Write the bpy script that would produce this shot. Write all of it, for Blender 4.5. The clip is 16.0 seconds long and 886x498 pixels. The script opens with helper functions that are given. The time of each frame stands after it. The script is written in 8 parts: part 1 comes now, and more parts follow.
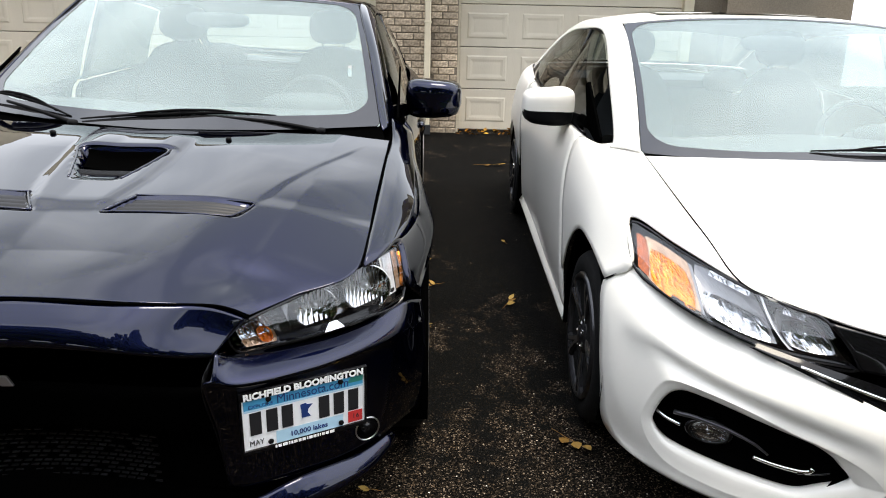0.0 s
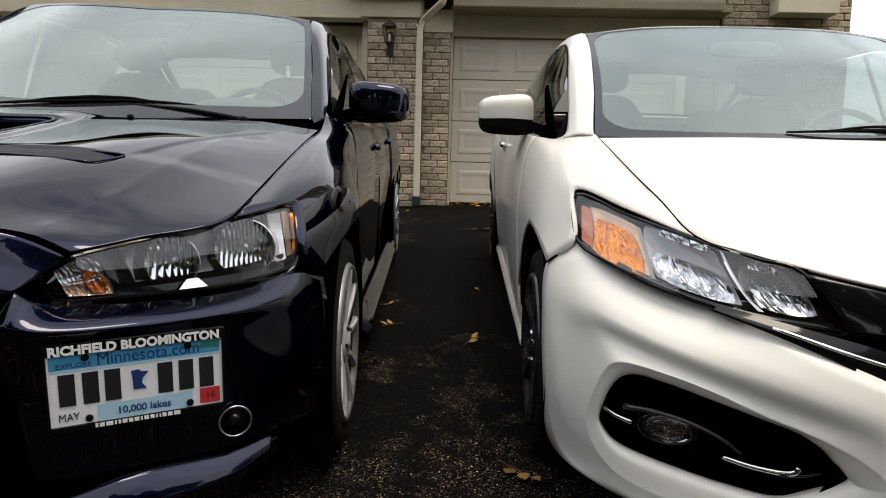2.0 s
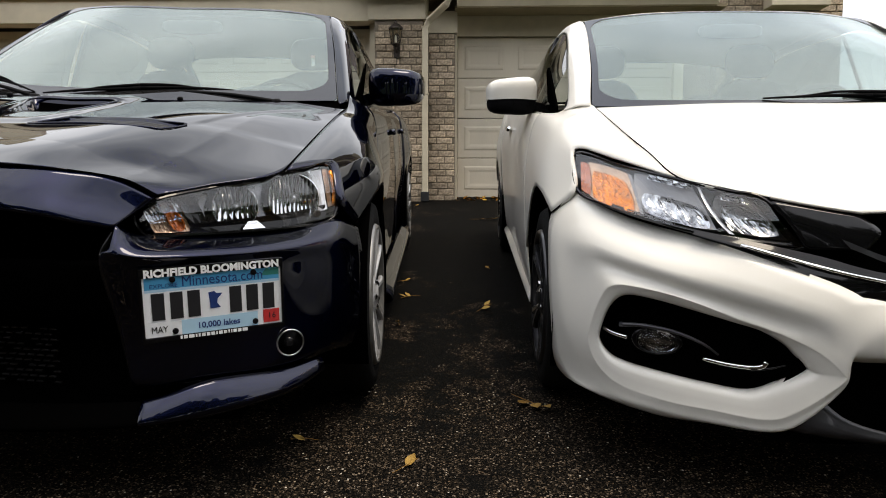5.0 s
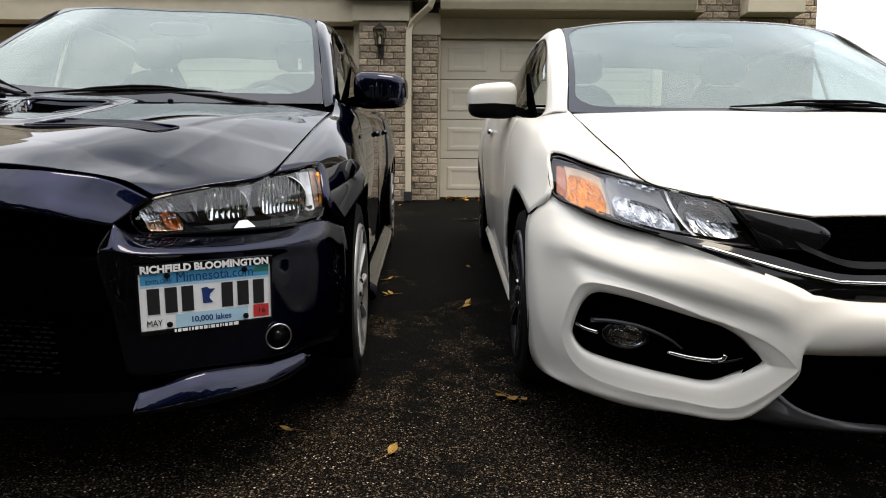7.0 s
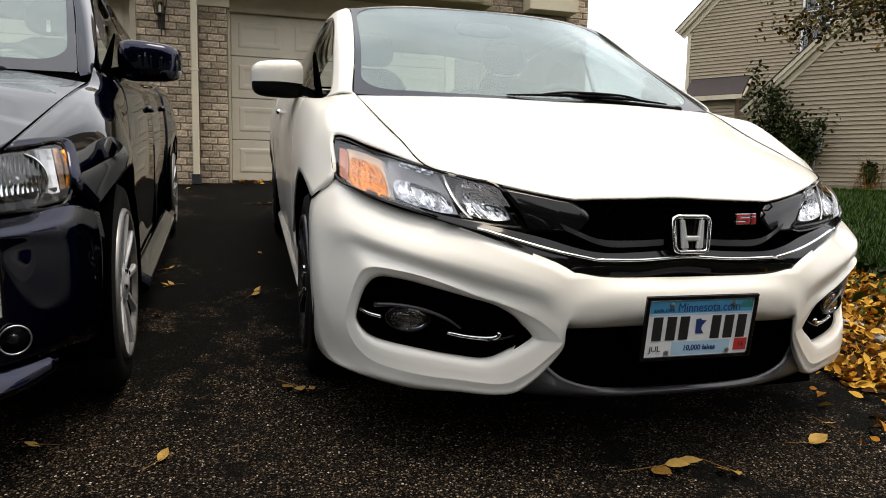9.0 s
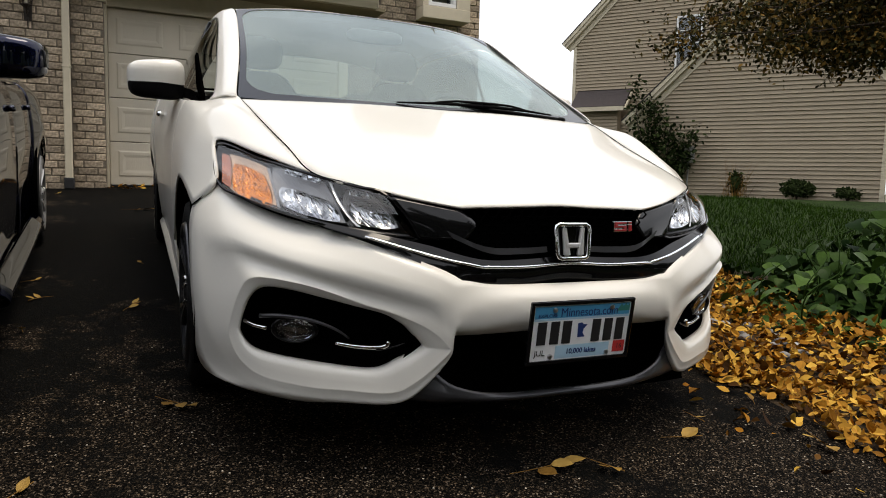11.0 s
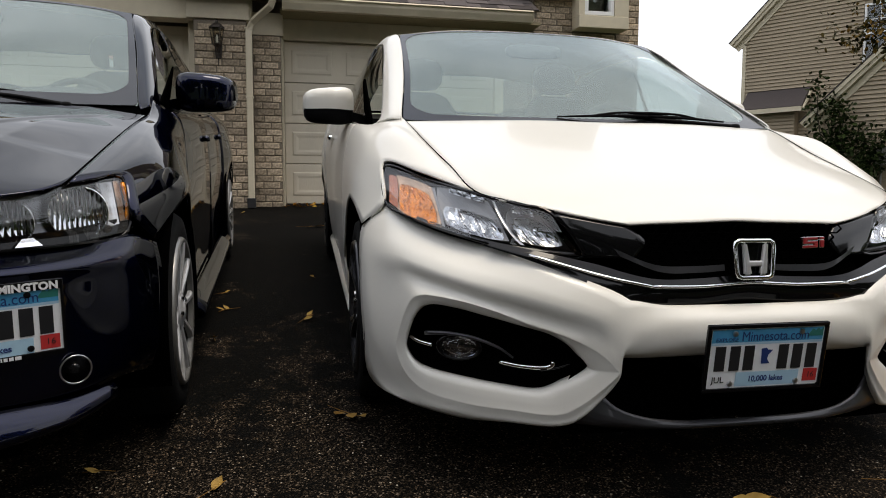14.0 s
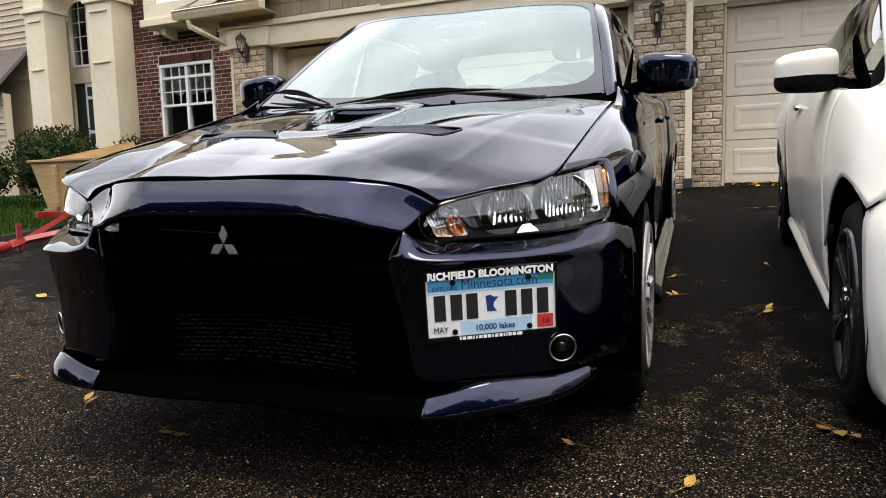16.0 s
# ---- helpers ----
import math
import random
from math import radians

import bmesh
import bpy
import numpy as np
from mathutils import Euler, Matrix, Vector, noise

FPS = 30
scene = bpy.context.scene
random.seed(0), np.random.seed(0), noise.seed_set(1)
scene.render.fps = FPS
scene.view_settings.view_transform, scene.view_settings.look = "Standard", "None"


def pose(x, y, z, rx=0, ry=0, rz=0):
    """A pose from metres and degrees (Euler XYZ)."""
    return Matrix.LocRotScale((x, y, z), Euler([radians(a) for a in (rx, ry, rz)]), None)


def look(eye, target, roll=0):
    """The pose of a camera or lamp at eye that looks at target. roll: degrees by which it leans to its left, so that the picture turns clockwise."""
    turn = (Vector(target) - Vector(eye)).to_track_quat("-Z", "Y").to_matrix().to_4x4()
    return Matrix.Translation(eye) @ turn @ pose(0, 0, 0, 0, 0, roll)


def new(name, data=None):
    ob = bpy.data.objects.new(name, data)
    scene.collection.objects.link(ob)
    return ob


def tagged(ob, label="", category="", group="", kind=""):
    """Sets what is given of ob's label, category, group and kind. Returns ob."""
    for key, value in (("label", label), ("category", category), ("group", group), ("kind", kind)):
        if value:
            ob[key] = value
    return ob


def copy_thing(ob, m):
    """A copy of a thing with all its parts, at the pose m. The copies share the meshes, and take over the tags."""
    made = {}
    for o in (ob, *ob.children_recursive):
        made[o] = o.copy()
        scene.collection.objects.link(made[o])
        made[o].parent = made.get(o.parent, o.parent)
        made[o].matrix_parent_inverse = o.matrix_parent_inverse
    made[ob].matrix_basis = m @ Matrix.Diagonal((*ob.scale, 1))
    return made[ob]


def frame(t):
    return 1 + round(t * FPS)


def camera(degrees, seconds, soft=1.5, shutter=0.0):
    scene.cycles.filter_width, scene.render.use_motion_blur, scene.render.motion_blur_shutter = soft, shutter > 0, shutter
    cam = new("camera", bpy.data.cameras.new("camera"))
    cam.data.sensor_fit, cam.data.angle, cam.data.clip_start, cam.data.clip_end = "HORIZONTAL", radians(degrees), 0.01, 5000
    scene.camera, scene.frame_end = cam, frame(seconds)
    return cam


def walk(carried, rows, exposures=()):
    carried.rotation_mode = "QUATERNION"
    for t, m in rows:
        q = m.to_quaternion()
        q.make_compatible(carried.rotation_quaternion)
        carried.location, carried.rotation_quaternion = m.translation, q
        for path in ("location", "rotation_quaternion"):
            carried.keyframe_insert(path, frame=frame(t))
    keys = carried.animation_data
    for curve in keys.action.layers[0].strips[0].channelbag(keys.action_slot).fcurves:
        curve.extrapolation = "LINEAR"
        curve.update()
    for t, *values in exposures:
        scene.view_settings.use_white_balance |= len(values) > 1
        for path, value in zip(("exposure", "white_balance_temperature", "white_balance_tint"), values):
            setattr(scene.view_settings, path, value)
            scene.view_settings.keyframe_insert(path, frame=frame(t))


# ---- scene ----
cam = camera(66.3, 16.0, soft=1.0)
# The driveway climbs towards the garages; cars and path are laid out on its plane.
SLOPE = pose(0, 0, 0, 5.0, 0, 0)
PATH = [
    (0, (0.166, 0.089, 1.439), (0.154, 1.977, 0.778), 1.3),
    (0.5, (0.337, 0.186, 1.409), (0.318, 2.061, 0.712), 0.4),
    (1, (0.451, 0.287, 1.308), (0.42, 2.166, 0.624), 1.1),
    (1.5, (0.452, 0.315, 1.151), (0.401, 2.241, 0.614), 0.9),
    (2, (0.441, 0.306, 1.011), (0.385, 2.272, 0.643), 1.3),
    (2.5, (0.43, 0.297, 0.942), (0.379, 2.281, 0.694), 1.5),
    (3, (0.424, 0.295, 0.914), (0.37, 2.278, 0.662), 1.1),
    (3.5, (0.408, 0.279, 0.875), (0.337, 2.252, 0.556), 1.0),
    (3.7, (0.402, 0.256, 0.867), (0.303, 2.226, 0.534), 0.5),
    (6, (0.423, -0.087, 0.923), (0.37, 1.88, 0.571), -0.3),
    (6.5, (0.423, -0.083, 0.922), (0.385, 1.885, 0.57), 0.3),
    (7, (0.42, -0.076, 0.919), (0.397, 1.893, 0.567), 0.5),
    (7.5, (0.424, -0.07, 0.921), (0.438, 1.902, 0.583), 0.7),
    (8, (0.443, -0.052, 0.915), (0.631, 1.907, 0.559), 1.0),
    (8.5, (0.47, -0.017, 0.911), (0.85, 1.91, 0.535), 1.8),
    (9, (0.489, -0.03, 0.912), (1.031, 1.856, 0.529), 2.5),
    (9.5, (0.503, -0.027, 0.908), (1.217, 1.803, 0.532), 3.3),
    (9.7, (0.51, -0.024, 0.907), (1.279, 1.783, 0.532), 3.5),
    (11.8, (0.514, -0.03, 0.924), (1.344, 1.757, 0.583), 3.6),
    (12, (0.52, -0.026, 0.923), (1.338, 1.767, 0.584), 3.7),
    (12.5, (0.531, -0.012, 0.922), (1.343, 1.784, 0.586), 3.9),
    (13, (0.522, -0.024, 0.924), (1.34, 1.769, 0.585), 4.0),
    (13.5, (0.525, -0.024, 0.925), (1.247, 1.811, 0.59), 3.1),
    (14, (0.495, -0.003, 0.929), (0.893, 1.928, 0.596), 1.2),
    (14.5, (0.458, 0.003, 0.93), (0.487, 1.974, 0.589), 0.0),
    (15, (0.414, 0.009, 0.925), (0.082, 1.947, 0.562), -1.3),
    (15.5, (0.367, 0.044, 0.925), (-0.263, 1.9, 0.525), -2.7),
    (16, (0.344, 0.065, 0.937), (-0.436, 1.869, 0.57), -3.5),
]
EXPOSURE = [(0, 0.7, 7200, 8), (1.0, 0.12, 7350, 8), (1.5, -0.12, 7600, 8), (2.0, -0.18, 7650, 9), (2.5, -0.05, 7700, 9), (3.5, -0.12, 7750, 9), (7, 0.03, 7550, 9), (8.5, -0.03, 7750, 9), (9.5, 0.0, 7800, 9), (12, -0.6, 7550, 9), (13, -0.6, 7550, 9), (13.5, -0.6, 7500, 9), (14, -0.5, 7500, 9), (14.5, -0.45, 7450, 9), (15, -0.3, 7350, 9), (15.5, 0.3, 7350, 10), (16, 0.65, 7500, 11)]
walk(cam, [(t, SLOPE @ look(eye, target, roll)) for t, eye, target, roll in PATH], exposures=EXPOSURE)

# ---- world, sun, exposure ----
world = bpy.data.worlds.new("world")
scene.world = world
world.use_nodes = True
wn, wl = world.node_tree.nodes, world.node_tree.links
wn.clear()
sky = wn.new("ShaderNodeTexSky")
sky.sky_type, sky.sun_disc = "NISHITA", False
sky.sun_elevation, sky.sun_rotation, sky.air_density, sky.dust_density = radians(74), radians(132), 1.0, 2.0
coords = wn.new("ShaderNodeTexCoord")
stretch = wn.new("ShaderNodeMapping")
stretch.inputs["Scale"].default_value = (1.5, 1.5, 2.6)
stretch.inputs["Location"].default_value = (3.1, 1.7, 0.4)
clouds = wn.new("ShaderNodeTexNoise")
clouds.inputs["Scale"].default_value, clouds.inputs["Detail"].default_value, clouds.inputs["Roughness"].default_value = 1.3, 6.0, 0.50
cover = wn.new("ShaderNodeValToRGB")
cover.color_ramp.elements[0].position, cover.color_ramp.elements[1].position = 0.36, 0.66
cover.color_ramp.elements[0].color, cover.color_ramp.elements[1].color = (0.30, 0.30, 0.30, 1), (1, 1, 1, 1)
mixer = wn.new("ShaderNodeMix")
mixer.data_type = "RGBA"
mixer.inputs["B"].default_value = (9.7, 10.65, 12.8, 1)
back = wn.new("ShaderNodeBackground")
back.inputs["Strength"].default_value = 0.16
wout = wn.new("ShaderNodeOutputWorld")
wl.new(coords.outputs["Generated"], stretch.inputs["Vector"])
wl.new(stretch.outputs["Vector"], clouds.inputs["Vector"])
# clouds close up towards the horizon and break up overhead
height = wn.new("ShaderNodeSeparateXYZ")
thick = wn.new("ShaderNodeMapRange")
thick.inputs["From Min"].default_value, thick.inputs["From Max"].default_value = 0.15, 0.85
thick.inputs["To Min"].default_value, thick.inputs["To Max"].default_value = 0.20, -0.01
gather = wn.new("ShaderNodeMath")
wl.new(coords.outputs["Generated"], height.inputs["Vector"])
wl.new(height.outputs["Z"], thick.inputs["Value"])
wl.new(clouds.outputs["Fac"], gather.inputs[0]), wl.new(thick.outputs["Result"], gather.inputs[1])
wl.new(gather.outputs["Value"], cover.inputs["Fac"])
wl.new(cover.outputs["Color"], mixer.inputs["Factor"])
wl.new(sky.outputs["Color"], mixer.inputs["A"])
# an overcast sky is brightest overhead
fade = wn.new("ShaderNodeMapRange")
fade.inputs["From Min"].default_value, fade.inputs["From Max"].default_value = -0.1, 1.0
fade.inputs["To Min"].default_value, fade.inputs["To Max"].default_value = 0.95, 1.40
wl.new(height.outputs["Z"], fade.inputs["Value"])
glow = wn.new("ShaderNodeVectorMath")
glow.operation = "SCALE"
wl.new(mixer.outputs["Result"], glow.inputs[0]), wl.new(fade.outputs["Result"], glow.inputs["Scale"])
wl.new(glow.outputs["Vector"], back.inputs["Color"])
wl.new(back.outputs["Background"], wout.inputs["Surface"])
sun = new("sun", bpy.data.lights.new("sun", "SUN"))
sun.data.energy, sun.data.angle, sun.data.color = 2.3, radians(24), (1.0, 0.95, 0.88)
sun.matrix_world = look((2.4, -1.9, 12), (0, 0, 0))

# ---- materials ----


def material(name, color, rough=0.5, metal=0.0, coat=0.0, spread=0.0, scale=20.0, bump=0.0, bump_scale=200.0, stain=0.0, stain_scale=2.0, per_object=0.0, stretch=(1, 1, 1), spec=0.5):
    """A principled surface with fine grain, larger stains, relief and, where wanted, a tone of its own for each piece."""
    m = bpy.data.materials.new(name)
    m.use_nodes = True
    n, k = m.node_tree.nodes, m.node_tree.links
    b = n["Principled BSDF"]
    b.inputs["Roughness"].default_value, b.inputs["Metallic"].default_value = rough, metal
    b.inputs["Coat Weight"].default_value, b.inputs["Coat Roughness"].default_value = coat, 0.02
    b.inputs["Specular IOR Level"].default_value = spec
    b.inputs["Base Color"].default_value = (*color, 1)
    if not (spread or stain or bump or per_object):
        return m
    tc = n.new("ShaderNodeTexCoord")
    mp = n.new("ShaderNodeMapping")
    mp.inputs["Scale"].default_value = stretch
    k.new(tc.outputs["Object"], mp.inputs["Vector"])
    value = None

    def wave(size, low, high, detail=6.0):
        t = n.new("ShaderNodeTexNoise")
        t.inputs["Scale"].default_value, t.inputs["Detail"].default_value = size, detail
        k.new(mp.outputs["Vector"], t.inputs["Vector"])
        r = n.new("ShaderNodeMapRange")
        r.inputs["From Min"].default_value, r.inputs["From Max"].default_value = 0.3, 0.7
        r.inputs["To Min"].default_value, r.inputs["To Max"].default_value = low, high
        k.new(t.outputs["Fac"], r.inputs["Value"])
        return r.outputs["Result"]

    def times(a, c):
        if a is None:
            return c
        t = n.new("ShaderNodeMath")
        t.operation = "MULTIPLY"
        k.new(a, t.inputs[0]), k.new(c, t.inputs[1])
        return t.outputs["Value"]

    if spread:
        value = times(value, wave(scale, 1 - spread, 1 + spread))
    if stain:
        value = times(value, wave(stain_scale, 1 - stain, 1 + 0.5 * stain, 3.0))
    if per_object:
        oi = n.new("ShaderNodeObjectInfo")
        r = n.new("ShaderNodeMapRange")
        r.inputs["To Min"].default_value, r.inputs["To Max"].default_value = 1 - per_object, 1 + per_object
        k.new(oi.outputs["Random"], r.inputs["Value"])
        value = times(value, r.outputs["Result"])
    if value is not None:
        v = n.new("ShaderNodeVectorMath")
        v.operation = "SCALE"
        v.inputs[0].default_value = color
        k.new(value, v.inputs["Scale"])
        k.new(v.outputs["Vector"], b.inputs["Base Color"])
    if bump:
        t = n.new("ShaderNodeTexNoise")
        t.inputs["Scale"].default_value, t.inputs["Detail"].default_value = bump_scale, 4.0
        k.new(mp.outputs["Vector"], t.inputs["Vector"])
        u = n.new("ShaderNodeBump")
        u.inputs["Strength"].default_value, u.inputs["Distance"].default_value = bump, 0.01
        k.new(t.outputs["Fac"], u.inputs["Height"])
        k.new(u.outputs["Normal"], b.inputs["Normal"])
    return m


def glass_material(name, tint, ior=1.5, gloss=(1, 1, 1), dust_veil=0.0):
    """A thin pane: clear with a tint, a film of dust and painted veil of light, and a mirror by Fresnel's law."""
    m = bpy.data.materials.new(name)
    m.use_nodes = True
    n, k = m.node_tree.nodes, m.node_tree.links
    n.clear()
    out, mix = n.new("ShaderNodeOutputMaterial"), n.new("ShaderNodeMixShader")
    clear, shine, fres = n.new("ShaderNodeBsdfTransparent"), n.new("ShaderNodeBsdfGlossy"), n.new("ShaderNodeLayerWeight")
    clear.inputs["Color"].default_value = (*tint, 1)
    shine.inputs["Color"].default_value, shine.inputs["Roughness"].default_value = (*gloss, 1), 0.01
    # Schlick's curve, the same from both sides of the pane
    fres.inputs["Blend"].default_value = 0.5
    f0 = ((ior - 1) / (ior + 1)) ** 2
    steep, curve = n.new("ShaderNodeMath"), n.new("ShaderNodeMath")
    steep.operation, curve.operation = "POWER", "MULTIPLY_ADD"
    steep.inputs[1].default_value, curve.inputs[1].default_value, curve.inputs[2].default_value = 5.0, 1 - f0, f0
    k.new(fres.outputs["Facing"], steep.inputs[0]), k.new(steep.outputs["Value"], curve.inputs[0])
    k.new(curve.outputs["Value"], mix.inputs["Fac"])
    # The film is dust plus a veil of sky light put into its colour.
    film, film_mix = n.new("ShaderNodeBsdfDiffuse"), n.new("ShaderNodeMixShader")
    film.inputs["Color"].default_value = (0.70, 0.86, 0.82, 1)
    film_mix.inputs["Fac"].default_value = dust_veil
    k.new(clear.outputs["BSDF"], film_mix.inputs[1]), k.new(film.outputs["BSDF"], film_mix.inputs[2])
    k.new(film_mix.outputs["Shader"], mix.inputs[1]), k.new(shine.outputs["BSDF"], mix.inputs[2])
    k.new(mix.outputs["Shader"], out.inputs["Surface"])
    return m


def leaf_material(name, low, high, mid=None):
    """Leaves whose tone runs between two colours (by way of a third) from leaf to leaf."""
    m = material(name, low, 0.7, spec=0.06)
    n, k = m.node_tree.nodes, m.node_tree.links
    g, ramp = n.new("ShaderNodeNewGeometry"), n.new("ShaderNodeValToRGB")
    ramp.color_ramp.elements[0].color, ramp.color_ramp.elements[1].color = (*low, 1), (*high, 1)
    if mid:
        ramp.color_ramp.elements.new(0.5).color = (*mid, 1)
    k.new(g.outputs["Random Per Island"], ramp.inputs["Fac"])
    k.new(ramp.outputs["Color"], n["Principled BSDF"].inputs["Base Color"])
    return m


def asphalt_material():
    """Worn blacktop: grey-brown grit with scattered pale chips, and smooth black sealer where it has not worn off."""
    m = material("asphalt", (0.03, 0.03, 0.03), 0.9, spec=0.04)
    n, k = m.node_tree.nodes, m.node_tree.links
    b, tc = n["Principled BSDF"], n.new("ShaderNodeTexCoord")

    def grain(size, detail, low, high, to_low, to_high):
        t, r = n.new("ShaderNodeTexNoise"), n.new("ShaderNodeMapRange")
        t.inputs["Scale"].default_value, t.inputs["Detail"].default_value = size, detail
        r.inputs["From Min"].default_value, r.inputs["From Max"].default_value = low, high
        r.inputs["To Min"].default_value, r.inputs["To Max"].default_value = to_low, to_high
        k.new(tc.outputs["Object"], t.inputs["Vector"]), k.new(t.outputs["Fac"], r.inputs["Value"])
        return r.outputs["Result"]

    def combine(operation, a, c):
        t = n.new("ShaderNodeMath")
        t.operation = operation
        for i, v in enumerate((a, c)):
            if isinstance(v, float):
                t.inputs[i].default_value = v
            else:
                k.new(v, t.inputs[i])
        return t.outputs["Value"]

    def stones(size, tones):
        vo, sep, ramp = n.new("ShaderNodeTexVoronoi"), n.new("ShaderNodeSeparateColor"), n.new("ShaderNodeValToRGB")
        vo.inputs["Scale"].default_value = size
        ramp.color_ramp.interpolation = "CONSTANT"
        for i, (at, c) in enumerate(tones):
            e = ramp.color_ramp.elements[i] if i < 2 else ramp.color_ramp.elements.new(at)
            e.position, e.color = at, (*c, 1)
        k.new(tc.outputs["Object"], vo.inputs["Vector"]), k.new(vo.outputs["Color"], sep.inputs["Color"]), k.new(sep.outputs["Red"], ramp.inputs["Fac"])
        return vo.outputs["Distance"], ramp.outputs["Color"]

    # fine grit of every tone, and fewer, larger chips that catch the light
    fine_far, grit = stones(250.0, [(0.0, (0.0014, 0.0013, 0.0012)), (0.40, (0.005, 0.0040, 0.0030)), (0.66, (0.016, 0.0118, 0.0080)), (0.86, (0.046, 0.034, 0.023)), (0.955, (0.13, 0.10, 0.074))])
    chip_far, chips = stones(125.0, [(0.0, (0.0, 0.0, 0.0)), (0.88, (0.11, 0.075, 0.048)), (0.945, (0.25, 0.195, 0.14)), (0.986, (0.50, 0.45, 0.38))])
    small = n.new("ShaderNodeMapRange")
    small.inputs["From Min"].default_value, small.inputs["From Max"].default_value = 0.42, 0.32
    k.new(chip_far, small.inputs["Value"])
    # sealer: broad sheets up the drive and islands lower down
    where = n.new("ShaderNodeSeparateXYZ")
    k.new(tc.outputs["Object"], where.inputs["Vector"])
    along = n.new("ShaderNodeMapRange")
    along.inputs["From Min"].default_value, along.inputs["From Max"].default_value = 1.5, 3.3
    along.inputs["To Min"].default_value, along.inputs["To Max"].default_value = 0.30, -0.42
    k.new(where.outputs["Y"], along.inputs["Value"])
    worn = combine("ADD", combine("ADD", grain(1.6, 4.0, 0.3, 0.7, -0.05, 0.95), along.outputs["Result"]), grain(11.0, 5.0, 0.3, 0.7, -0.34, 0.34))
    edge = n.new("ShaderNodeMapRange")
    edge.interpolation_type = "SMOOTHSTEP"
    edge.inputs["From Min"].default_value, edge.inputs["From Max"].default_value = 0.22, 0.58
    edge.inputs["To Min"].default_value = 0.07
    k.new(worn, edge.inputs["Value"])
    base, top = n.new("ShaderNodeMix"), n.new("ShaderNodeMix")
    base.data_type = top.data_type = "RGBA"
    base.inputs["A"].default_value = (0.0022, 0.0023, 0.0022, 1)
    k.new(edge.outputs["Result"], base.inputs["Factor"]), k.new(grit, base.inputs["B"])
    bright = n.new("ShaderNodeRGBToBW")
    k.new(chips, bright.inputs["Color"])
    shown = combine("MULTIPLY", combine("MULTIPLY", combine("GREATER_THAN", bright.outputs["Val"], 0.01), small.outputs["Result"]), edge.outputs["Result"])
    k.new(shown, top.inputs["Factor"])
    k.new(base.outputs["Result"], top.inputs["A"]), k.new(chips, top.inputs["B"])
    k.new(top.outputs["Result"], b.inputs["Base Color"])
    u = n.new("ShaderNodeBump")
    u.inputs["Strength"].default_value, u.inputs["Distance"].default_value = 0.45, 0.004
    k.new(fine_far, u.inputs["Height"])
    k.new(u.outputs["Normal"], b.inputs["Normal"])
    return m


ASPHALT = asphalt_material()
GRASS = leaf_material("grass_blades", (0.006, 0.020, 0.001), (0.026, 0.060, 0.003))
TURF = material("turf", (0.013, 0.028, 0.004), 0.9, spread=0.5, scale=9, bump=0.8, bump_scale=60, stain=0.3, spec=0.1)
SOIL = material("soil", (0.05, 0.035, 0.022), 0.95, spread=0.4, scale=30, bump=0.9, bump_scale=60, spec=0.1)
YELLOW_LEAF = leaf_material("yellow_leaf", (0.028, 0.012, 0.004), (0.62, 0.37, 0.065), (0.34, 0.145, 0.018))
BROWN_LEAF = leaf_material("dry_leaf", (0.09, 0.04, 0.012), (0.32, 0.18, 0.05))
# Darker than the outer leaves: shade inside the vine put into the colour.
SHADED_VINE = leaf_material("vine_leaf", (0.007, 0.022, 0.004), (0.035, 0.075, 0.014))
TREE_LEAF = leaf_material("tree_leaf", (0.009, 0.010, 0.003), (0.19, 0.110, 0.026), (0.036, 0.034, 0.010))
BUSH_LEAF = leaf_material("bush_leaf", (0.007, 0.014, 0.004), (0.034, 0.050, 0.014))
BARK = material("bark", (0.055, 0.04, 0.03), 0.9, spread=0.4, scale=25, bump=0.8, bump_scale=60, spec=0.2)
STONE = material("river_stone", (0.28, 0.27, 0.26), 0.8, spread=0.3, scale=20, per_object=0.4)
PALE_BRICK = material("pale_brick", (0.47, 0.375, 0.27), 0.9, spread=0.42, scale=38, bump=0.7, bump_scale=90, stain=0.35, stain_scale=11, per_object=0.34, spec=0.2)
RED_BRICK = material("red_brick", (0.085, 0.032, 0.025), 0.9, spread=0.3, scale=30, bump=0.6, bump_scale=90, per_object=0.6, spec=0.2)
MORTAR = material("mortar", (0.21, 0.175, 0.135), 0.95, spread=0.15, scale=60, bump=0.5, spec=0.15)
PALE_MORTAR = material("pale_mortar", (0.50, 0.42, 0.35), 0.95, spread=0.15, scale=60, bump=0.5, spec=0.15)
CREAM = material("cream_trim", (0.60, 0.525, 0.385), 0.6, spread=0.05, scale=8, stain=0.10, stain_scale=1.2, bump=0.08, bump_scale=60)
TAN = material("tan_shake", (0.24, 0.19, 0.125), 0.75, spread=0.12, scale=14, per_object=0.08, bump=0.25, bump_scale=70, stretch=(1, 1, 0.15))
DOOR_PAINT = material("garage_door_paint", (0.63, 0.56, 0.44), 0.5, spread=0.04, scale=6, stain=0.08, stain_scale=0.8, bump=0.10, bump_scale=90, stretch=(1, 1, 0.2))
# Half the trim's cream: the shade under the eaves put into the colour.
SHADED_SOFFIT = material("soffit", (0.30, 0.25, 0.15), 0.7, spread=0.06, scale=10)
SIDING = material("vinyl_siding", (0.345, 0.275, 0.185), 0.55, spread=0.05, scale=5, per_object=0.05, bump=0.1, bump_scale=80, stretch=(0.1, 1, 1))
SHINGLE = material("roof_shingle", (0.085, 0.072, 0.07), 0.95, spread=0.3, scale=60, per_object=0.3, bump=0.7, bump_scale=160, spec=0.15)
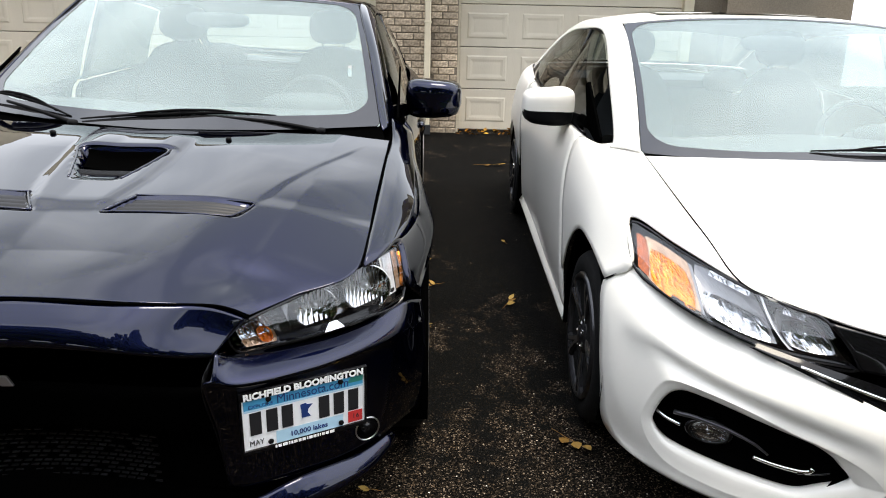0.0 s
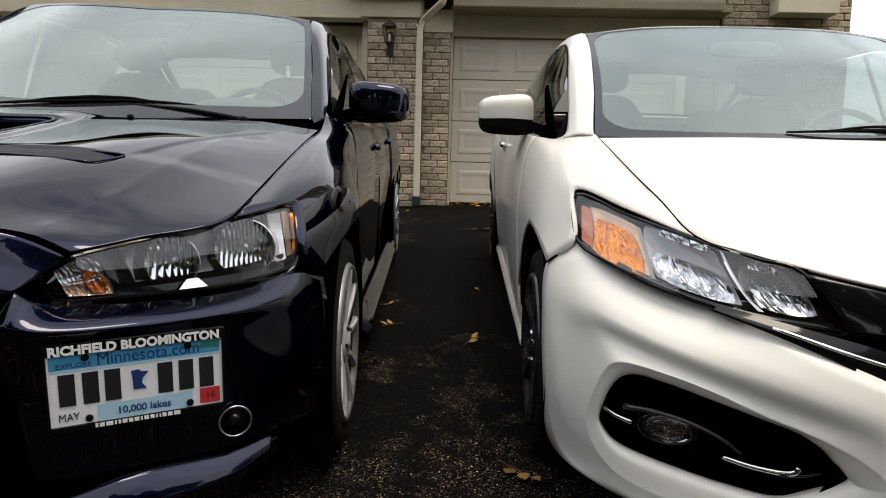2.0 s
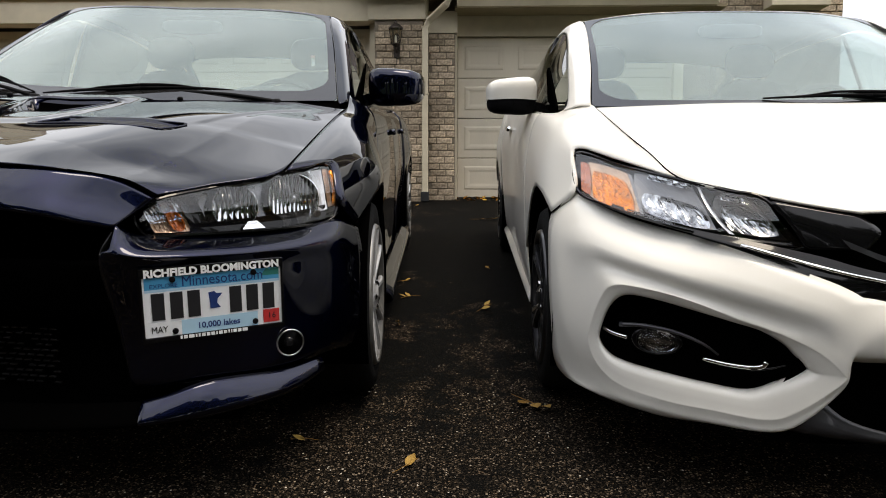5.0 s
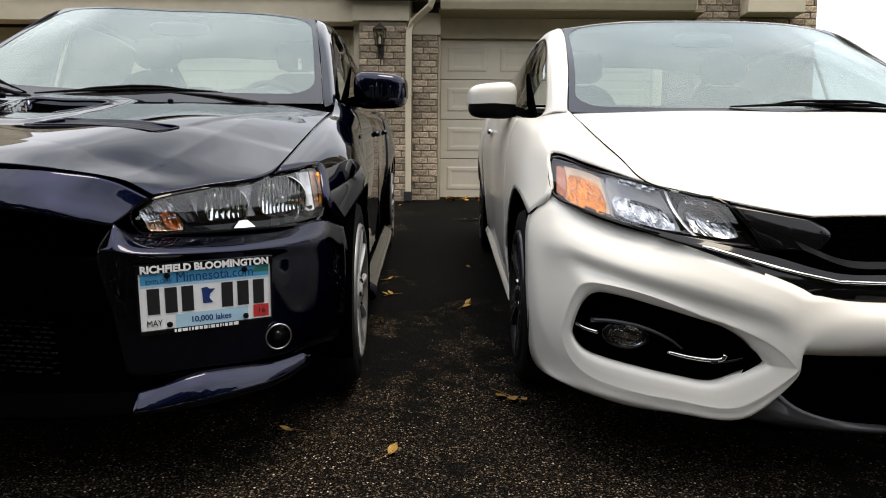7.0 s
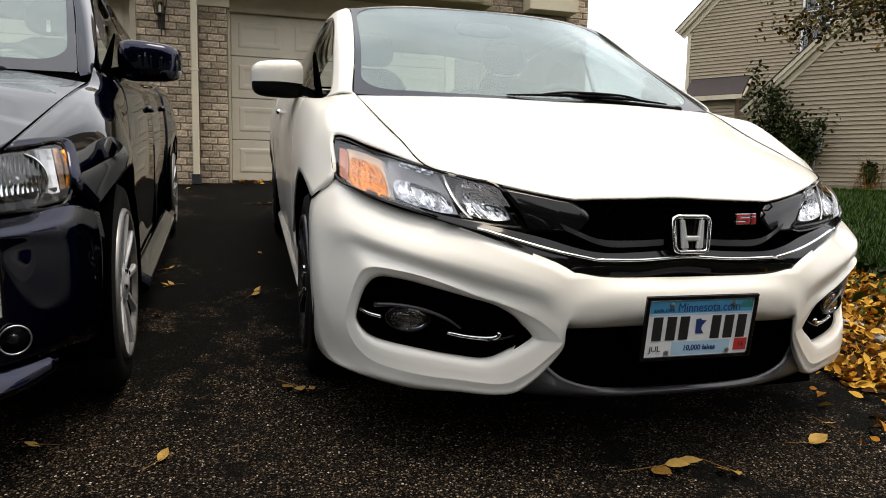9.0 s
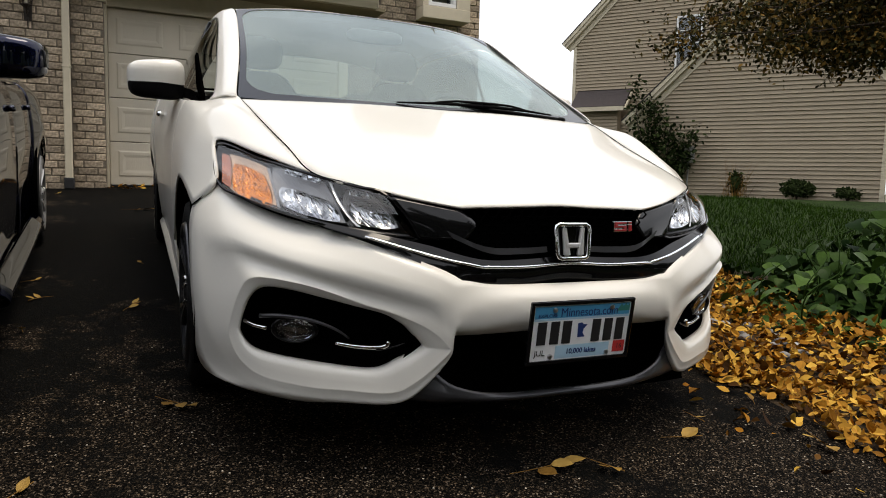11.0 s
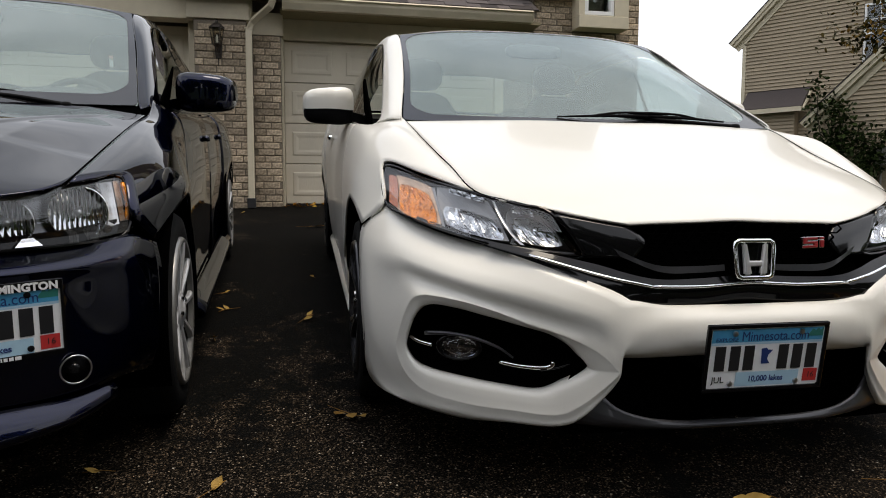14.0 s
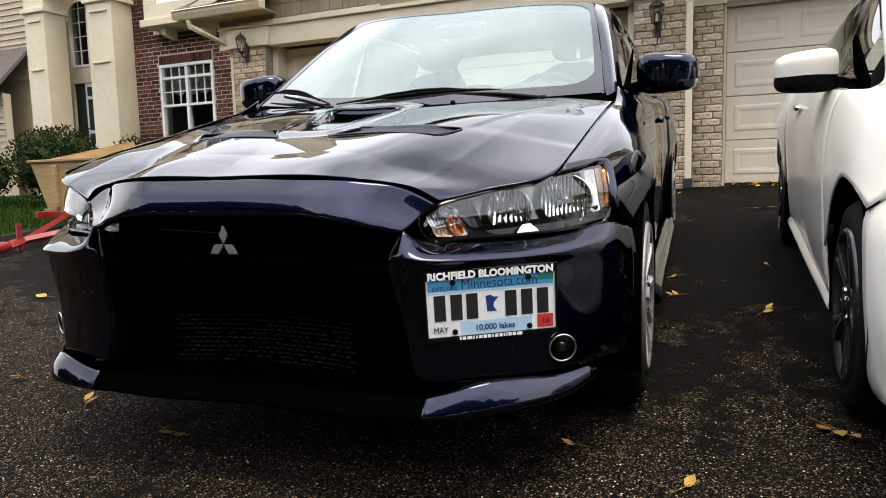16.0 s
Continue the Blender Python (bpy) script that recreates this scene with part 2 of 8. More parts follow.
SHINGLE_RUN = leaf_material("shingle_course", (0.05, 0.043, 0.042), (0.14, 0.12, 0.115))
WINDOW_WHITE = material("window_white", (0.8, 0.8, 0.78), 0.4, spread=0.02, scale=10)
# Near-black that puts the dimness of unlit rooms into the colour.
ROOM_SHADE = material("room_shade", (0.02, 0.022, 0.025), 0.9)
CURTAIN = material("curtain", (0.45, 0.45, 0.40), 0.9, spread=0.2, scale=12, stretch=(6, 6, 0.2))
PANE = glass_material("window_pane", (0.75, 0.8, 0.8), 1.55)
LANTERN_METAL = material("lantern_metal", (0.045, 0.036, 0.03), 0.5, 0.6, spread=0.2, scale=40)
LANTERN_GLASS = glass_material("lantern_glass", (0.75, 0.72, 0.65), 1.5)
PLYWOOD = material("plywood", (0.34, 0.22, 0.095), 0.6, spread=0.22, scale=10, stain=0.15, stain_scale=3, stretch=(0.4, 0.4, 5))
RED_STEEL = material("red_painted_steel", (0.20, 0.010, 0.010), 0.45, coat=0.1, spread=0.1, scale=30)
CONCRETE = material("concrete", (0.33, 0.32, 0.30), 0.9, spread=0.15, scale=30, bump=0.3)
RUBBER_BOOT = material("black_plastic", (0.012, 0.012, 0.013), 0.55, spread=0.1, scale=50)

# ---- shaping helpers ----


def mesh_of(name, bm, smooth=False):
    data = bpy.data.meshes.new(name)
    bm.normal_update()
    if smooth:
        for f in bm.faces:
            f.smooth = True
    bm.to_mesh(data)
    bm.free()
    return data


def part(name, bm, mat, parent=None, label="", smooth=False, m=None):
    """Links a bmesh as one mesh object, as a part of parent."""
    ob = new(name, mesh_of(name, bm, smooth) if isinstance(bm, bmesh.types.BMesh) else bm)
    if mat is not None and not ob.data.materials:
        ob.data.materials.append(mat)
    if m is not None:
        ob.matrix_basis = m
    if parent is not None:
        ob.parent = parent
    if label:
        tagged(ob, label)
    return ob


def base_of(name, m=None, **tags):
    """An Empty that carries the parts of a thing."""
    ob = new(name)
    ob.empty_display_size = 0.1
    if m is not None:
        ob.matrix_basis = m
    return tagged(ob, **tags)


def box(x0, x1, y0, y1, z0, z1, bevel=0.0, bm=None):
    bm = bm or bmesh.new()
    made = bmesh.ops.create_cube(bm, size=1.0, matrix=Matrix.LocRotScale(((x0 + x1) / 2, (y0 + y1) / 2, (z0 + z1) / 2), None, (x1 - x0, y1 - y0, z1 - z0)))
    if bevel:
        edges = list({e for v in made["verts"] for e in v.link_edges})
        bmesh.ops.bevel(bm, geom=edges, offset=bevel, segments=2, profile=0.5, affect="EDGES")
    return bm


def prism(points, y0, y1, bm=None, axis="y", bevel=0.0):
    """A flat outline (x, z) drawn out along y (or x, z)."""
    bm = bm or bmesh.new()
    put = {"y": lambda a, b, d: (a, d, b), "x": lambda a, b, d: (d, a, b), "z": lambda a, b, d: (a, b, d)}[axis]
    front, rear = [bm.verts.new(put(a, b, y0)) for a, b in points], [bm.verts.new(put(a, b, y1)) for a, b in points]
    made = [bm.faces.new(front), bm.faces.new(rear[::-1])]
    for i in range(len(points)):
        j = (i + 1) % len(points)
        made.append(bm.faces.new((front[j], front[i], rear[i], rear[j])))
    bmesh.ops.recalc_face_normals(bm, faces=made)
    if bevel:
        bmesh.ops.bevel(bm, geom=list({e for f in made for e in f.edges}), offset=bevel, segments=2, affect="EDGES")
    return bm


def spline(points, k=6, closed=False):
    """A smooth line through the points, k steps to each stretch."""
    p = np.array(points, float)
    if len(p) < 2:
        return p
    p = np.vstack([p[-1:], p, p[:2]]) if closed else np.vstack([2 * p[:1] - p[1:2], p, 2 * p[-1:] - p[-2:-1]])
    out = []
    for i in range(1, len(p) - 2):
        a, b, c, d = p[i - 1 : i + 3]
        for u in np.arange(k) / k:
            out.append(0.5 * (2 * b + (c - a) * u + (2 * a - 5 * b + 4 * c - d) * u * u + (3 * b - a - 3 * c + d) * u**3))
    if not closed:
        out.append(p[-2])
    return np.array(out)


def sheet(rows, ku=6, kv=6, closed=False, bm=None, side=1):
    """A smooth skin through rows of points; closed: each row runs round. side -1 mirrors it in x."""
    bm = bm or bmesh.new()
    fine = np.array([spline(r, ku, closed) for r in rows])
    fine = np.array([spline(fine[:, i], kv) for i in range(fine.shape[1])]).transpose(1, 0, 2)
    fine[:, :, 0] *= side
    vs = [[bm.verts.new(p) for p in r] for r in fine]
    n = len(vs[0])
    for a, b in zip(vs, vs[1:]):
        for i in range(n if closed else n - 1):
            j = (i + 1) % n
            bm.faces.new((a[i], a[j], b[j], b[i]))
    return bm


def face_out(bm, centre):
    """Turns the faces so that they look away from a place inside."""
    c, score = Vector(centre), 0.0
    bm.normal_update()
    for f in bm.faces:
        score += (f.calc_center_median() - c).dot(f.normal) * f.calc_area()
    if score < 0:
        bmesh.ops.reverse_faces(bm, faces=bm.faces[:])
    return bm


def panel(name, rows, mat, parent, centre, label="", ku=6, kv=6, closed=False, thick=0.006, side=1, m=None):
    """A formed panel with its thickness folded inwards."""
    ob = part(name, face_out(sheet(rows, ku, kv, closed, side=side), centre), mat, parent, label, True, m)
    mod = ob.modifiers.new("thickness", "SOLIDIFY")
    mod.thickness, mod.offset = thick, -1
    return ob


def tube(points, radius, k=6, seg=8, bm=None, smooth_line=True, ends=True, taper=None):
    """A round bar along a smooth line."""
    bm = bm or bmesh.new()
    line = spline(points, k) if smooth_line else np.array(points, float)
    rings = []
    up = Vector((0.13, 0.21, 1)).normalized()
    for i, p in enumerate(line):
        d = Vector(line[min(i + 1, len(line) - 1)] - line[max(i - 1, 0)]).normalized()
        a = d.cross(up).normalized()
        b = d.cross(a)
        r = radius if taper is None else radius + (taper - radius) * i / (len(line) - 1)
        rings.append([bm.verts.new(Vector(p) + r * (math.cos(t) * a + math.sin(t) * b)) for t in np.arange(seg) * 2 * math.pi / seg])
    for a, b in zip(rings, rings[1:]):
        for i in range(seg):
            bm.faces.new((a[i], a[(i + 1) % seg], b[(i + 1) % seg], b[i]))
    if ends:
        bm.faces.new(rings[0][::-1]), bm.faces.new(rings[-1])
    bmesh.ops.recalc_face_normals(bm, faces=bm.faces[:])
    return bm


def lathe(profile, seg=32, axis="x", bm=None, closed=False):
    """A turned form: profile of (radius, place along the axis)."""
    bm = bm or bmesh.new()
    put = {"x": lambda r, h, t: (h, r * math.cos(t), r * math.sin(t)), "y": lambda r, h, t: (r * math.cos(t), h, r * math.sin(t)), "z": lambda r, h, t: (r * math.cos(t), r * math.sin(t), h)}[axis]
    rings = [[bm.verts.new(put(r, h, t)) for t in np.arange(seg) * 2 * math.pi / seg] for r, h in profile]
    pairs = list(zip(rings, rings[1:])) + ([(rings[-1], rings[0])] if closed else [])
    for a, b in pairs:
        for i in range(seg):
            bm.faces.new((a[i], a[(i + 1) % seg], b[(i + 1) % seg], b[i]))
    if not closed:
        for r in (rings[0], rings[-1]):
            if (r[0].co - r[seg // 2].co).length > 1e-5:
                bm.faces.new(r)
    bmesh.ops.remove_doubles(bm, verts=bm.verts[:], dist=1e-6)
    bmesh.ops.recalc_face_normals(bm, faces=bm.faces[:])
    return bm


def writing(name, text, size, mat, parent, m, label="", depth=0.0006, width=None, bold=0.0):
    """Raised letters in the built-in font, as a mesh; width: the line is fitted to it."""
    c = bpy.data.curves.new(name, "FONT")
    c.body, c.size, c.extrude, c.offset, c.align_x, c.align_y, c.resolution_u = text, size, depth, bold, "CENTER", "CENTER", 3
    temp = bpy.data.objects.new(name, c)
    scene.collection.objects.link(temp)
    data = bpy.data.meshes.new_from_object(temp.evaluated_get(bpy.context.evaluated_depsgraph_get()))
    bpy.data.objects.remove(temp)
    bpy.data.curves.remove(c)
    if width:
        xs = [v.co.x for v in data.vertices]
        data.transform(Matrix.Diagonal((width / (max(xs) - min(xs)), 1, 1, 1)))
    data.materials.clear()
    return part(name, data, mat, parent, label, m=m)

# ---- ground, driveway, street ----
RISE = math.tan(radians(5.0))


def ground_z(x, y):
    """The height of the land: it climbs with the driveway and levels out at the houses and at the street."""
    return RISE * min(max(y, -4.5), 9.0)


def land(xs, ys, lift, rough=0.0):
    bm = bmesh.new()
    vs = [[bm.verts.new((x, y, ground_z(x, y) + lift + (rough * noise.noise(Vector((x, y, 0)) * 1.3) if rough else 0))) for x in xs] for y in ys]
    for a, b in zip(vs, vs[1:]):
        for i in range(len(xs) - 1):
            bm.faces.new((a[i], a[i + 1], b[i + 1], b[i]))
    return bm


def steps(a, b, n):
    return [a + (b - a) * i / n for i in range(n + 1)]


tagged(part("ground", land([-1500, -300, -60] + steps(-30, -7, 12) + steps(-5, 2, 4) + steps(3, 30, 20) + [60, 300, 1500], [-1500, -300, -60, -14, -4.5] + steps(-4, 9, 26) + [12, 20, 60, 300, 1500], -0.03), TURF), "green lawn turf that falls gently towards the street", "lawn", kind="structure")
# the driveway widens a little towards the street
drive_bm = land(steps(-1, 1, 20), [-4.5] + steps(-4, 9.0, 52), 0.0)
for v in drive_bm.verts:
    u, y = v.co.x, v.co.y
    left, right = (-7.0 - 0.10 * max(0, 4 - y), 2.62 + 0.055 * max(0, y - 1.2) + 0.12 * max(0, 0.5 - y))
    v.co.x = left + (right - left) * (u + 1) / 2
tagged(part("driveway", drive_bm, ASPHALT), "worn black asphalt driveway with pale stone chips", "driveway", kind="structure")
street_bm = box(-60, 60, -13, -4.4, -0.5, RISE * -4.5 + 0.004)
tagged(part("street", street_bm, ASPHALT), "asphalt street across the foot of the driveway", "street", kind="structure")

# ---- bricks ----
BRICK_MESH = {}


def brick_mesh(width, height, depth, mat):
    key = (round(width, 2), round(height, 3), mat.name)
    if key not in BRICK_MESH:
        bm = box(-width / 2, width / 2, 0, depth, 0, height)
        bmesh.ops.bevel(bm, geom=[e for e in bm.edges if all(abs(v.co.y) < 1e-6 for v in e.verts)], offset=0.005, segments=1, affect="EDGES")
        data = mesh_of("brick", bm)
        data.materials.append(mat)
        BRICK_MESH[key] = data
    return BRICK_MESH[key]


def lay_bricks(parent, x0, x1, z0, z1, y, mat, turn=0, course=0.081, length=0.205, holes=(), proud=0.012, rng=random.Random(3), limit=10**6, near=None):
    """Courses of bricks in running bond on a wall face that looks to -y (turn 90: to +x). Holes: x0, x1, z0, z1."""
    rest, count, row, z = bmesh.new(), 0, 0, z0
    while z + course * 0.6 < z1:
        h = min(course, z1 - z) - 0.011
        x = x0 - (length / 2 if row % 2 else 0) + (0.02 * (row % 3))
        while x < x1 - 0.02:
            a, b = max(x, x0), min(x + length, x1)
            x += length
            if b - a < 0.035:
                continue
            pieces = [(a, b)]
            for hx0, hx1, hz0, hz1 in holes:
                if z + h > hz0 and z < hz1:
                    cut = []
                    for p, q in pieces:
                        cut += [(p, min(q, hx0))] if p < hx0 else []
                        cut += [(max(p, hx1), q)] if q > hx1 else []
                    pieces = cut
            for p, q in pieces:
                if q - p < 0.035:
                    continue
                w = round(q - p - 0.011, 2)
                out = proud + rng.uniform(-0.003, 0.004)
                if turn:
                    place = pose(y + out, (p + q) / 2, z + 0.005, 0, 0, 90)
                else:
                    place = pose((p + q) / 2, y - out, z + 0.005)
                if count < limit and (near is None or near(p, z)):
                    part("brick", brick_mesh(w, h, 0.03, mat), None, parent, m=place)
                    count += 1
                else:
                    bmesh.ops.create_cube(rest, size=1.0, matrix=place @ Matrix.LocRotScale((0, 0.015, h / 2), None, (w, 0.03, h)))
        z += course
        row += 1
    if len(rest.verts):
        tagged(part("brickwork", rest, mat, parent), kind="stuff")
    else:
        rest.free()


# ---- the house ----
GZ = RISE * 8.85
house_tag = dict(kind="structure")


def garage_door(name, x0, x1, z0, z1, y, columns, label):
    """A sectional door of four leaves with raised panels."""
    door = base_of(name, label=label, category="garage door", kind="structure")
    rows = 4
    h = (z1 - z0) / rows
    for r in range(rows):
        leaf = part("door_section", box(x0, x1, y, y + 0.05, z0 + r * h + 0.004, z0 + (r + 1) * h - 0.004, 0.006), DOOR_PAINT, door)
        w = (x1 - x0) / columns
        for c in range(columns):
            a, b, lo, hi = x0 + c * w + 0.085, x0 + (c + 1) * w - 0.085, z0 + r * h + 0.10, z0 + (r + 1) * h - 0.10
            bm = bmesh.new()
            loops = []
            for inset, d in ((0.0, 0.0), (0.020, -0.009), (0.050, -0.009), (0.080, -0.003)):
                loops.append([bm.verts.new(p) for p in ((a + inset, y + 0.001 + d, lo + inset), (b - inset, y + 0.001 + d, lo + inset), (b - inset, y + 0.001 + d, hi - inset), (a + inset, y + 0.001 + d, hi - inset))])
            for p, q in zip(loops, loops[1:]):
                for i in range(4):
                    bm.faces.new((p[i], p[(i + 1) % 4], q[(i + 1) % 4], q[i]))
            bm.faces.new(loops[-1])
            part("raised_panel", bm, DOOR_PAINT, leaf)
    part("bottom_seal", box(x0, x1, y + 0.005, y + 0.045, z0 - 0.03, z0 + 0.002), RUBBER_BOOT, door)
    return door


garage_door("garage_door_right", 0.265, 3.0, GZ + 0.01, 2.83, 8.86, 4, "cream sectional garage door with raised panels, closed")
garage_door("garage_door_left", -5.95, -0.84, GZ + 0.01, 2.95, 8.86, 8, "wide cream sectional garage door with raised panels, closed")
walls = base_of("wall_garage", label="garage front wall with cream trim boards", category="wall", kind="structure")
part("header", box(0.20, 3.5, 8.80, 9.05, 2.834, 3.12, 0.004), CREAM, walls)
part("jamb", box(3.0, 3.12, 8.78, 9.05, GZ - 0.02, 2.83, 0.004), CREAM, walls)
part("jamb", box(0.235, 0.262, 8.70, 9.05, GZ - 0.02, 2.83, 0.003), CREAM, walls)
part("jamb", box(-0.838, -0.75, 8.62, 9.05, GZ - 0.02, 2.96, 0.003), CREAM, walls)
part("jamb", box(-6.04, -5.952, 8.62, 9.05, GZ - 0.02, 2.96, 0.003), CREAM, walls)
part("side_wall", box(3.12, 5.0, 8.90, 9.2, GZ - 0.1, 3.2), MORTAR, walls)
part("frieze", box(-6.9, -0.10, 8.47, 8.72, 2.955, 3.28, 0.004), CREAM, walls, "cream frieze board over the wide garage door")
part("frieze_moulding", box(-6.9, -1.03, 8.43, 8.468, 3.235, 3.285, 0.006), CREAM, walls)
part("gable_wall", prism([(-6.9, 3.284), (-0.10, 3.284), (-0.10, 3.60), (-3.5, 4.72), (-6.9, 3.60)], 8.50, 8.72), TAN, walls)
gable = base_of("roof_gable", label="brown shingled gable roof over the double garage", category="roof", kind="structure")
for q in (1, -1):
    fold = [(-3.5, 4.74), (-3.5 + q * 3.62, 3.54), (-3.5 + q * 3.62, 3.62), (-3.5, 4.83)]
    part("roof_slope", prism(fold, 8.15, 13.0), SHINGLE, gable)
    part("rake_board", prism([(-3.5, 4.63), (-3.5 + q * 3.60, 3.43), (-3.5 + q * 3.60, 3.58), (-3.5, 4.78)], 8.115, 8.145), CREAM, gable)
part("wall_core", box(-6.9, 3.5, 9.06, 9.2, GZ - 0.1, 3.4), MORTAR, walls)


def shakes(x0, x1, z0, rows, y, parent):
    """Shingle siding: separate boards of uneven width, each row lapping the one below."""
    rng = random.Random(11)
    for r in range(rows):
        x = x0
        while x < x1 - 0.03:
            w = min(rng.uniform(0.10, 0.24), x1 - x)
            bm = prism([(y - 0.020, z0 + r * 0.19 + 0.004), (y, z0 + r * 0.19 + 0.004), (y, z0 + r * 0.19 + 0.2), (y - 0.006, z0 + r * 0.19 + 0.2)], x + 0.003, x + w - 0.003, axis="x")
            part("shake", bm, TAN, parent)
            x += w


for a, b in ((-6.5, -4.16), (-2.52, -1.03)):
    shakes(a, b, 3.335, 5, 8.50, walls)
    part("panel_frame", box(a - 0.03, b + 0.03, 8.475, 8.499, 3.29, 3.33, 0.004), CREAM, walls)


def brick_pier(name, x0, x1, y0, y1, z0, z1, label):
    pier = base_of(name, label=label, category="brick pier", kind="structure")
    part("core", box(x0, x1, y0, y1, z0 - 0.15, z1), MORTAR, pier)
    lay_bricks(pier, x0, x1, z0 - 0.02, z1, y0, PALE_BRICK)
    return pier


brick_pier("brick_pier_middle", -0.75, -0.155, 8.45, 8.84, RISE * 8.45, 2.952, "pale brick pier between the garage doors")
brick_pier("brick_pier_left", -6.64, -6.04, 8.45, 8.84, RISE * 8.45, 2.952, "pale brick pier at the end of the wide garage door")
brick_pier("brick_pier_inner", -0.10, 0.235, 8.62, 8.9, RISE * 8.62, 2.83, "narrow pale brick pier beside the single garage door")
part("pier_cap", box(-0.155, 0.262, 8.60, 8.9, 2.834, 3.1), CREAM, walls)
part("pier_core", box(-0.155, -0.10, 8.62, 8.9, GZ - 0.1, 2.83), MORTAR, walls)


def gutter(name, x0, x1, y, z, label):
    """An open eaves gutter with a rolled front lip, and the soffit behind it."""
    g = base_of(name, label=label, category="gutter", kind="structure")
    outline = [(y, z + 0.115), (y + 0.012, z + 0.125), (y + 0.018, z + 0.10), (y + 0.022, z + 0.07), (y + 0.05, z + 0.02), (y + 0.06, z), (y + 0.14, z), (y + 0.14, z + 0.12), (y + 0.135, z + 0.12), (y + 0.135, z + 0.008), (y + 0.066, z + 0.008), (y + 0.03, z + 0.075), (y + 0.026, z + 0.11), (y + 0.006, z + 0.135), (y - 0.008, z + 0.118)]
    part("trough", prism(outline, x0, x1, axis="x"), CREAM, g)
    part("end_cap", box(x0 - 0.004, x0, y, y + 0.14, z, z + 0.125), CREAM, g)
    part("end_cap", box(x1, x1 + 0.004, y, y + 0.14, z, z + 0.125), CREAM, g)
    return g


gutter("gutter_right", 0.27, 3.36, 8.28, 3.09, "cream eaves gutter over the single garage door")
gutter("gutter_middle", -1.01, 0.255, 8.06, 3.29, "short cream eaves gutter above the brick pier")
gutter("gutter_left", -7.42, -5.82, 8.06, 3.40, "short cream eaves gutter at the corner of the garage")
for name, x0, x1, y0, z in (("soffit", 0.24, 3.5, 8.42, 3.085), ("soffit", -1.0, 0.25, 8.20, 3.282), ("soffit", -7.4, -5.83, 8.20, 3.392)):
    tagged(part(name, box(x0, x1, y0, 8.80, z, z + 0.03), SHADED_SOFFIT), "cream vented soffit under the eaves, their shade put into its colour", "soffit", kind="structure")
for x0, x1, z in ((-0.83, -0.12, 2.96), (-6.72, -5.96, 2.96)):
    part("pier_frieze", box(x0, x1, 8.42, 8.47, z, z + 0.26, 0.005), CREAM, walls)


def shingle_roof(name, x0, x1, y0, z0, run, pitch, hip, label):
    """A slope of lapped shingles; hip: how far the right end leans in for each metre up the run."""
    roof = base_of(name, label=label, category="roof", kind="structure")
    rng = random.Random(5)
    slope = math.atan(pitch)
    ex, rows = 0.14, int(run / math.cos(slope) / 0.14)
    deck = prism([(y0, z0 - 0.03), (y0 + run, z0 - 0.03 + run * pitch), (y0 + run, z0 - 0.11 + run * pitch), (y0, z0 - 0.06)], x0, x1 - 0.05, axis="x")
    for v in deck.verts:
        if v.co.x > x0 + 0.1:
            v.co.x -= hip * (v.co.y - y0)
    part("deck", deck, SHINGLE, roof)
    rest = bmesh.new()
    count = 0
    for r in range(rows):
        d = r * ex
        yy, zz = y0 + d * math.cos(slope), z0 + d * math.sin(slope)
        end = x1 - hip * (yy - y0)
        x = x0 - rng.uniform(0, 0.2)
        while x < end:
            w = rng.uniform(0.13, 0.30)
            a, b = max(x, x0), min(x + w, end)
            x += w
            if b - a < 0.03:
                continue
            lift = rng.choice((0.004, 0.009))
            place = pose(0, yy, zz, math.degrees(slope), 0, 0)
            bm = bmesh.ops.create_cube(rest, size=1.0, matrix=place @ Matrix.LocRotScale(((a + b) / 2, 0.10, 0.002 + lift / 2), Euler((-0.035, 0, 0)), (b - a - 0.004, 0.22, 0.006 + lift)))
            count += 1
    tagged(part("shingles", rest, SHINGLE_RUN, roof), kind="stuff")
    return roof


shingle_roof("roof_right", -0.9, 3.44, 8.33, 3.235, 3.2, 0.62, 0.0, "grey-brown asphalt shingle roof over the garage")
shingle_roof("roof_middle", -1.0, 0.25, 8.12, 3.44, 0.42, 0.5, 0.0, "small shingled eave above the brick pier")
shingle_roof("roof_left", -7.4, -5.83, 8.12, 3.55, 0.42, 0.5, 0.0, "small shingled eave at the garage corner")


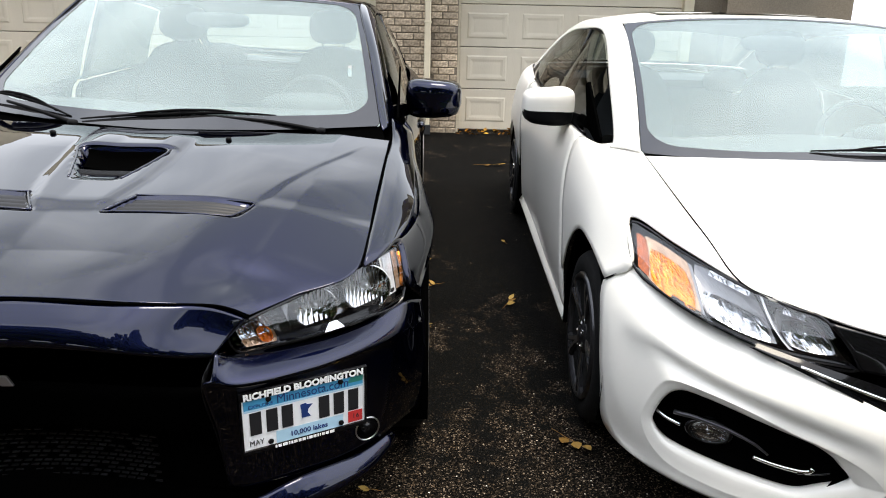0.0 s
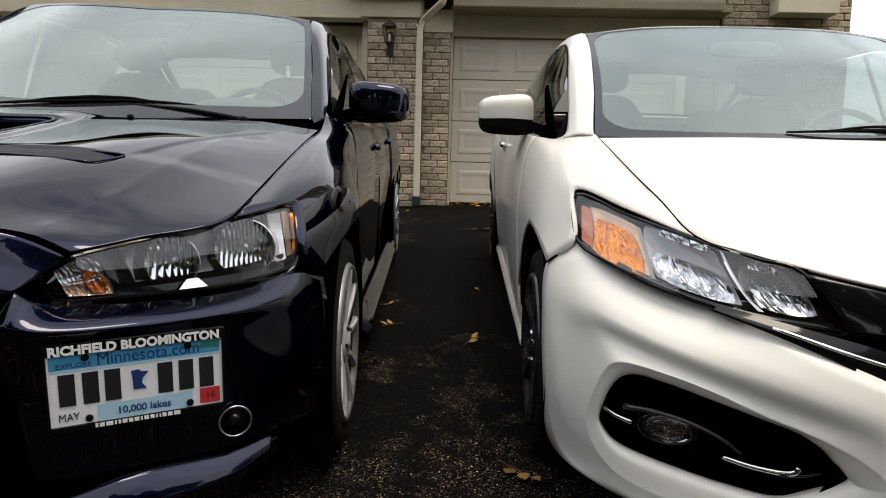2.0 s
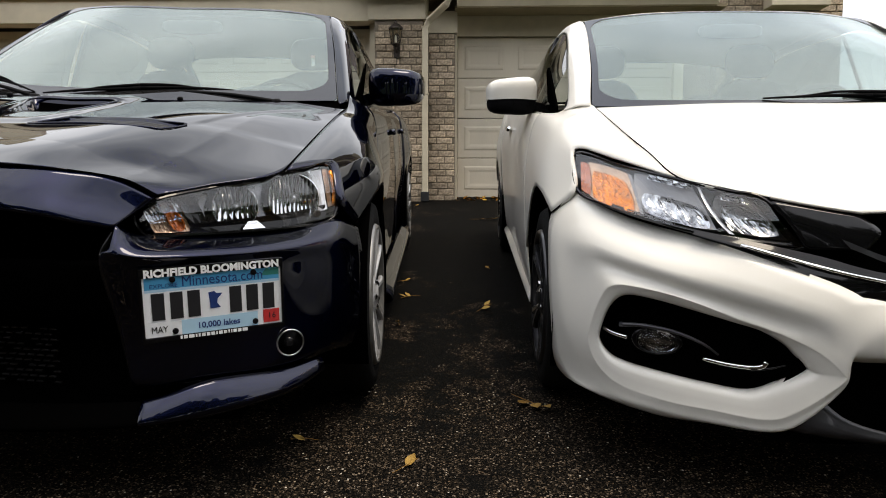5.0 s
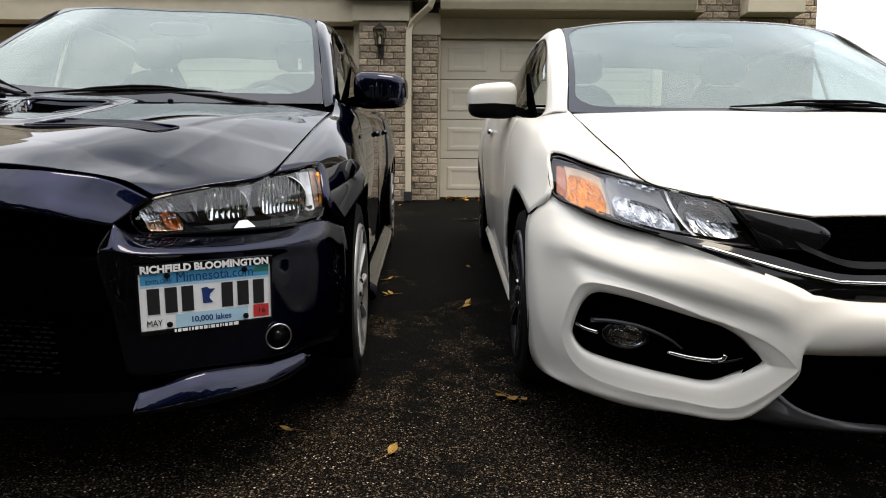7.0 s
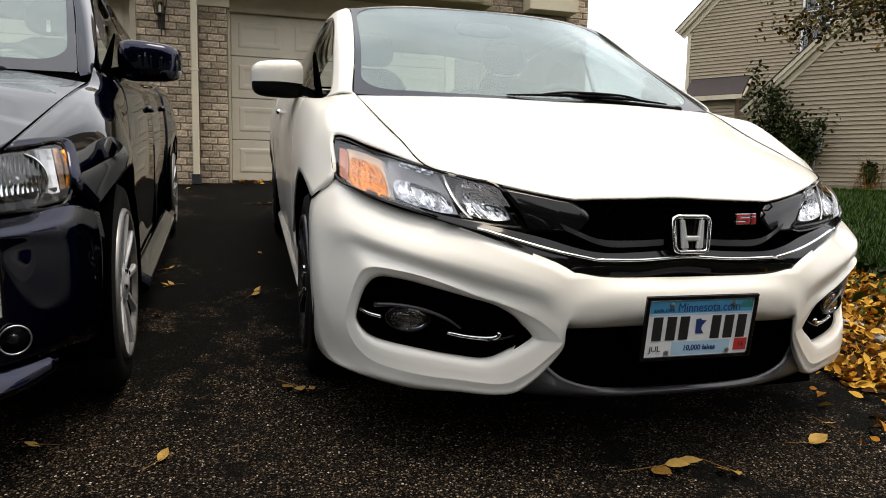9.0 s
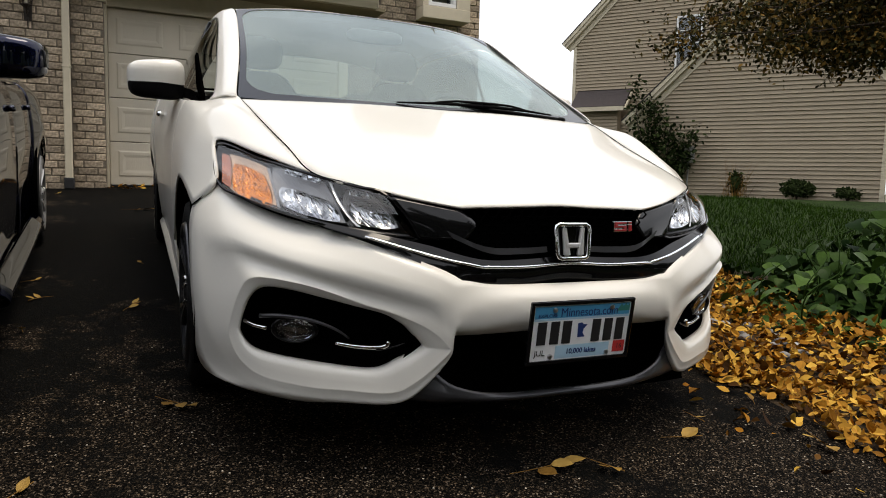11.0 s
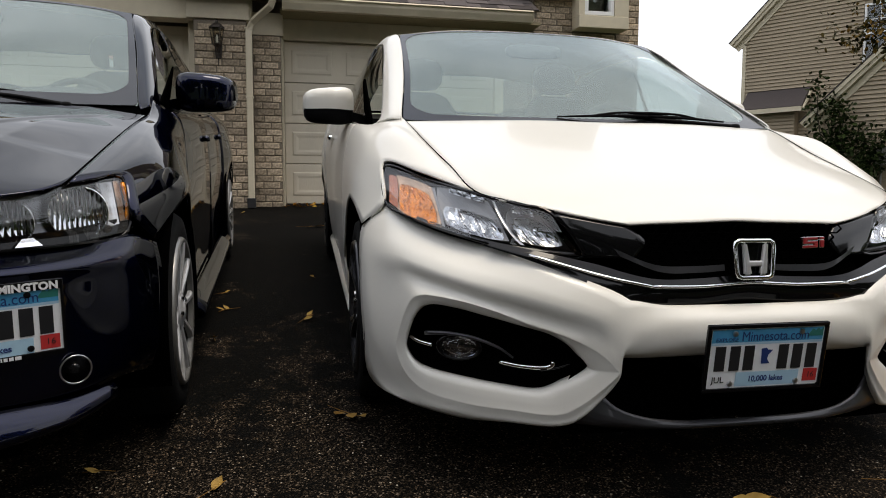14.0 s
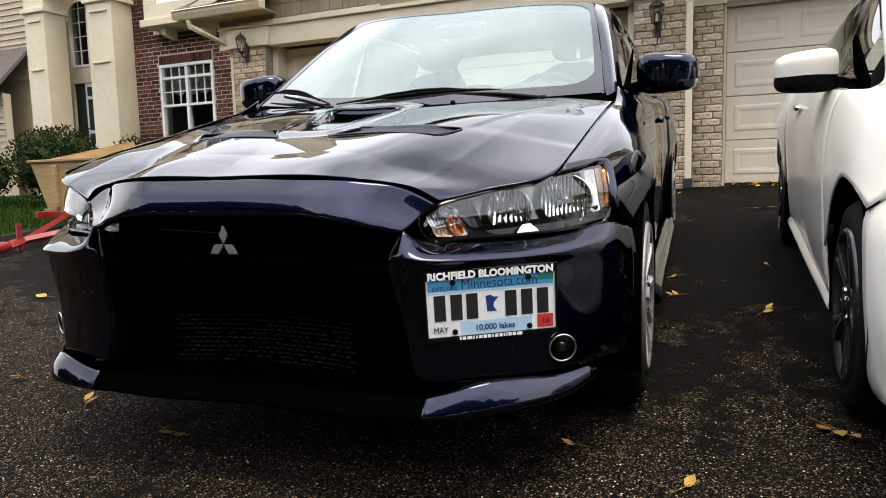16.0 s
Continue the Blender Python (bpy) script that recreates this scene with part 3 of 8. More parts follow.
def downspout(name, points, label):
    """A square rain pipe with bends and a black boot at its foot."""
    s = base_of(name, label=label, category="downspout")
    bm = bmesh.new()
    w, d = 0.038, 0.026
    rings = []
    for i, p in enumerate(points):
        a, b = Vector(points[max(i - 1, 0)]), Vector(points[min(i + 1, len(points) - 1)])
        t = (b - a).normalized()
        right = Vector((1, 0, 0)) if abs(t.x) < 0.9 else Vector((0, 0, 1))
        right = (right - t * right.dot(t)).normalized()
        fwd = t.cross(right)
        rings.append([bm.verts.new(Vector(p) + right * u * w + fwd * v * d) for u, v in ((-1, -0.7), (-0.7, -1), (0.7, -1), (1, -0.7), (1, 0.7), (0.7, 1), (-0.7, 1), (-1, 0.7))])
    for a, b in zip(rings, rings[1:]):
        for i in range(8):
            bm.faces.new((a[i], a[(i + 1) % 8], b[(i + 1) % 8], b[i]))
    bm.faces.new(rings[0]), bm.faces.new(rings[-1])
    bmesh.ops.recalc_face_normals(bm, faces=bm.faces[:])
    part("pipe", bm, CREAM, s)
    x, y, z = points[-1]
    part("boot", box(x - 0.05, x + 0.05, y - 0.04, y + 0.04, z - 0.11, z + 0.012, 0.008), RUBBER_BOOT, s, "black plastic boot")
    for h in (1.2, 2.0):
        part("strap", box(x - 0.045, x + 0.045, y - 0.03, y + 0.05, z + h, z + h + 0.022, 0.002), CREAM, s)
    return s


FOOT = RISE * 8.45
downspout("downspout", [(0.19, 8.16, 3.30), (0.18, 8.16, 3.18), (0.14, 8.20, 3.08), (-0.08, 8.38, 2.93), (-0.125, 8.41, 2.84), (-0.128, 8.41, 2.6), (-0.128, 8.41, 1.6), (-0.128, 8.41, FOOT + 0.11)], "cream metal downspout beside the brick pier")
downspout("downspout", [(-7.2, 8.16, 3.42), (-7.18, 8.17, 3.30), (-7.0, 8.22, 3.20), (-6.76, 8.50, 3.03), (-6.78, 8.62, 2.9), (-6.78, 8.62, 1.6), (-6.78, 8.62, FOOT + 0.11)], "cream metal downspout at the garage corner")


def lantern(x, y, z):
    """A tapered wall lantern on a scrolled arm."""
    la = base_of("wall_lantern", label="bronze metal wall lantern with clear glass on the brick pier", category="wall lamp", group="garage lanterns")
    la.matrix_basis = pose(x, y, z)
    part("backplate", prism([(-0.035, -0.22), (0.035, -0.22), (0.045, 0.02), (0.02, 0.07), (-0.02, 0.07), (-0.045, 0.02)], -0.02, 0, bevel=0.004), LANTERN_METAL, la)
    part("arm", tube([(0, -0.02, -0.12), (0, -0.07, -0.16), (0, -0.12, -0.13), (0, -0.13, -0.08)], 0.009, 5), LANTERN_METAL, la, smooth=True)
    part("tail", tube([(0, -0.02, -0.19), (0, -0.025, -0.27), (0, -0.015, -0.31)], 0.008, 5, taper=0.003), LANTERN_METAL, la, smooth=True)
    part("glass", lathe([(0.05, -0.08), (0.078, 0.10)], 6, "z"), LANTERN_GLASS, la, m=pose(0, -0.13, 0))
    part("base_cup", lathe([(0.01, -0.12), (0.03, -0.105), (0.056, -0.08), (0.05, -0.07)], 6, "z"), LANTERN_METAL, la, m=pose(0, -0.13, 0))
    part("cap", lathe([(0.088, 0.10), (0.085, 0.115), (0.05, 0.15), (0.02, 0.165), (0.014, 0.19), (0.004, 0.205)], 6, "z"), LANTERN_METAL, la, m=pose(0, -0.13, 0))
    for i in range(6):
        t = math.radians(60 * i)
        part("rib", tube([(0.052 * math.cos(t), 0.052 * math.sin(t), -0.08), (0.08 * math.cos(t), 0.08 * math.sin(t), 0.10)], 0.0045, 1, 5, smooth_line=False), LANTERN_METAL, la, m=pose(0, -0.13, 0))
    part("candle", lathe([(0.014, -0.08), (0.014, 0.0), (0.004, 0.03)], 8, "z"), WINDOW_WHITE, la, m=pose(0, -0.13, 0))
    return la


lan = lantern(-0.475, 8.436, 2.72)
copy_thing(lan, pose(-6.36, 8.436, 2.95))


def window(name, x0, x1, z0, z1, y, cols, rows, label, split=None, curtain=False, mid=False, depth=0.10, upper_only=False, room_margin=0.3):
    """A white framed window with muntins and glass; an added near-black box behind stands for the dim room."""
    w = base_of(name, label=label, category="window", kind="structure")
    f = 0.05
    low = split[0] if upper_only else z0 + f
    for a, b, c, d in ((x0, x1, z0, z0 + f), (x0, x1, z1 - f, z1), (x0, x0 + f, z0 + f, z1 - f), (x1 - f, x1, z0 + f, z1 - f)):
        part("window_frame", box(a, b, y, y + depth, c, d, 0.004), WINDOW_WHITE, w)
    if mid:
        part("mullion", box((x0 + x1) / 2 - 0.03, (x0 + x1) / 2 + 0.03, y + 0.008, y + depth, z0 + f, z1 - f, 0.004), WINDOW_WHITE, w)
    if split:
        for s in split:
            part("rail", box(x0 + f, x1 - f, y + 0.012, y + depth - 0.01, s - 0.022, s + 0.022, 0.003), WINDOW_WHITE, w)
    for i in range(1, cols):
        x = x0 + f + (x1 - x0 - 2 * f) * i / cols
        part("muntin", box(x - 0.008, x + 0.008, y + 0.04, y + 0.06, low, z1 - f), WINDOW_WHITE, w)
    for i in range(1, rows):
        z = low + (z1 - f - low) * i / rows
        part("muntin", box(x0 + f, x1 - f, y + 0.042, y + 0.058, z - 0.008, z + 0.008), WINDOW_WHITE, w)
    pane = part("pane", box(x0 + f, x1 - f, y + 0.064, y + 0.068, z0 + f, z1 - f), PANE, w)
    pane.visible_shadow = False
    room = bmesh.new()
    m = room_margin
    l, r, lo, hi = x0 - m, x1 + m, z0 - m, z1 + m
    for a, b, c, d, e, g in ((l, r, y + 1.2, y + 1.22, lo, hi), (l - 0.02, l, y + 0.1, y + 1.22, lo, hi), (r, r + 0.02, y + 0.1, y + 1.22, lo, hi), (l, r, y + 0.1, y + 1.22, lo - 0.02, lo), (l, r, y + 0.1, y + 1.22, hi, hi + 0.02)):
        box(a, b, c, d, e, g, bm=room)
    part("reveal", room, ROOM_SHADE, w)
    if curtain:
        bm = bmesh.new()
        n = 60
        for lo, hi in ((z0 + 0.71 * (z1 - z0), z1 - f),):
            vs = [(bm.verts.new((x0 + f + (x1 - x0 - 2 * f) * i / n, y + 0.2 + 0.02 * math.sin(i * 1.3), lo + 0.03 * math.sin(i * 0.4))), bm.verts.new((x0 + f + (x1 - x0 - 2 * f) * i / n, y + 0.2 + 0.02 * math.sin(i * 1.3), hi))) for i in range(n + 1)]
            for a, b in zip(vs, vs[1:]):
                bm.faces.new((a[0], b[0], b[1], a[1]))
        part("curtain", bm, CURTAIN, w, "sheer pale curtain")
    return w


# red brick bay left of the garage, with its window and the box window above
red = base_of("wall_red_brick", label="dark red brick wall with pale joints", category="brick wall", kind="structure")
WX0, WX1, WZ0, WZ1 = -9.66, -8.39, 1.35, 3.19
for a, b, c, d in ((-10.45, WX0, 0.6, 5.6), (WX1, -6.66, 0.6, 5.6), (WX0, WX1, 0.6, WZ0), (WX0, WX1, WZ1, 5.6)):
    part("core", box(a, b, 10.0, 10.25, c, d), PALE_MORTAR, red)
lay_bricks(red, -10.45, -6.66, 1.1, 4.6, 10.0, RED_BRICK, course=0.076, length=0.21, proud=0.006, holes=((WX0 - 0.02, WX1 + 0.02, WZ0 - 0.1, WZ1 + 0.17), (-9.75, -8.0, 3.78, 6)), limit=300, near=lambda x, z: z > 1.9)
for i in range(17):
    part("brick", brick_mesh(0.064, 0.155, 0.03, RED_BRICK), None, red, m=pose(WX0 + 0.035 + i * 0.0745, 9.985, WZ1 + 0.008))
part("side_return", box(-6.66, -6.6, 8.86, 10.0, 0.6, 5.6), CREAM, red)
window("window_1", WX0, WX1, WZ0, WZ1, 9.99, 6, 1, "white framed double window with muntins in the red brick wall", split=(2.43, 2.94), curtain=True, mid=True, upper_only=True)
part("muntin", box(WX0 + 0.05, WX1 - 0.05, 10.032, 10.048, 2.68, 2.696), WINDOW_WHITE, bpy.data.objects["window_1"])
bay = base_of("window_bay_left", label="cream box window on brackets above the brick wall", category="bay window", kind="structure")
part("box_sill", box(-9.62, -7.95, 9.55, 10.0, 3.80, 3.93, 0.01), CREAM, bay)
part("box_apron", box(-9.55, -8.0, 9.60, 10.0, 3.934, 4.18), CREAM, bay)
part("box_body", box(-9.55, -9.27, 9.60, 10.0, 4.184, 5.6), CREAM, bay)
part("box_body", box(-8.3, -8.0, 9.60, 10.0, 4.184, 5.6), CREAM, bay)
for x in (-9.2, -8.3):
    part("bracket", prism([(9.7, 3.66), (9.99, 3.60), (9.99, 3.795), (9.66, 3.795)], x - 0.05, x + 0.05, axis="x"), CREAM, bay)
window("window_2", -9.266, -8.304, 4.19, 5.4, 9.62, 2, 1, "white framed window in the cream box bay", room_margin=-0.03)

# entry with two tall columns, arched window and door
entry = base_of("entry_portico", label="cream entry portico with two panelled columns and an arch", category="portico", kind="structure")
for x0, x1 in ((-12.58, -12.03), (-10.88, -10.24)):
    part("column", box(x0, x1, 9.5, 9.98, 0.5, 6.0, 0.004), CREAM, entry)
    for z in (3.25, 4.18):
        part("band", box(x0 + 0.10, x1 - 0.10, 9.47, 9.496, z, z + 0.035, 0.004), CREAM, entry)
    part("capital", box(x0 - 0.05, x1 + 0.05, 9.45, 10.02, 4.36, 4.44, 0.01), CREAM, entry)
arch = [(-12.03, 6.0), (-12.03, 4.45)] + [(-11.455 + 0.575 * math.cos(t), 4.45 + 0.575 * math.sin(t)) for t in np.linspace(math.pi, 0, 15)] + [(-10.88, 6.0)]
part("arch", prism(arch, 9.52, 9.96), CREAM, entry)
part("entry_wall", box(-12.58, -12.37, 10.3, 10.5, 0.5, 6.0), CREAM, entry)
part("entry_wall", box(-11.62, -10.3, 10.3, 10.5, 0.5, 6.0), CREAM, entry)
part("entry_wall", box(-12.368, -11.622, 10.3, 10.5, 3.09, 3.40), CREAM, entry)
part("entry_wall", box(-12.368, -11.622, 10.3, 10.5, 4.95, 6.0), CREAM, entry)
part("inner_wall", box(-12.58, -12.5, 9.98, 10.3, 0.5, 6.0), CREAM, entry)
spandrel = [(-12.366, 4.94), (-12.366, 4.36)] + [(-11.995 + 0.371 * math.cos(t), 4.36 + 0.371 * math.sin(t)) for t in np.linspace(math.pi, 0, 17)] + [(-11.624, 4.36), (-11.624, 4.94)]
part("arch_head", prism(spandrel, 10.275, 10.297), CREAM, entry)
part("arch_trim", tube([(-11.995 + 0.362 * math.cos(t), 10.27, 4.36 + 0.362 * math.sin(t)) for t in np.linspace(math.pi, 0, 17)], 0.018, 1, 6), WINDOW_WHITE, entry)
window("window_3", -12.366, -11.624, 3.41, 4.94, 10.3, 3, 5, "tall window with grid muntins above the entry door")
front_door = base_of("door_1", label="white glazed storm door in the entry", category="door", kind="structure")
part("door_leaf", box(-12.05, -11.63, 10.33, 10.37, 0.95, 3.08, 0.004), WINDOW_WHITE, front_door)
# Opaque near-black panes and side panel stand for the dim hall behind.
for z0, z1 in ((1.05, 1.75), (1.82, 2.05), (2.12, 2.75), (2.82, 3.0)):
    part("door_pane", box(-11.98, -11.69, 10.318, 10.326, z0, z1), ROOM_SHADE, front_door)
part("side_panel", box(-12.34, -12.07, 10.34, 10.37, 0.95, 3.08), ROOM_SHADE, front_door)
part("door_handle", tube([(-11.99, 10.32, 2.0), (-11.99, 10.28, 2.02), (-11.99, 10.28, 2.14), (-11.99, 10.32, 2.16)], 0.01), LANTERN_METAL, front_door)

# pale brick corner of the house on the other side, with its box window
tower = base_of("wall_corner_brick", label="pale brick corner of the house beside the garage roof", category="brick wall", kind="structure")
part("core", box(3.50, 5.02, 8.72, 9.2, GZ - 0.1, 6.0), MORTAR, tower)
lay_bricks(tower, 3.50, 5.02, 2.6, 4.6, 8.72, PALE_BRICK, holes=((4.07, 4.70, 3.13, 6.0),))
part("cornice", box(3.42, 4.10, 8.55, 8.71, 3.53, 3.70, 0.012), CREAM, tower)
part("rake_soffit", prism([(3.155, 4.055), (3.42, 3.955), (3.50, 3.955), (3.50, 4.75), (3.02, 4.75)], 8.60, 8.715), CREAM, tower)
part("cornice_return", prism([(3.30, 3.70), (3.42, 3.53), (3.42, 3.95), (3.15, 4.05)], 8.45, 8.70), CREAM, tower)
bay2 = base_of("window_bay_right", label="cream box window on the brick corner of the house", category="bay window", kind="structure")
part("box_sill", box(4.04, 4.74, 8.45, 8.70, 3.10, 3.26, 0.008), CREAM, bay2)
part("box_side", box(4.04, 4.12, 8.46, 8.70, 3.264, 5.0), CREAM, bay2)
part("box_side", box(4.54, 4.74, 8.46, 8.70, 3.264, 5.0), CREAM, bay2)
window("window_4", 4.125, 4.535, 3.27, 4.4, 8.47, 1, 1, "narrow white framed sash window in the box bay", split=(3.62,), room_margin=-0.03)

# ---- neighbouring house with lapped siding ----
NEAR = pose(13.71, 10.89, 0.80, 0, 0, -57)
nb = base_of("neighbour_house", NEAR, label="tan vinyl-sided neighbouring house with two gables", category="house")


def lapped(parent, x0, x1, z0, z1, y, roof_left=None, roof_right=None, holes=(), course=0.094, name="siding_board"):
    """Lapped siding boards; roof_left and roof_right give the gable's slopes as (x at the foot, z there, pitch)."""
    z = z0
    while z < z1:
        a, b = x0, x1
        if roof_left and z > roof_left[1]:
            a = max(a, roof_left[0] + (z - roof_left[1]) / roof_left[2])
        if roof_right and z > roof_right[1]:
            b = min(b, roof_right[0] - (z - roof_right[1]) / roof_right[2])
        if b - a > 0.1:
            pieces = [(a, b)]
            for hx0, hx1, hz0, hz1 in holes:
                if z + course > hz0 and z < hz1:
                    pieces = [(p, min(q, hx0)) for p, q in pieces if p < hx0] + [(max(p, hx1), q) for p, q in pieces if q > hx1]
            for p, q in pieces:
                if q - p > 0.02:
                    part(name, prism([(y - 0.040, z), (y, z), (y, z + course), (y - 0.004, z + course), (y - 0.026, z + 0.017)], p, q, axis="x"), SIDING, parent)
        z += course


wing = part("wing_wall", prism([(-3.15, -0.4), (2.15, -0.4), (2.15, 2.35), (0.32, 4.95), (-3.15, 1.9)], 0.0, 0.2), SIDING, nb)
lapped(nb, -3.15, 2.12, -0.05, 4.9, -0.002, (-3.2, 1.78, 1.0), (2.25, 2.3, 0.78))
main_holes = ((-2.98, -2.24, 3.08, 4.85),)
for outline in ([(-5.88, -0.4), (-2.98, -0.4), (-2.98, 7.215), (-5.88, 4.3)], [(-2.24, -0.4), (2.0, -0.4), (2.0, 7.0), (-2.0, 8.2), (-2.24, 7.958)], [(-2.98, -0.4), (-2.24, -0.4), (-2.24, 3.08), (-2.98, 3.08)], [(-2.98, 4.85), (-2.24, 4.85), (-2.24, 7.958), (-2.98, 7.215)]):
    part("main_wall", prism(outline, 2.5, 2.7), SIDING, nb)
lapped(nb, -5.88, -1.0, -0.05, 7.6, 2.498, (-5.95, 4.3, 0.97), None, main_holes)


def rake(parent, p, q, y, w=0.12, over=0.20):
    """The trim board of a gable's slope with the soffit and shingle edge above."""
    (x0, z0), (x1, z1) = p, q
    d = Vector((x1 - x0, z1 - z0)).normalized()
    n = Vector((-d.y, d.x))
    if n.y < 0:
        n = -n
    out = lambda a, b: [(x0 + n.x * a, z0 + n.y * a), (x1 + n.x * a, z1 + n.y * a), (x1 + n.x * b, z1 + n.y * b), (x0 + n.x * b, z0 + n.y * b)]
    part("rake_board", prism(out(-0.02, w - 0.06), y - over, y - over + 0.03), CREAM, parent)
    part("rake_soffit", prism(out(-0.10, 0.0), y - over + 0.04, y - 0.03), CREAM, parent)
    part("rake_frieze", prism(out(-0.24, -0.11), y - 0.05, y - 0.03), CREAM, parent)
    part("roof_edge", prism(out(w - 0.055, w - 0.030), y - over - 0.012, y + 2.0), SHINGLE, parent)


rake(nb, (-3.45, 1.72), (0.3, 5.35), 0.0)
rake(nb, (2.75, 1.95), (0.3, 4.9), 0.0)
rake(nb, (-6.2, 4.28), (-2.0, 8.35), 2.5)
part("corner_trim", box(-5.93, -5.83, 2.46, 2.5, -0.3, 4.25), CREAM, nb)
part("corner_trim", box(2.06, 2.16, -0.05, -0.03, -0.3, 2.3), CREAM, nb)
part("rain_pipe", box(2.17, 2.25, -0.12, -0.06, -0.3, 2.2, 0.01), CREAM, nb)
bump = prism([(2.2, 0.0), (2.5, 0.0), (2.5, 2.42), (2.2, 2.42)], -5.5, -4.4, axis="x")
part("bump_out", bump, SIDING, nb)
lapped(nb, -5.5, -4.4, 0.0, 2.36, 2.19, name="bump_board")
part("bump_roof", prism([(1.95, 2.36), (2.5, 2.90), (2.5, 2.96), (1.93, 2.42)], -5.75, -4.15, axis="x"), SHINGLE, nb)
part("bump_rake", prism([(1.93, 2.28), (2.5, 2.82), (2.5, 2.90), (1.93, 2.37)], -4.14, -4.10, axis="x"), CREAM, nb)
part("bump_fascia", box(-5.75, -4.15, 1.90, 1.93, 2.28, 2.40), CREAM, nb)
part("utility_meter", box(-1.98, -1.72, -0.16, -0.03, 0.75, 1.15, 0.02), CONCRETE, nb, "grey electric meter box")
part("conduit", tube([(-1.85, -0.09, 0.75), (-1.85, -0.09, 0.0)], 0.02, 1, 8), CONCRETE, nb)
nw = window("window_5", -2.96, -2.26, 3.10, 4.83, 2.44, 2, 2, "white framed sash window in the sided gable", split=(4.1,), depth=0.07, upper_only=True)
nw.matrix_basis = NEAR

# a further sided house beyond the entry
far = base_of("far_house", label="tan sided house with a brown roof beyond the entry", category="house")
part("far_wall", box(-24, -17.0, 13.0, 13.3, 0, 9), SIDING, far)
lapped(far, -24, -17.0, 3.9, 8.5, 12.99, course=0.16)
part("far_lower_wall", box(-24, -17.3, 12.2, 12.4, 0, 3.45), SIDING, far)
lapped(far, -24, -17.3, 0.6, 3.4, 12.19, course=0.16, name="lower_board")
part("far_roof", prism([(11.85, 3.42), (13.0, 4.7), (13.0, 4.8), (11.8, 3.5)], -24, -17.15, axis="x"), SHINGLE, far)
part("far_fascia", box(-24, -17.1, 11.80, 11.84, 3.32, 3.46), CREAM, far)

# ---- cars: paints and fittings ----
WHITE_PAINT = material("white_pearl_paint", (0.785, 0.758, 0.695), 0.28, 0.0, coat=0.45, spread=0.015, scale=900, spec=0.3)
BLUE_PAINT = material("midnight_blue_paint", (0.0030, 0.0046, 0.0200), 0.34, 1.0, coat=1.0, spread=0.15, scale=1500)
# blue flakes under a clear coat: little shine of their own at the edges
BLUE_PAINT.node_tree.nodes["Principled BSDF"].inputs["Specular Tint"].default_value = (0.03, 0.04, 0.12, 1)
BLUE_PAINT.node_tree.nodes["Principled BSDF"].inputs["Coat IOR"].default_value = 1.44
GLOSS_BLACK = material("gloss_black", (0.0035, 0.0035, 0.004), 0.1, coat=0.25, spec=0.2)
MATTE_BLACK = material("black_textured_plastic", (0.005, 0.005, 0.0055), 0.6, spread=0.15, scale=300, bump=0.1, bump_scale=900, spec=0.06)
# Near-black trim without sheen; shade of gaps and recesses is in its colour.
SHADED_BLACK = material("shaded_black", (0.0008, 0.0008, 0.0008), 0.9, spec=0.0)
CABIN = material("charcoal_cabin_trim", (0.045, 0.045, 0.048), 0.75, spread=0.2, scale=120, spec=0.3)
SEAT_CLOTH = material("charcoal_seat_cloth", (0.040, 0.040, 0.044), 0.9, spread=0.2, scale=200, bump=0.2, bump_scale=600, spec=0.2)
CHROME = material("chrome", (0.80, 0.80, 0.80), 0.08, 1.0)
WHEEL_SILVER = material("silver_wheel_paint", (0.62, 0.62, 0.63), 0.3, 0.45, coat=0.5, spread=0.04, scale=60)
RIM_SILVER = material("dull_rim_silver", (0.24, 0.235, 0.225), 0.38, 0.6, coat=0.3, spread=0.08, scale=40)
SILVER = material("bright_badge_silver", (0.80, 0.80, 0.80), 0.35, 0.7)
SATIN = material("satin_silver", (0.55, 0.55, 0.56), 0.28, 1.0, spread=0.04, scale=60)
DARK_SATIN = material("dark_satin_grey", (0.045, 0.045, 0.05), 0.3, 0.5, coat=0.4)
GUNMETAL = material("gunmetal_wheel", (0.03, 0.03, 0.033), 0.3, 0.7, coat=0.3)
TYRE = material("tyre_rubber", (0.0055, 0.0055, 0.0055), 0.85, spread=0.2, scale=80, bump=0.3, bump_scale=150, spec=0.12)
DISC = material("brake_disc_steel", (0.25, 0.24, 0.23), 0.4, 0.9, spread=0.1, scale=30)
LENS = glass_material("clear_lens", (0.93, 0.94, 0.95), 1.62)
# The screens' bright veil is painted in by a strong pale green film.
SCREEN_GLASS = glass_material("windscreen_glass", (0.76, 0.90, 0.88), 1.95, (0.90, 0.97, 0.95), dust_veil=0.17)
FRIT = material("printed_glass_border", (0.012, 0.012, 0.013), 0.04, spec=0.75)
SIDE_GLASS = glass_material("tinted_side_glass", (0.22, 0.25, 0.25), 1.55)
BACK_GLASS = glass_material("rear_glass", (0.86, 0.92, 0.90), 1.5)
AMBER = material("amber_reflector", (0.85, 0.24, 0.004), 0.18, 0.55, coat=0.6, spread=0.65, scale=130, stain=0.35, stain_scale=30, bump=0.6, bump_scale=110)
DEEP_AMBER = material("deep_amber_plastic", (0.42, 0.085, 0.004), 0.2, 0.2, coat=0.6, spread=0.4, scale=90)
PALE_AMBER = material("pale_amber_reflector", (0.52, 0.34, 0.22), 0.2, 0.6, coat=0.5, spread=0.25, scale=60)
REFLECTOR = material("lamp_reflector", (0.72, 0.73, 0.75), 0.06, 1.0, spread=0.10, scale=40, bump=0.05, bump_scale=45)
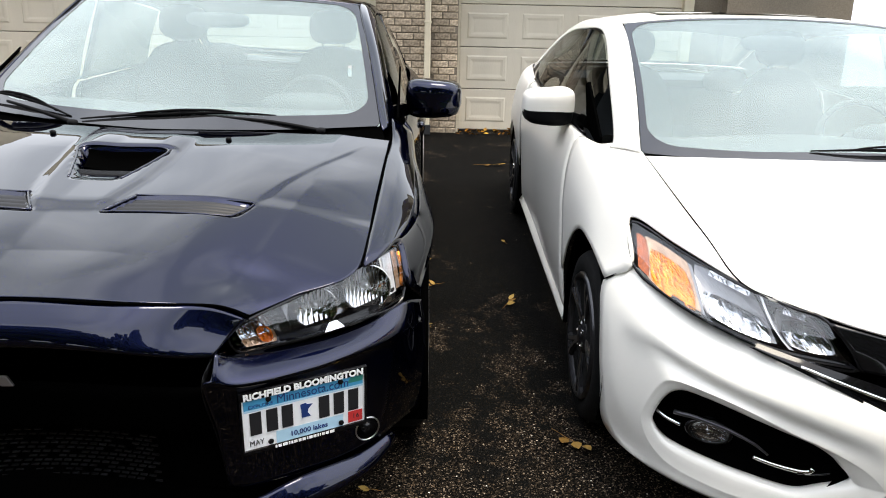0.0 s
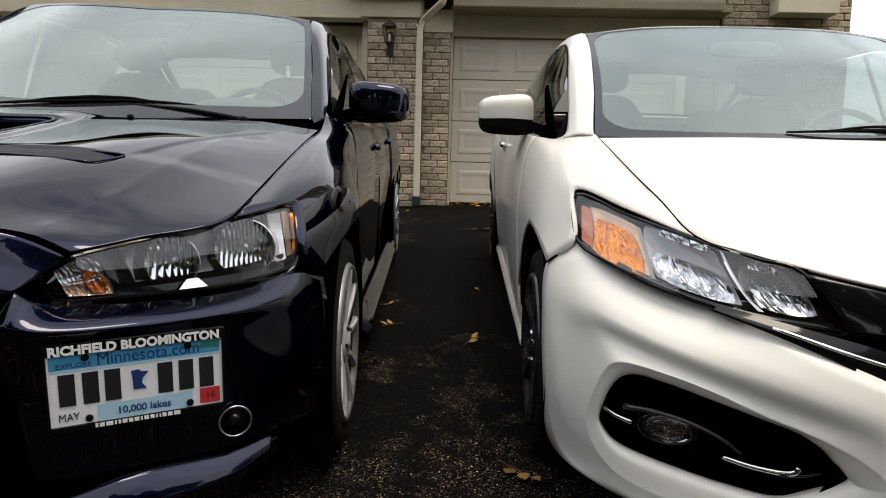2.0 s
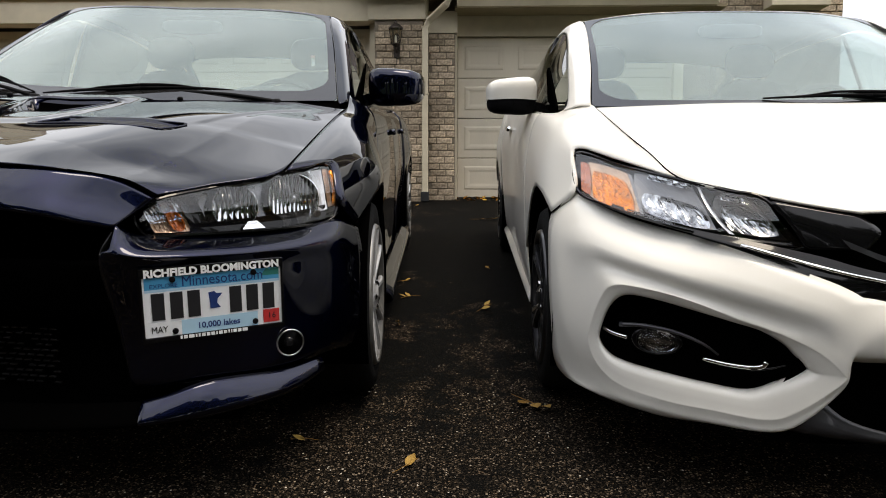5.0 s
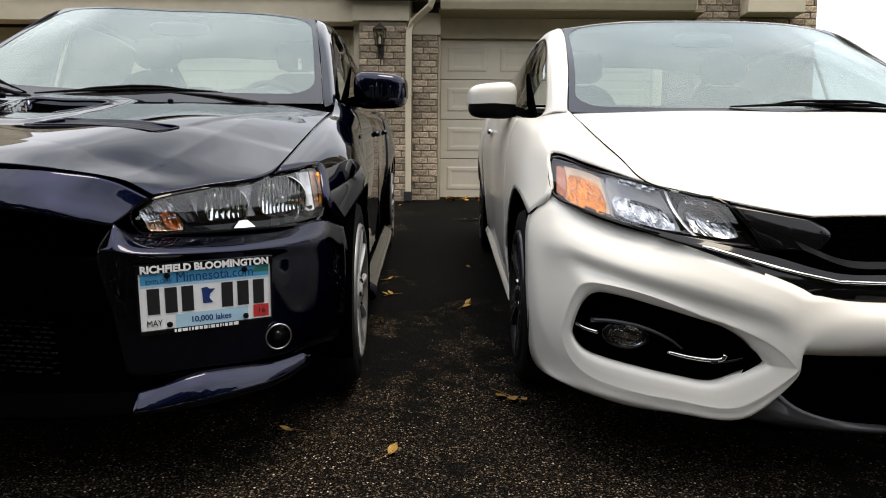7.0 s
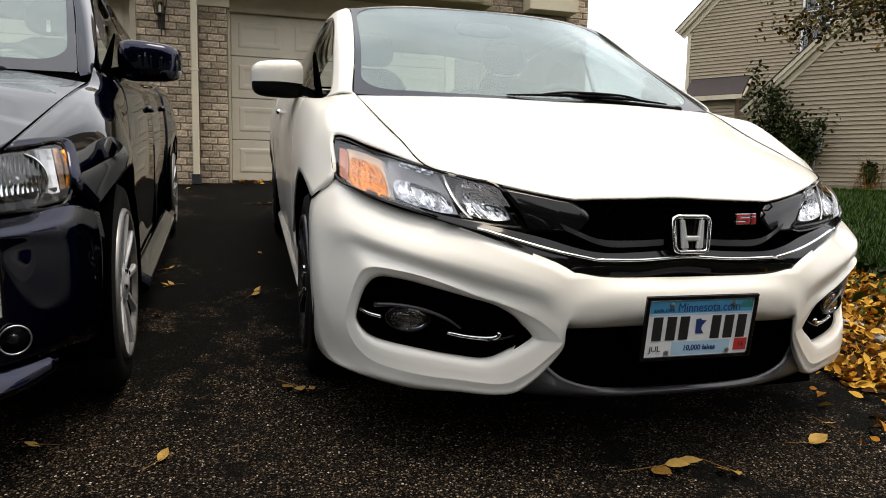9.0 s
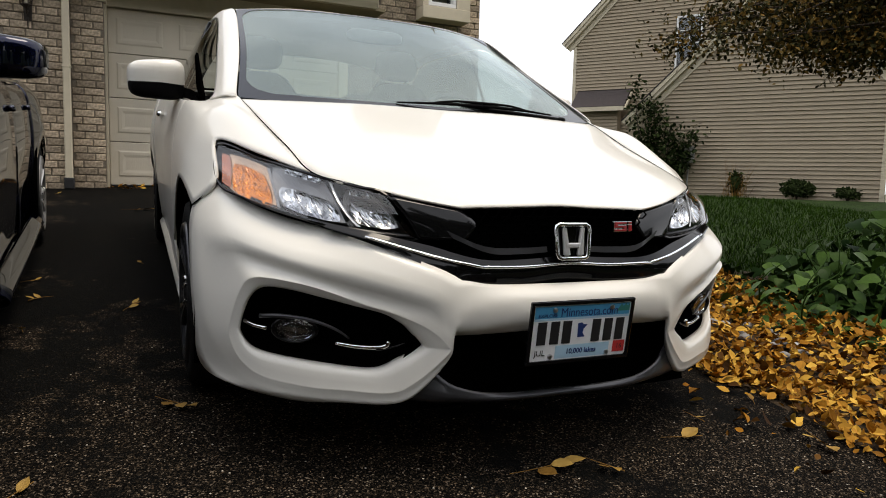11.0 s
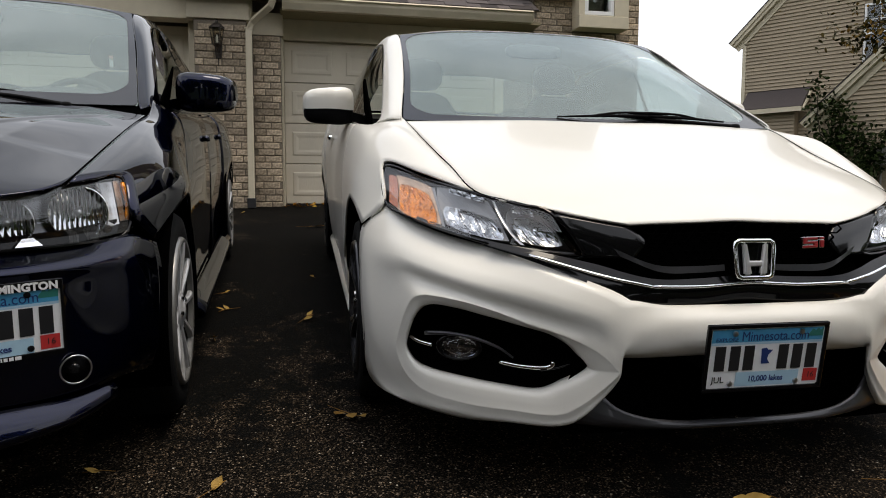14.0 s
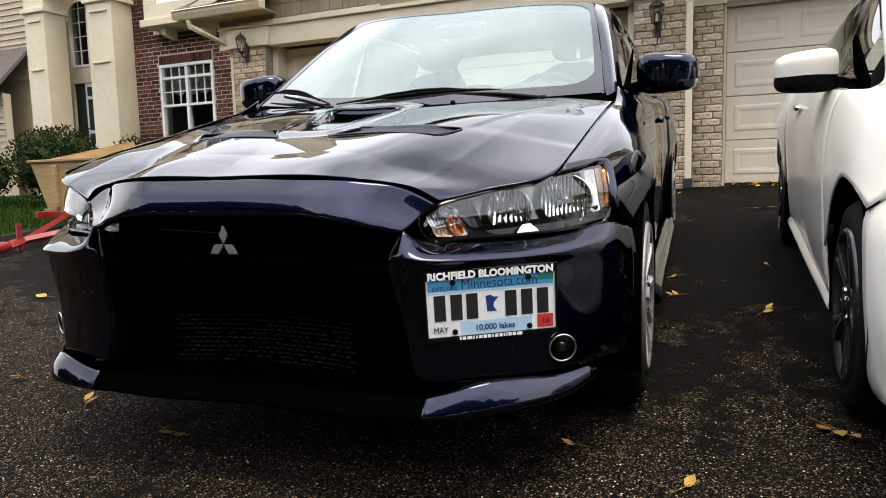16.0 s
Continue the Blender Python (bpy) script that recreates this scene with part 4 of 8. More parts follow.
LAMP_GREY = material("lamp_housing_grey", (0.22, 0.22, 0.23), 0.3, 0.3, coat=0.3)
LAMP_DARK = material("lamp_housing_black", (0.008, 0.008, 0.009), 0.45, spec=0.3)
LAMP_SMOKE = material("smoked_lamp_chrome", (0.16, 0.16, 0.165), 0.22, 1.0, spread=0.1, scale=40)
LAMP_FLUTE = material("fluted_lamp_chrome", (0.46, 0.47, 0.49), 0.14, 1.0, spread=0.5, scale=55, bump=0.25, bump_scale=60, stretch=(1, 1, 0.15))
LAMP_CLEAR = material("clear_lamp_plastic", (0.62, 0.63, 0.65), 0.12, 0.4, coat=0.8)
PLATE_WHITE = material("plate_white", (0.84, 0.85, 0.86), 0.4, spread=0.03, scale=50)
PLATE_BLUE = material("plate_sky_blue", (0.060, 0.33, 0.56), 0.4)
PLATE_PALE = material("plate_pale_blue", (0.42, 0.64, 0.78), 0.4)
PLATE_GREEN = material("plate_green", (0.03, 0.22, 0.18), 0.4)
INK_BLACK = material("ink_black", (0.012, 0.012, 0.014), 0.5)
INK_BLUE = material("ink_dark_blue", (0.01, 0.035, 0.16), 0.5)
STICKER_RED = material("sticker_red", (0.55, 0.035, 0.035), 0.45)
LETTER_WHITE = material("letter_white", (0.85, 0.85, 0.85), 0.4)
BADGE_RED = material("badge_red", (0.32, 0.012, 0.018), 0.3, coat=0.6)
CALIPER = material("brake_caliper_red", (0.35, 0.02, 0.02), 0.35, coat=0.4)


def whole(rows):
    """Rows from the middle outwards become rows from side to side."""
    return [[(-x, y, z) for x, y, z in r[:0:-1]] + list(r) for r in rows]


def blob(centre, half, power=3.0, squash=None, n=20, bm=None):
    """A rounded box. squash(v): a last change of each point, -1 to 1 in the box."""
    bm = bm or bmesh.new()
    made = bmesh.ops.create_uvsphere(bm, u_segments=n, v_segments=n // 2 + 2, radius=1.0)["verts"]
    for v in made:
        d = sum(abs(c) ** power for c in v.co) ** (1 / power)
        v.co = v.co / d
        if squash:
            v.co = Vector(squash(v.co))
        v.co = Vector(centre) + Vector((v.co.x * half[0], v.co.y * half[1], v.co.z * half[2]))
    return bm


def windscreen(car, rows, mat, centre, border=(3, 4, 4), name="windscreen", label=""):
    """A curved pane, side to side from foot to head; its printed border (sides, foot, head) runs round its edge."""
    fine = np.array([spline(r, 24) for r in rows])
    fine = np.array([spline(fine[:, i], 32) for i in range(fine.shape[1])]).transpose(1, 0, 2)
    nr, nc = fine.shape[:2]
    edge, foot, head = border

    def at(u, v):
        # place on the skin, between its points
        i, j = min(int(v), nr - 2), min(int(u), nc - 2)
        p, q = v - i, u - j
        return (1 - p) * ((1 - q) * fine[i, j] + q * fine[i, j + 1]) + p * ((1 - q) * fine[i + 1, j] + q * fine[i + 1, j + 1])

    pane_bm, band_bm = bmesh.new(), bmesh.new()
    grid = [[pane_bm.verts.new(fine[i, j]) for j in range(0, nc, 4)] for i in range(0, nr, 4)]
    for a, b in zip(grid, grid[1:]):
        for j in range(len(a) - 1):
            pane_bm.faces.new((a[j], a[j + 1], b[j + 1], b[j]))
    # the border runs from the pane's edge to a rectangle with rounded corners
    r, inner = 8.0, []
    for cu, cv, start in ((nc - 1 - edge - r, nr - 1 - head - r, 0), (edge + r, nr - 1 - head - r, 90), (edge + r, foot + r, 180), (nc - 1 - edge - r, foot + r, 270)):
        inner += [(cu + r * math.cos(radians(start + 9 * k)), cv + r * math.sin(radians(start + 9 * k))) for k in range(11)]
    closed = []
    for p, q in zip(inner, inner[1:] + inner[:1]):
        n = max(1, int(math.hypot(q[0] - p[0], q[1] - p[1]) / 3))
        closed += [(p[0] + (q[0] - p[0]) * k / n, p[1] + (q[1] - p[1]) * k / n) for k in range(n)]
    rings = []
    for u, v in closed:
        mu, mv = (nc - 1) / 2, (nr - 1) / 2
        # the nearest place on the edge, corners kept square
        k = max((u - mu) / (mu - edge) if u > mu else (mu - u) / (mu - edge), (v - mv) / (mv - head) if v > mv else (mv - v) / (mv - foot))
        ou = mu + (u - mu) / k * mu / (mu - edge)
        ov = mv + (v - mv) / k * (mv / (mv - head) if v > mv else mv / (mv - foot))
        ou, ov = min(nc - 1.001, max(0.0, ou)), min(nr - 1.001, max(0.0, ov))
        rings.append([band_bm.verts.new(Vector(at(u + (ou - u) * w, v + (ov - v) * w)) + Vector((0, -0.0012, 0.0018))) for w in (0.0, 0.5, 1.0)])
    for a, b in zip(rings, rings[1:] + rings[:1]):
        for j in range(2):
            band_bm.faces.new((a[j], b[j], b[j + 1], a[j + 1]))
    face_out(pane_bm, centre), face_out(band_bm, centre)
    pane = part(name, pane_bm, mat, car, label, True)
    pane.visible_shadow = False
    part("glass_border", band_bm, FRIT, pane, "black printed glass border", True)
    return pane


def wheel(car, x, y, z, side, r, rim, spokes, metal, twin, name="wheel"):
    """A tyre with grooved tread on a spoked rim, with brake disc and hub. side: 1 looks to +x."""
    hub = base_of(name)
    hub.parent = car
    hub.matrix_basis = pose(x, y, z, 0, 0, 0 if side > 0 else 180)
    w = 0.115
    part("tyre", lathe([(rim - 0.004, -w * 2 + 0.02), (rim + 0.03, -w * 2), (r - 0.02, -w * 2 + 0.005), (r - 0.004, -w * 2 + 0.03), (r, -w * 1.5), (r, -w * 0.5), (r - 0.004, -0.03), (r - 0.02, -0.008), (rim + 0.035, -0.002), (rim + 0.008, -0.006), (rim - 0.004, -0.014)], 56, "x"), TYRE, hub, smooth=True)
    part("rim", lathe([(rim + 0.004, -0.004), (rim - 0.004, 0.006), (rim - 0.014, 0.002), (rim - 0.022, -0.05), (rim - 0.03, -0.16), (rim - 0.006, -0.18), (rim, -0.17)], 56, "x", closed=True), metal if twin else RIM_SILVER, hub, smooth=True)
    part("brake_disc", lathe([(0.05, -0.115), (0.155, -0.115), (0.155, -0.135), (0.05, -0.135)], 40, "x", closed=True), DISC, hub)
    part("caliper", box(-0.13, -0.085, -0.175, -0.09, -0.06, 0.10, 0.015), CALIPER if not twin else MATTE_BLACK, hub)
    part("hub_cap", lathe([(0.075, -0.05), (0.07, -0.014), (0.055, -0.006), (0.032, -0.004), (0.030, 0.002), (0.002, 0.004)], 30, "x"), metal, hub, smooth=True)
    for i in range(spokes):
        t0 = 2 * math.pi * i / spokes
        for off in ((-0.055, 0.055) if twin else (0.0,)):
            bm = bmesh.new()
            rows = []
            for k, (rad, half, front, depth) in enumerate(((0.055, 0.020 if not twin else 0.016, -0.012, 0.040), (0.13, 0.011, -0.004, 0.024), (0.19, 0.011, 0.002, 0.020), (rim - 0.010, 0.017 if not twin else 0.018, 0.003, 0.024))):
                c, s = math.cos(t0 + off * (0.4 + k * 0.75)), math.sin(t0 + off * (0.4 + k * 0.75))
                rows.append([bm.verts.new((front + dx, rad * c - e * s, rad * s + e * c)) for dx, e in ((-depth, -half), (-0.006, -half), (0.0, -half * 0.55), (0.0, half * 0.55), (-0.006, half), (-depth, half))])
            for a, b in zip(rows, rows[1:]):
                for j in range(6):
                    bm.faces.new((a[j], a[(j + 1) % 6], b[(j + 1) % 6], b[j]))
            bmesh.ops.recalc_face_normals(bm, faces=bm.faces[:])
            rows_at = [[(v.co.x, v.co.y, v.co.z) for v in r] for r in rows]
            spoke = part("spoke", bm, metal, hub)
            if twin:
                face = bmesh.new()
                strip = [[face.verts.new((q[0] + 0.0008, q[1], q[2])) for q in (r[2], r[3])] for r in rows_at]
                for a, b in zip(strip, strip[1:]):
                    face.faces.new((a[0], a[1], b[1], b[0]))
                part("spoke_face", face, SATIN, spoke, "machined bright spoke face")
    for i in range(5):
        t = 2 * math.pi * (i + 0.5) / 5
        part("wheel_nut", lathe([(0.010, -0.02), (0.010, 0.0), (0.004, 0.004)], 6, "x"), CHROME, hub, m=pose(0, 0.045 * math.cos(t), 0.045 * math.sin(t)))
    return hub


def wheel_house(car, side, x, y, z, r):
    """The liner of a wheel arch, its colour near-black for the shade inside."""
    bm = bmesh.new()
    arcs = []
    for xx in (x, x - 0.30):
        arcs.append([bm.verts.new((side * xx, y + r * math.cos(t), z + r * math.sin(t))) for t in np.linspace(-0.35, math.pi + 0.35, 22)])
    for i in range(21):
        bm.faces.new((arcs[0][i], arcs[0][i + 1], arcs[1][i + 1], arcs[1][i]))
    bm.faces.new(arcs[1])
    part("arch_liner", bm, SHADED_BLACK, car, smooth=True)


def seat(car, x, y, z, rest=0.62, lean=18, wide=0.25):
    """A front seat: cushion, backrest with bolsters and a headrest on two posts."""
    s = base_of("seat")
    s.parent, s.matrix_basis = car, pose(x, y, z)
    part("cushion", blob((0, -0.22, 0.05), (wide, 0.27, 0.09), 4), SEAT_CLOTH, s, smooth=True)
    tilt = pose(0, 0, 0.06, -lean, 0, 0)
    part("backrest", blob((0, 0, rest / 2), (wide, 0.08, rest / 2), 3.5, lambda v: (v.x * (1 - 0.22 * max(0, v.z)), v.y - 0.35 * abs(v.x) ** 2, v.z)), SEAT_CLOTH, s, smooth=True, m=tilt)
    part("headrest", blob((0, -0.02, rest + 0.11), (0.135, 0.05, 0.095), 3.2), SEAT_CLOTH, s, smooth=True, m=tilt)
    for e in (-0.06, 0.06):
        part("post", tube([(e, 0, rest - 0.03), (e, -0.01, rest + 0.05)], 0.006, 1, 6), CHROME, s, m=tilt)
    return s


def steering_wheel(car, x, y, z):
    s = base_of("steering_wheel")
    s.parent, s.matrix_basis = car, pose(x, y, z, 68, 0, 0)
    bm = lathe([(0.185 + 0.015 * math.cos(t), 0.015 * math.sin(t)) for t in np.arange(8) * math.pi / 4], 36, "z", closed=True)
    part("grip", bm, CABIN, s, smooth=True)
    part("boss", blob((0, -0.01, -0.015), (0.07, 0.06, 0.03), 3), CABIN, s, smooth=True)
    for a in (0, 180, 270):
        part("wheel_spoke", box(0.05, 0.175, -0.018, 0.018, -0.012, 0.006, 0.004), CABIN, s, m=pose(0, 0, 0, 0, 0, a))
    return s


def wiper(car, pivot, elbow, tip, blade_from, blade_to, lift=0.02):
    w = base_of("windscreen_wiper")
    w.parent = car
    part("wiper_arm", tube([pivot, elbow, tip], 0.009, 5, 6, taper=0.006), MATTE_BLACK, w, smooth=True)
    mid = [(a + b) / 2 + (lift if i == 2 else 0) for i, (a, b) in enumerate(zip(blade_from, blade_to))]
    for end in (blade_from, blade_to):
        part("wiper_blade", tube([mid, [0.5 * (a + b) + (lift * 0.25 if i == 2 else 0) for i, (a, b) in enumerate(zip(mid, end))], end], 0.0085, 5, 6, taper=0.003), MATTE_BLACK, w, smooth=True)
        low = [0.3 * a + 0.7 * b for a, b in zip(mid, end)]
        part("wiper_yoke", tube([[c + (0.012 if i == 2 else 0) for i, c in enumerate(mid)], [0.5 * (a + b) + (0.014 if i == 2 else 0) for i, (a, b) in enumerate(zip(mid, low))], low], 0.006, 5, 6, taper=0.003), MATTE_BLACK, w, smooth=True)
    part("wiper_cap", blob(pivot, (0.018, 0.018, 0.012), 2.5, n=12), MATTE_BLACK, w, smooth=True)


def door_mirror(car, side, at, half, upper, lower, turn=0, under_at=-0.30):
    """A door mirror: painted shell, black underside, glass behind and a foot on the door."""
    mir = base_of("door_mirror")
    mir.parent, mir.matrix_basis = car, pose(side * at[0], at[1], at[2], 0, 0, side * turn)
    shape = lambda v: (v.x, v.y - 0.15 * (1 - abs(v.x)) + 0.25 * max(0, side * v.x), v.z * (1 - 0.11 * (side * v.x + 1)) if v.z > 0 else v.z * (0.92 - 0.05 * side * v.x))
    bm = blob((0, 0, 0), half, 4.5, shape, 32)
    shell, under = bm, bm.copy()
    bmesh.ops.delete(shell, geom=[f for f in shell.faces if f.calc_center_median().z < under_at * half[2]], context="FACES")
    bmesh.ops.delete(under, geom=[f for f in under.faces if f.calc_center_median().z >= under_at * half[2]], context="FACES")
    for v in under.verts:
        v.co.x, v.co.y = v.co.x * 0.97, v.co.y * 0.97
    part("shell", shell, upper, mir, smooth=True)
    part("underside", under, lower, mir, "black lower shell", smooth=True)
    part("mirror_glass", prism([(-0.8 * half[0], -0.7 * half[2]), (0.8 * half[0], -0.7 * half[2]), (0.85 * half[0], 0.65 * half[2]), (-0.8 * half[0], 0.7 * half[2])], half[1] * 0.86, half[1] * 0.9), CHROME, mir)
    part("foot", prism([(-side * half[0] * 0.55, -0.05), (-side * half[0] * 0.75, -0.02), (-side * half[0] * 1.75, -0.045), (-side * half[0] * 1.75, -0.10), (-side * half[0] * 0.9, -0.075)], -0.035, 0.035, bevel=0.006), lower, mir)
    return mir


def plate(name, at, turn, tilt, frame_mat, month, label, dealer, parent_m):
    """A number plate in its frame. The number itself is left as plain bars."""
    p = base_of(name, parent_m @ pose(*at, 90 + tilt, 0, turn), label=label, category="number plate")
    w, h = 0.152, 0.076
    part("plate", prism([(-w + 0.006, -h), (w - 0.006, -h), (w, -h + 0.006), (w, h - 0.006), (w - 0.006, h), (-w + 0.006, h), (-w, h - 0.006), (-w, -h + 0.006)], 0.0, 0.0015, axis="z"), PLATE_WHITE, p)
    # sky blue head that fades, green wood line, pale foot
    part("sky_band", box(-w + 0.004, w - 0.004, 0.040, h - 0.004, 0.0017, 0.0020), PLATE_BLUE, p)
    part("sky_fade", box(-w + 0.004, w - 0.004, 0.034, 0.0398, 0.0017, 0.0020), PLATE_PALE, p)
    part("tree_line", prism([(0.105, 0.050), (0.148, 0.050), (0.148, 0.070), (0.140, 0.064), (0.134, 0.071), (0.127, 0.063), (0.120, 0.069), (0.113, 0.060)], 0.0021, 0.0024, axis="z"), PLATE_GREEN, p)
    part("water_band", box(-0.075, 0.095, -0.072, -0.036, 0.0017, 0.0020), PLATE_PALE, p)
    part("state_outline", prism([(-0.014, 0.022), (-0.001, 0.024), (0.004, 0.019), (0.017, 0.018), (0.006, 0.006), (0.004, -0.004), (0.012, -0.016), (-0.011, -0.016), (-0.012, 0.004)], 0.0021, 0.0026, axis="z"), INK_BLUE, p)
    for x in (-0.122, -0.083, -0.046, 0.046, 0.084, 0.122):
        part("number_bar", box(x - 0.0135, x + 0.0135, -0.031, 0.031, 0.0021, 0.0030, 0.0003), INK_BLACK, p)
    writing("state_name", "Minnesota.com", 0.034, INK_BLUE, p, pose(0.020, 0.053, 0.0024), width=0.178, depth=0.0003)
    writing("motto", "EXPLORE", 0.013, INK_BLUE, p, pose(-0.108, 0.047, 0.0024), width=0.058, depth=0.0003)
    writing("slogan", "10,000 lakes", 0.020, INK_BLUE, p, pose(0.006, -0.054, 0.0024), width=0.092, depth=0.0003, bold=0.0004)
    writing("month", month, 0.022, INK_BLACK, p, pose(-0.122, -0.054, 0.0024), width=0.034, depth=0.0003)
    part("year_sticker", box(0.108, 0.146, -0.066, -0.034, 0.0021, 0.0027), STICKER_RED, p)
    writing("year", "16", 0.020, INK_BLACK, p, pose(0.128, -0.050, 0.0029), depth=0.0002)
    holes = (-0.089, 0.089)
    for x in holes:
        for y in ((0.062, -0.064) if not dealer else (0.060, -0.060)):
            part("bolt", lathe([(0.007, 0.002), (0.0065, 0.005), (0.003, 0.006)], 12, "z"), SATIN if not dealer else MATTE_BLACK, p, m=pose(x, y, 0))
    o, i = (0.009, 0.001) if not dealer else (0.006, 0.0)
    rim = bmesh.new()
    top = 0.020 if dealer else 0.0
    for a, b, c, d in ((-w - o, w + o, h - i - top * 0.4, h + o + top * 0.4), (-w - o, w + o, -h - o, -h + i + (0.006 if dealer else 0)), (-w - o, -w + i, -h + i, h - i), (w - i, w + o, -h + i, h - i)):
        box(a, b, c, d, -0.004, 0.006, 0.002, rim)
    part("plate_frame", rim, frame_mat, p, "black plate frame")
    if dealer:
        writing("frame_lettering", "RICHFIELD BLOOMINGTON", 0.0235, LETTER_WHITE, p, pose(0, h + 0.001, 0.0066), width=0.295, depth=0.0004, bold=0.0011)
        x = -0.080
        for k, wide in enumerate((5, 9, 13, 4, 5, 9, 8, 9, 4, 9, 8, 4, 3, 8, 9, 13)):
            part("frame_bar", box(x, x + wide * 0.00092, -h - 0.003, -h + 0.0045, 0.0062, 0.0070), LETTER_WHITE, p)
            x += wide * 0.00092 + 0.0026
    return p


def pane_between(name, car, top, foot, mat, centre, side, label=""):
    mid = [tuple((a + b) / 2 + (0.012 if i == 0 else 0) for i, (a, b) in enumerate(zip(p, q))) for p, q in zip(top, foot)]
    g = part(name, face_out(sheet([top, mid, foot], 5, 4, side=side), centre), mat, car, label, True)
    g.visible_shadow = False
    return g


def lamp_unit(car, side, top, foot, centre, back=(0.0, 0.075, -0.005), housing=None):
    """A headlamp: clear lens, grey housing behind it and black edge."""
    unit = base_of("headlight")
    unit.parent = car
    mid = [tuple((a + b) / 2 for a, b in zip(p, q)) for p, q in zip(top, foot)]
    mid = [(x + 0.012, y - 0.014, z) for x, y, z in mid]
    lens = part("lens", face_out(sheet([top, mid, foot], 6, 6, side=side), centre), LENS, unit, "clear headlamp lens", True)
    lens.visible_shadow = False
    deep = lambda r, k=1.0: [(x + back[0] * k, y + back[1] * k, z + back[2] * k) for x, y, z in r]
    bowl = bmesh.new()
    sheet([top, deep(top, 1.0), deep([tuple(a * 0.8 + b * 0.2 for a, b in zip(p, q)) for p, q in zip(top, foot)]), deep([tuple(a * 0.2 + b * 0.8 for a, b in zip(p, q)) for p, q in zip(top, foot)]), deep(foot, 0.8), foot], 6, 2, bm=bowl, side=side)
    part("housing", bowl, housing or LAMP_GREY, unit, smooth=True)
    edge = list(top) + list(foot)[::-1]
    loop = spline(edge, 5, closed=True)
    part("lens_edge", tube([(side * x, y, z) for x, y, z in list(loop) + [loop[0]]], 0.004, 1, 5, smooth_line=False, ends=False), GLOSS_BLACK, unit)
    return unit


def lamp_facets(name, unit, side, top, foot, head, tail, v0, v1, depth, nu, nv, mat, shake=0.005, seed=3, label="", rounded=0.0):
    """A fluted reflector cut out of a headlamp: head and tail say from where to where it runs along the lamp's upper and lower edge."""
    r = random.Random(seed)
    a, b = spline(top, 8), spline(foot, 8)
    at = lambda line, u: Vector(line[min(len(line) - 2, int(u * (len(line) - 1)))]).lerp(Vector(line[min(len(line) - 1, int(u * (len(line) - 1)) + 1)]), u * (len(line) - 1) % 1.0)
    bm = bmesh.new()
    grid = []
    flute = [r.uniform(-shake, shake) * 0.6 for _ in range(nu + 1)]
    for j in range(nv + 1):
        row = []
        for i in range(nu + 1):
            # a square whose corners are drawn in by "rounded"
            a0, b0 = 2 * i / nu - 1, 2 * j / nv - 1
            k = 0.5 + 0.5 * a0 * math.sqrt(1 - 0.5 * rounded * b0 * b0)
            v = v0 + (v1 - v0) * (0.5 + 0.5 * b0 * math.sqrt(1 - 0.5 * rounded * a0 * a0))
            u = (head[0] + (head[1] - head[0]) * k) * (1 - v) + (tail[0] + (tail[1] - tail[0]) * k) * v
            q = at(a, u).lerp(at(b, u), v)
            inner = 0 < i < nu and 0 < j < nv
            dip = depth * (1 - 0.75 * (2 * k - 1) ** 2) * (1 - 0.75 * (2 * (j / nv) - 1) ** 2)
            q += Vector((0, 0.014 + dip + (flute[i] + r.uniform(-shake, shake) * 0.35 if inner else 0), r.uniform(-shake, shake) * 0.3 if inner else 0))
            row.append(bm.verts.new((q.x * side, q.y, q.z)))
        grid.append(row)
    for ra, rb in zip(grid, grid[1:]):
        for i in range(nu):
            bm.faces.new((ra[i], ra[i + 1], rb[i + 1], rb[i]))
    return part(name, bm, mat, unit, label)


def fluted_bowl(unit, at, aim, r, depth, cols, mat, label=""):
    """A round chrome reflector cut into upright flutes, with a bright rim and a bulb shield."""
    m = look(at, Vector(at) + Vector(aim)) @ pose(0, 0, 0, 180, 0, 0)
    bm = bmesh.new()
    wide = 2 * r / cols
    for c in range(cols):
        grid = []
        for i in range(4):
            x = -r + wide * (c + i / 3)
            half = math.sqrt(max(1e-6, r * r - min(r * r, x * x)))
            swell = 0.20 * wide * (1 - (2 * i / 3 - 1) ** 2)
            grid.append([bm.verts.new((x, y, -depth * (1 - (x * x + y * y) / (r * r)) + swell)) for y in (half * (2 * j / 8 - 1) for j in range(9))])
        for ga, gb in zip(grid, grid[1:]):
            for j in range(8):
                bm.faces.new((ga[j], gb[j], gb[j + 1], ga[j + 1]))
    part("reflector", bm, mat, unit, label, True, m=m)
    part("reflector_ring", lathe([(r * 0.97, -0.002), (r * 1.02, 0.003), (r * 1.06, 0.001), (r * 1.07, -0.006), (r * 0.97, -0.006)], 36, "z", closed=True), CHROME, unit, smooth=True, m=m)
    part("bulb_shield", lathe([(r * 0.17, -depth), (r * 0.17, -depth * 0.5), (r * 0.12, -depth * 0.3), (0.001, -depth * 0.25)], 16, "z"), SATIN, unit, smooth=True, m=m)


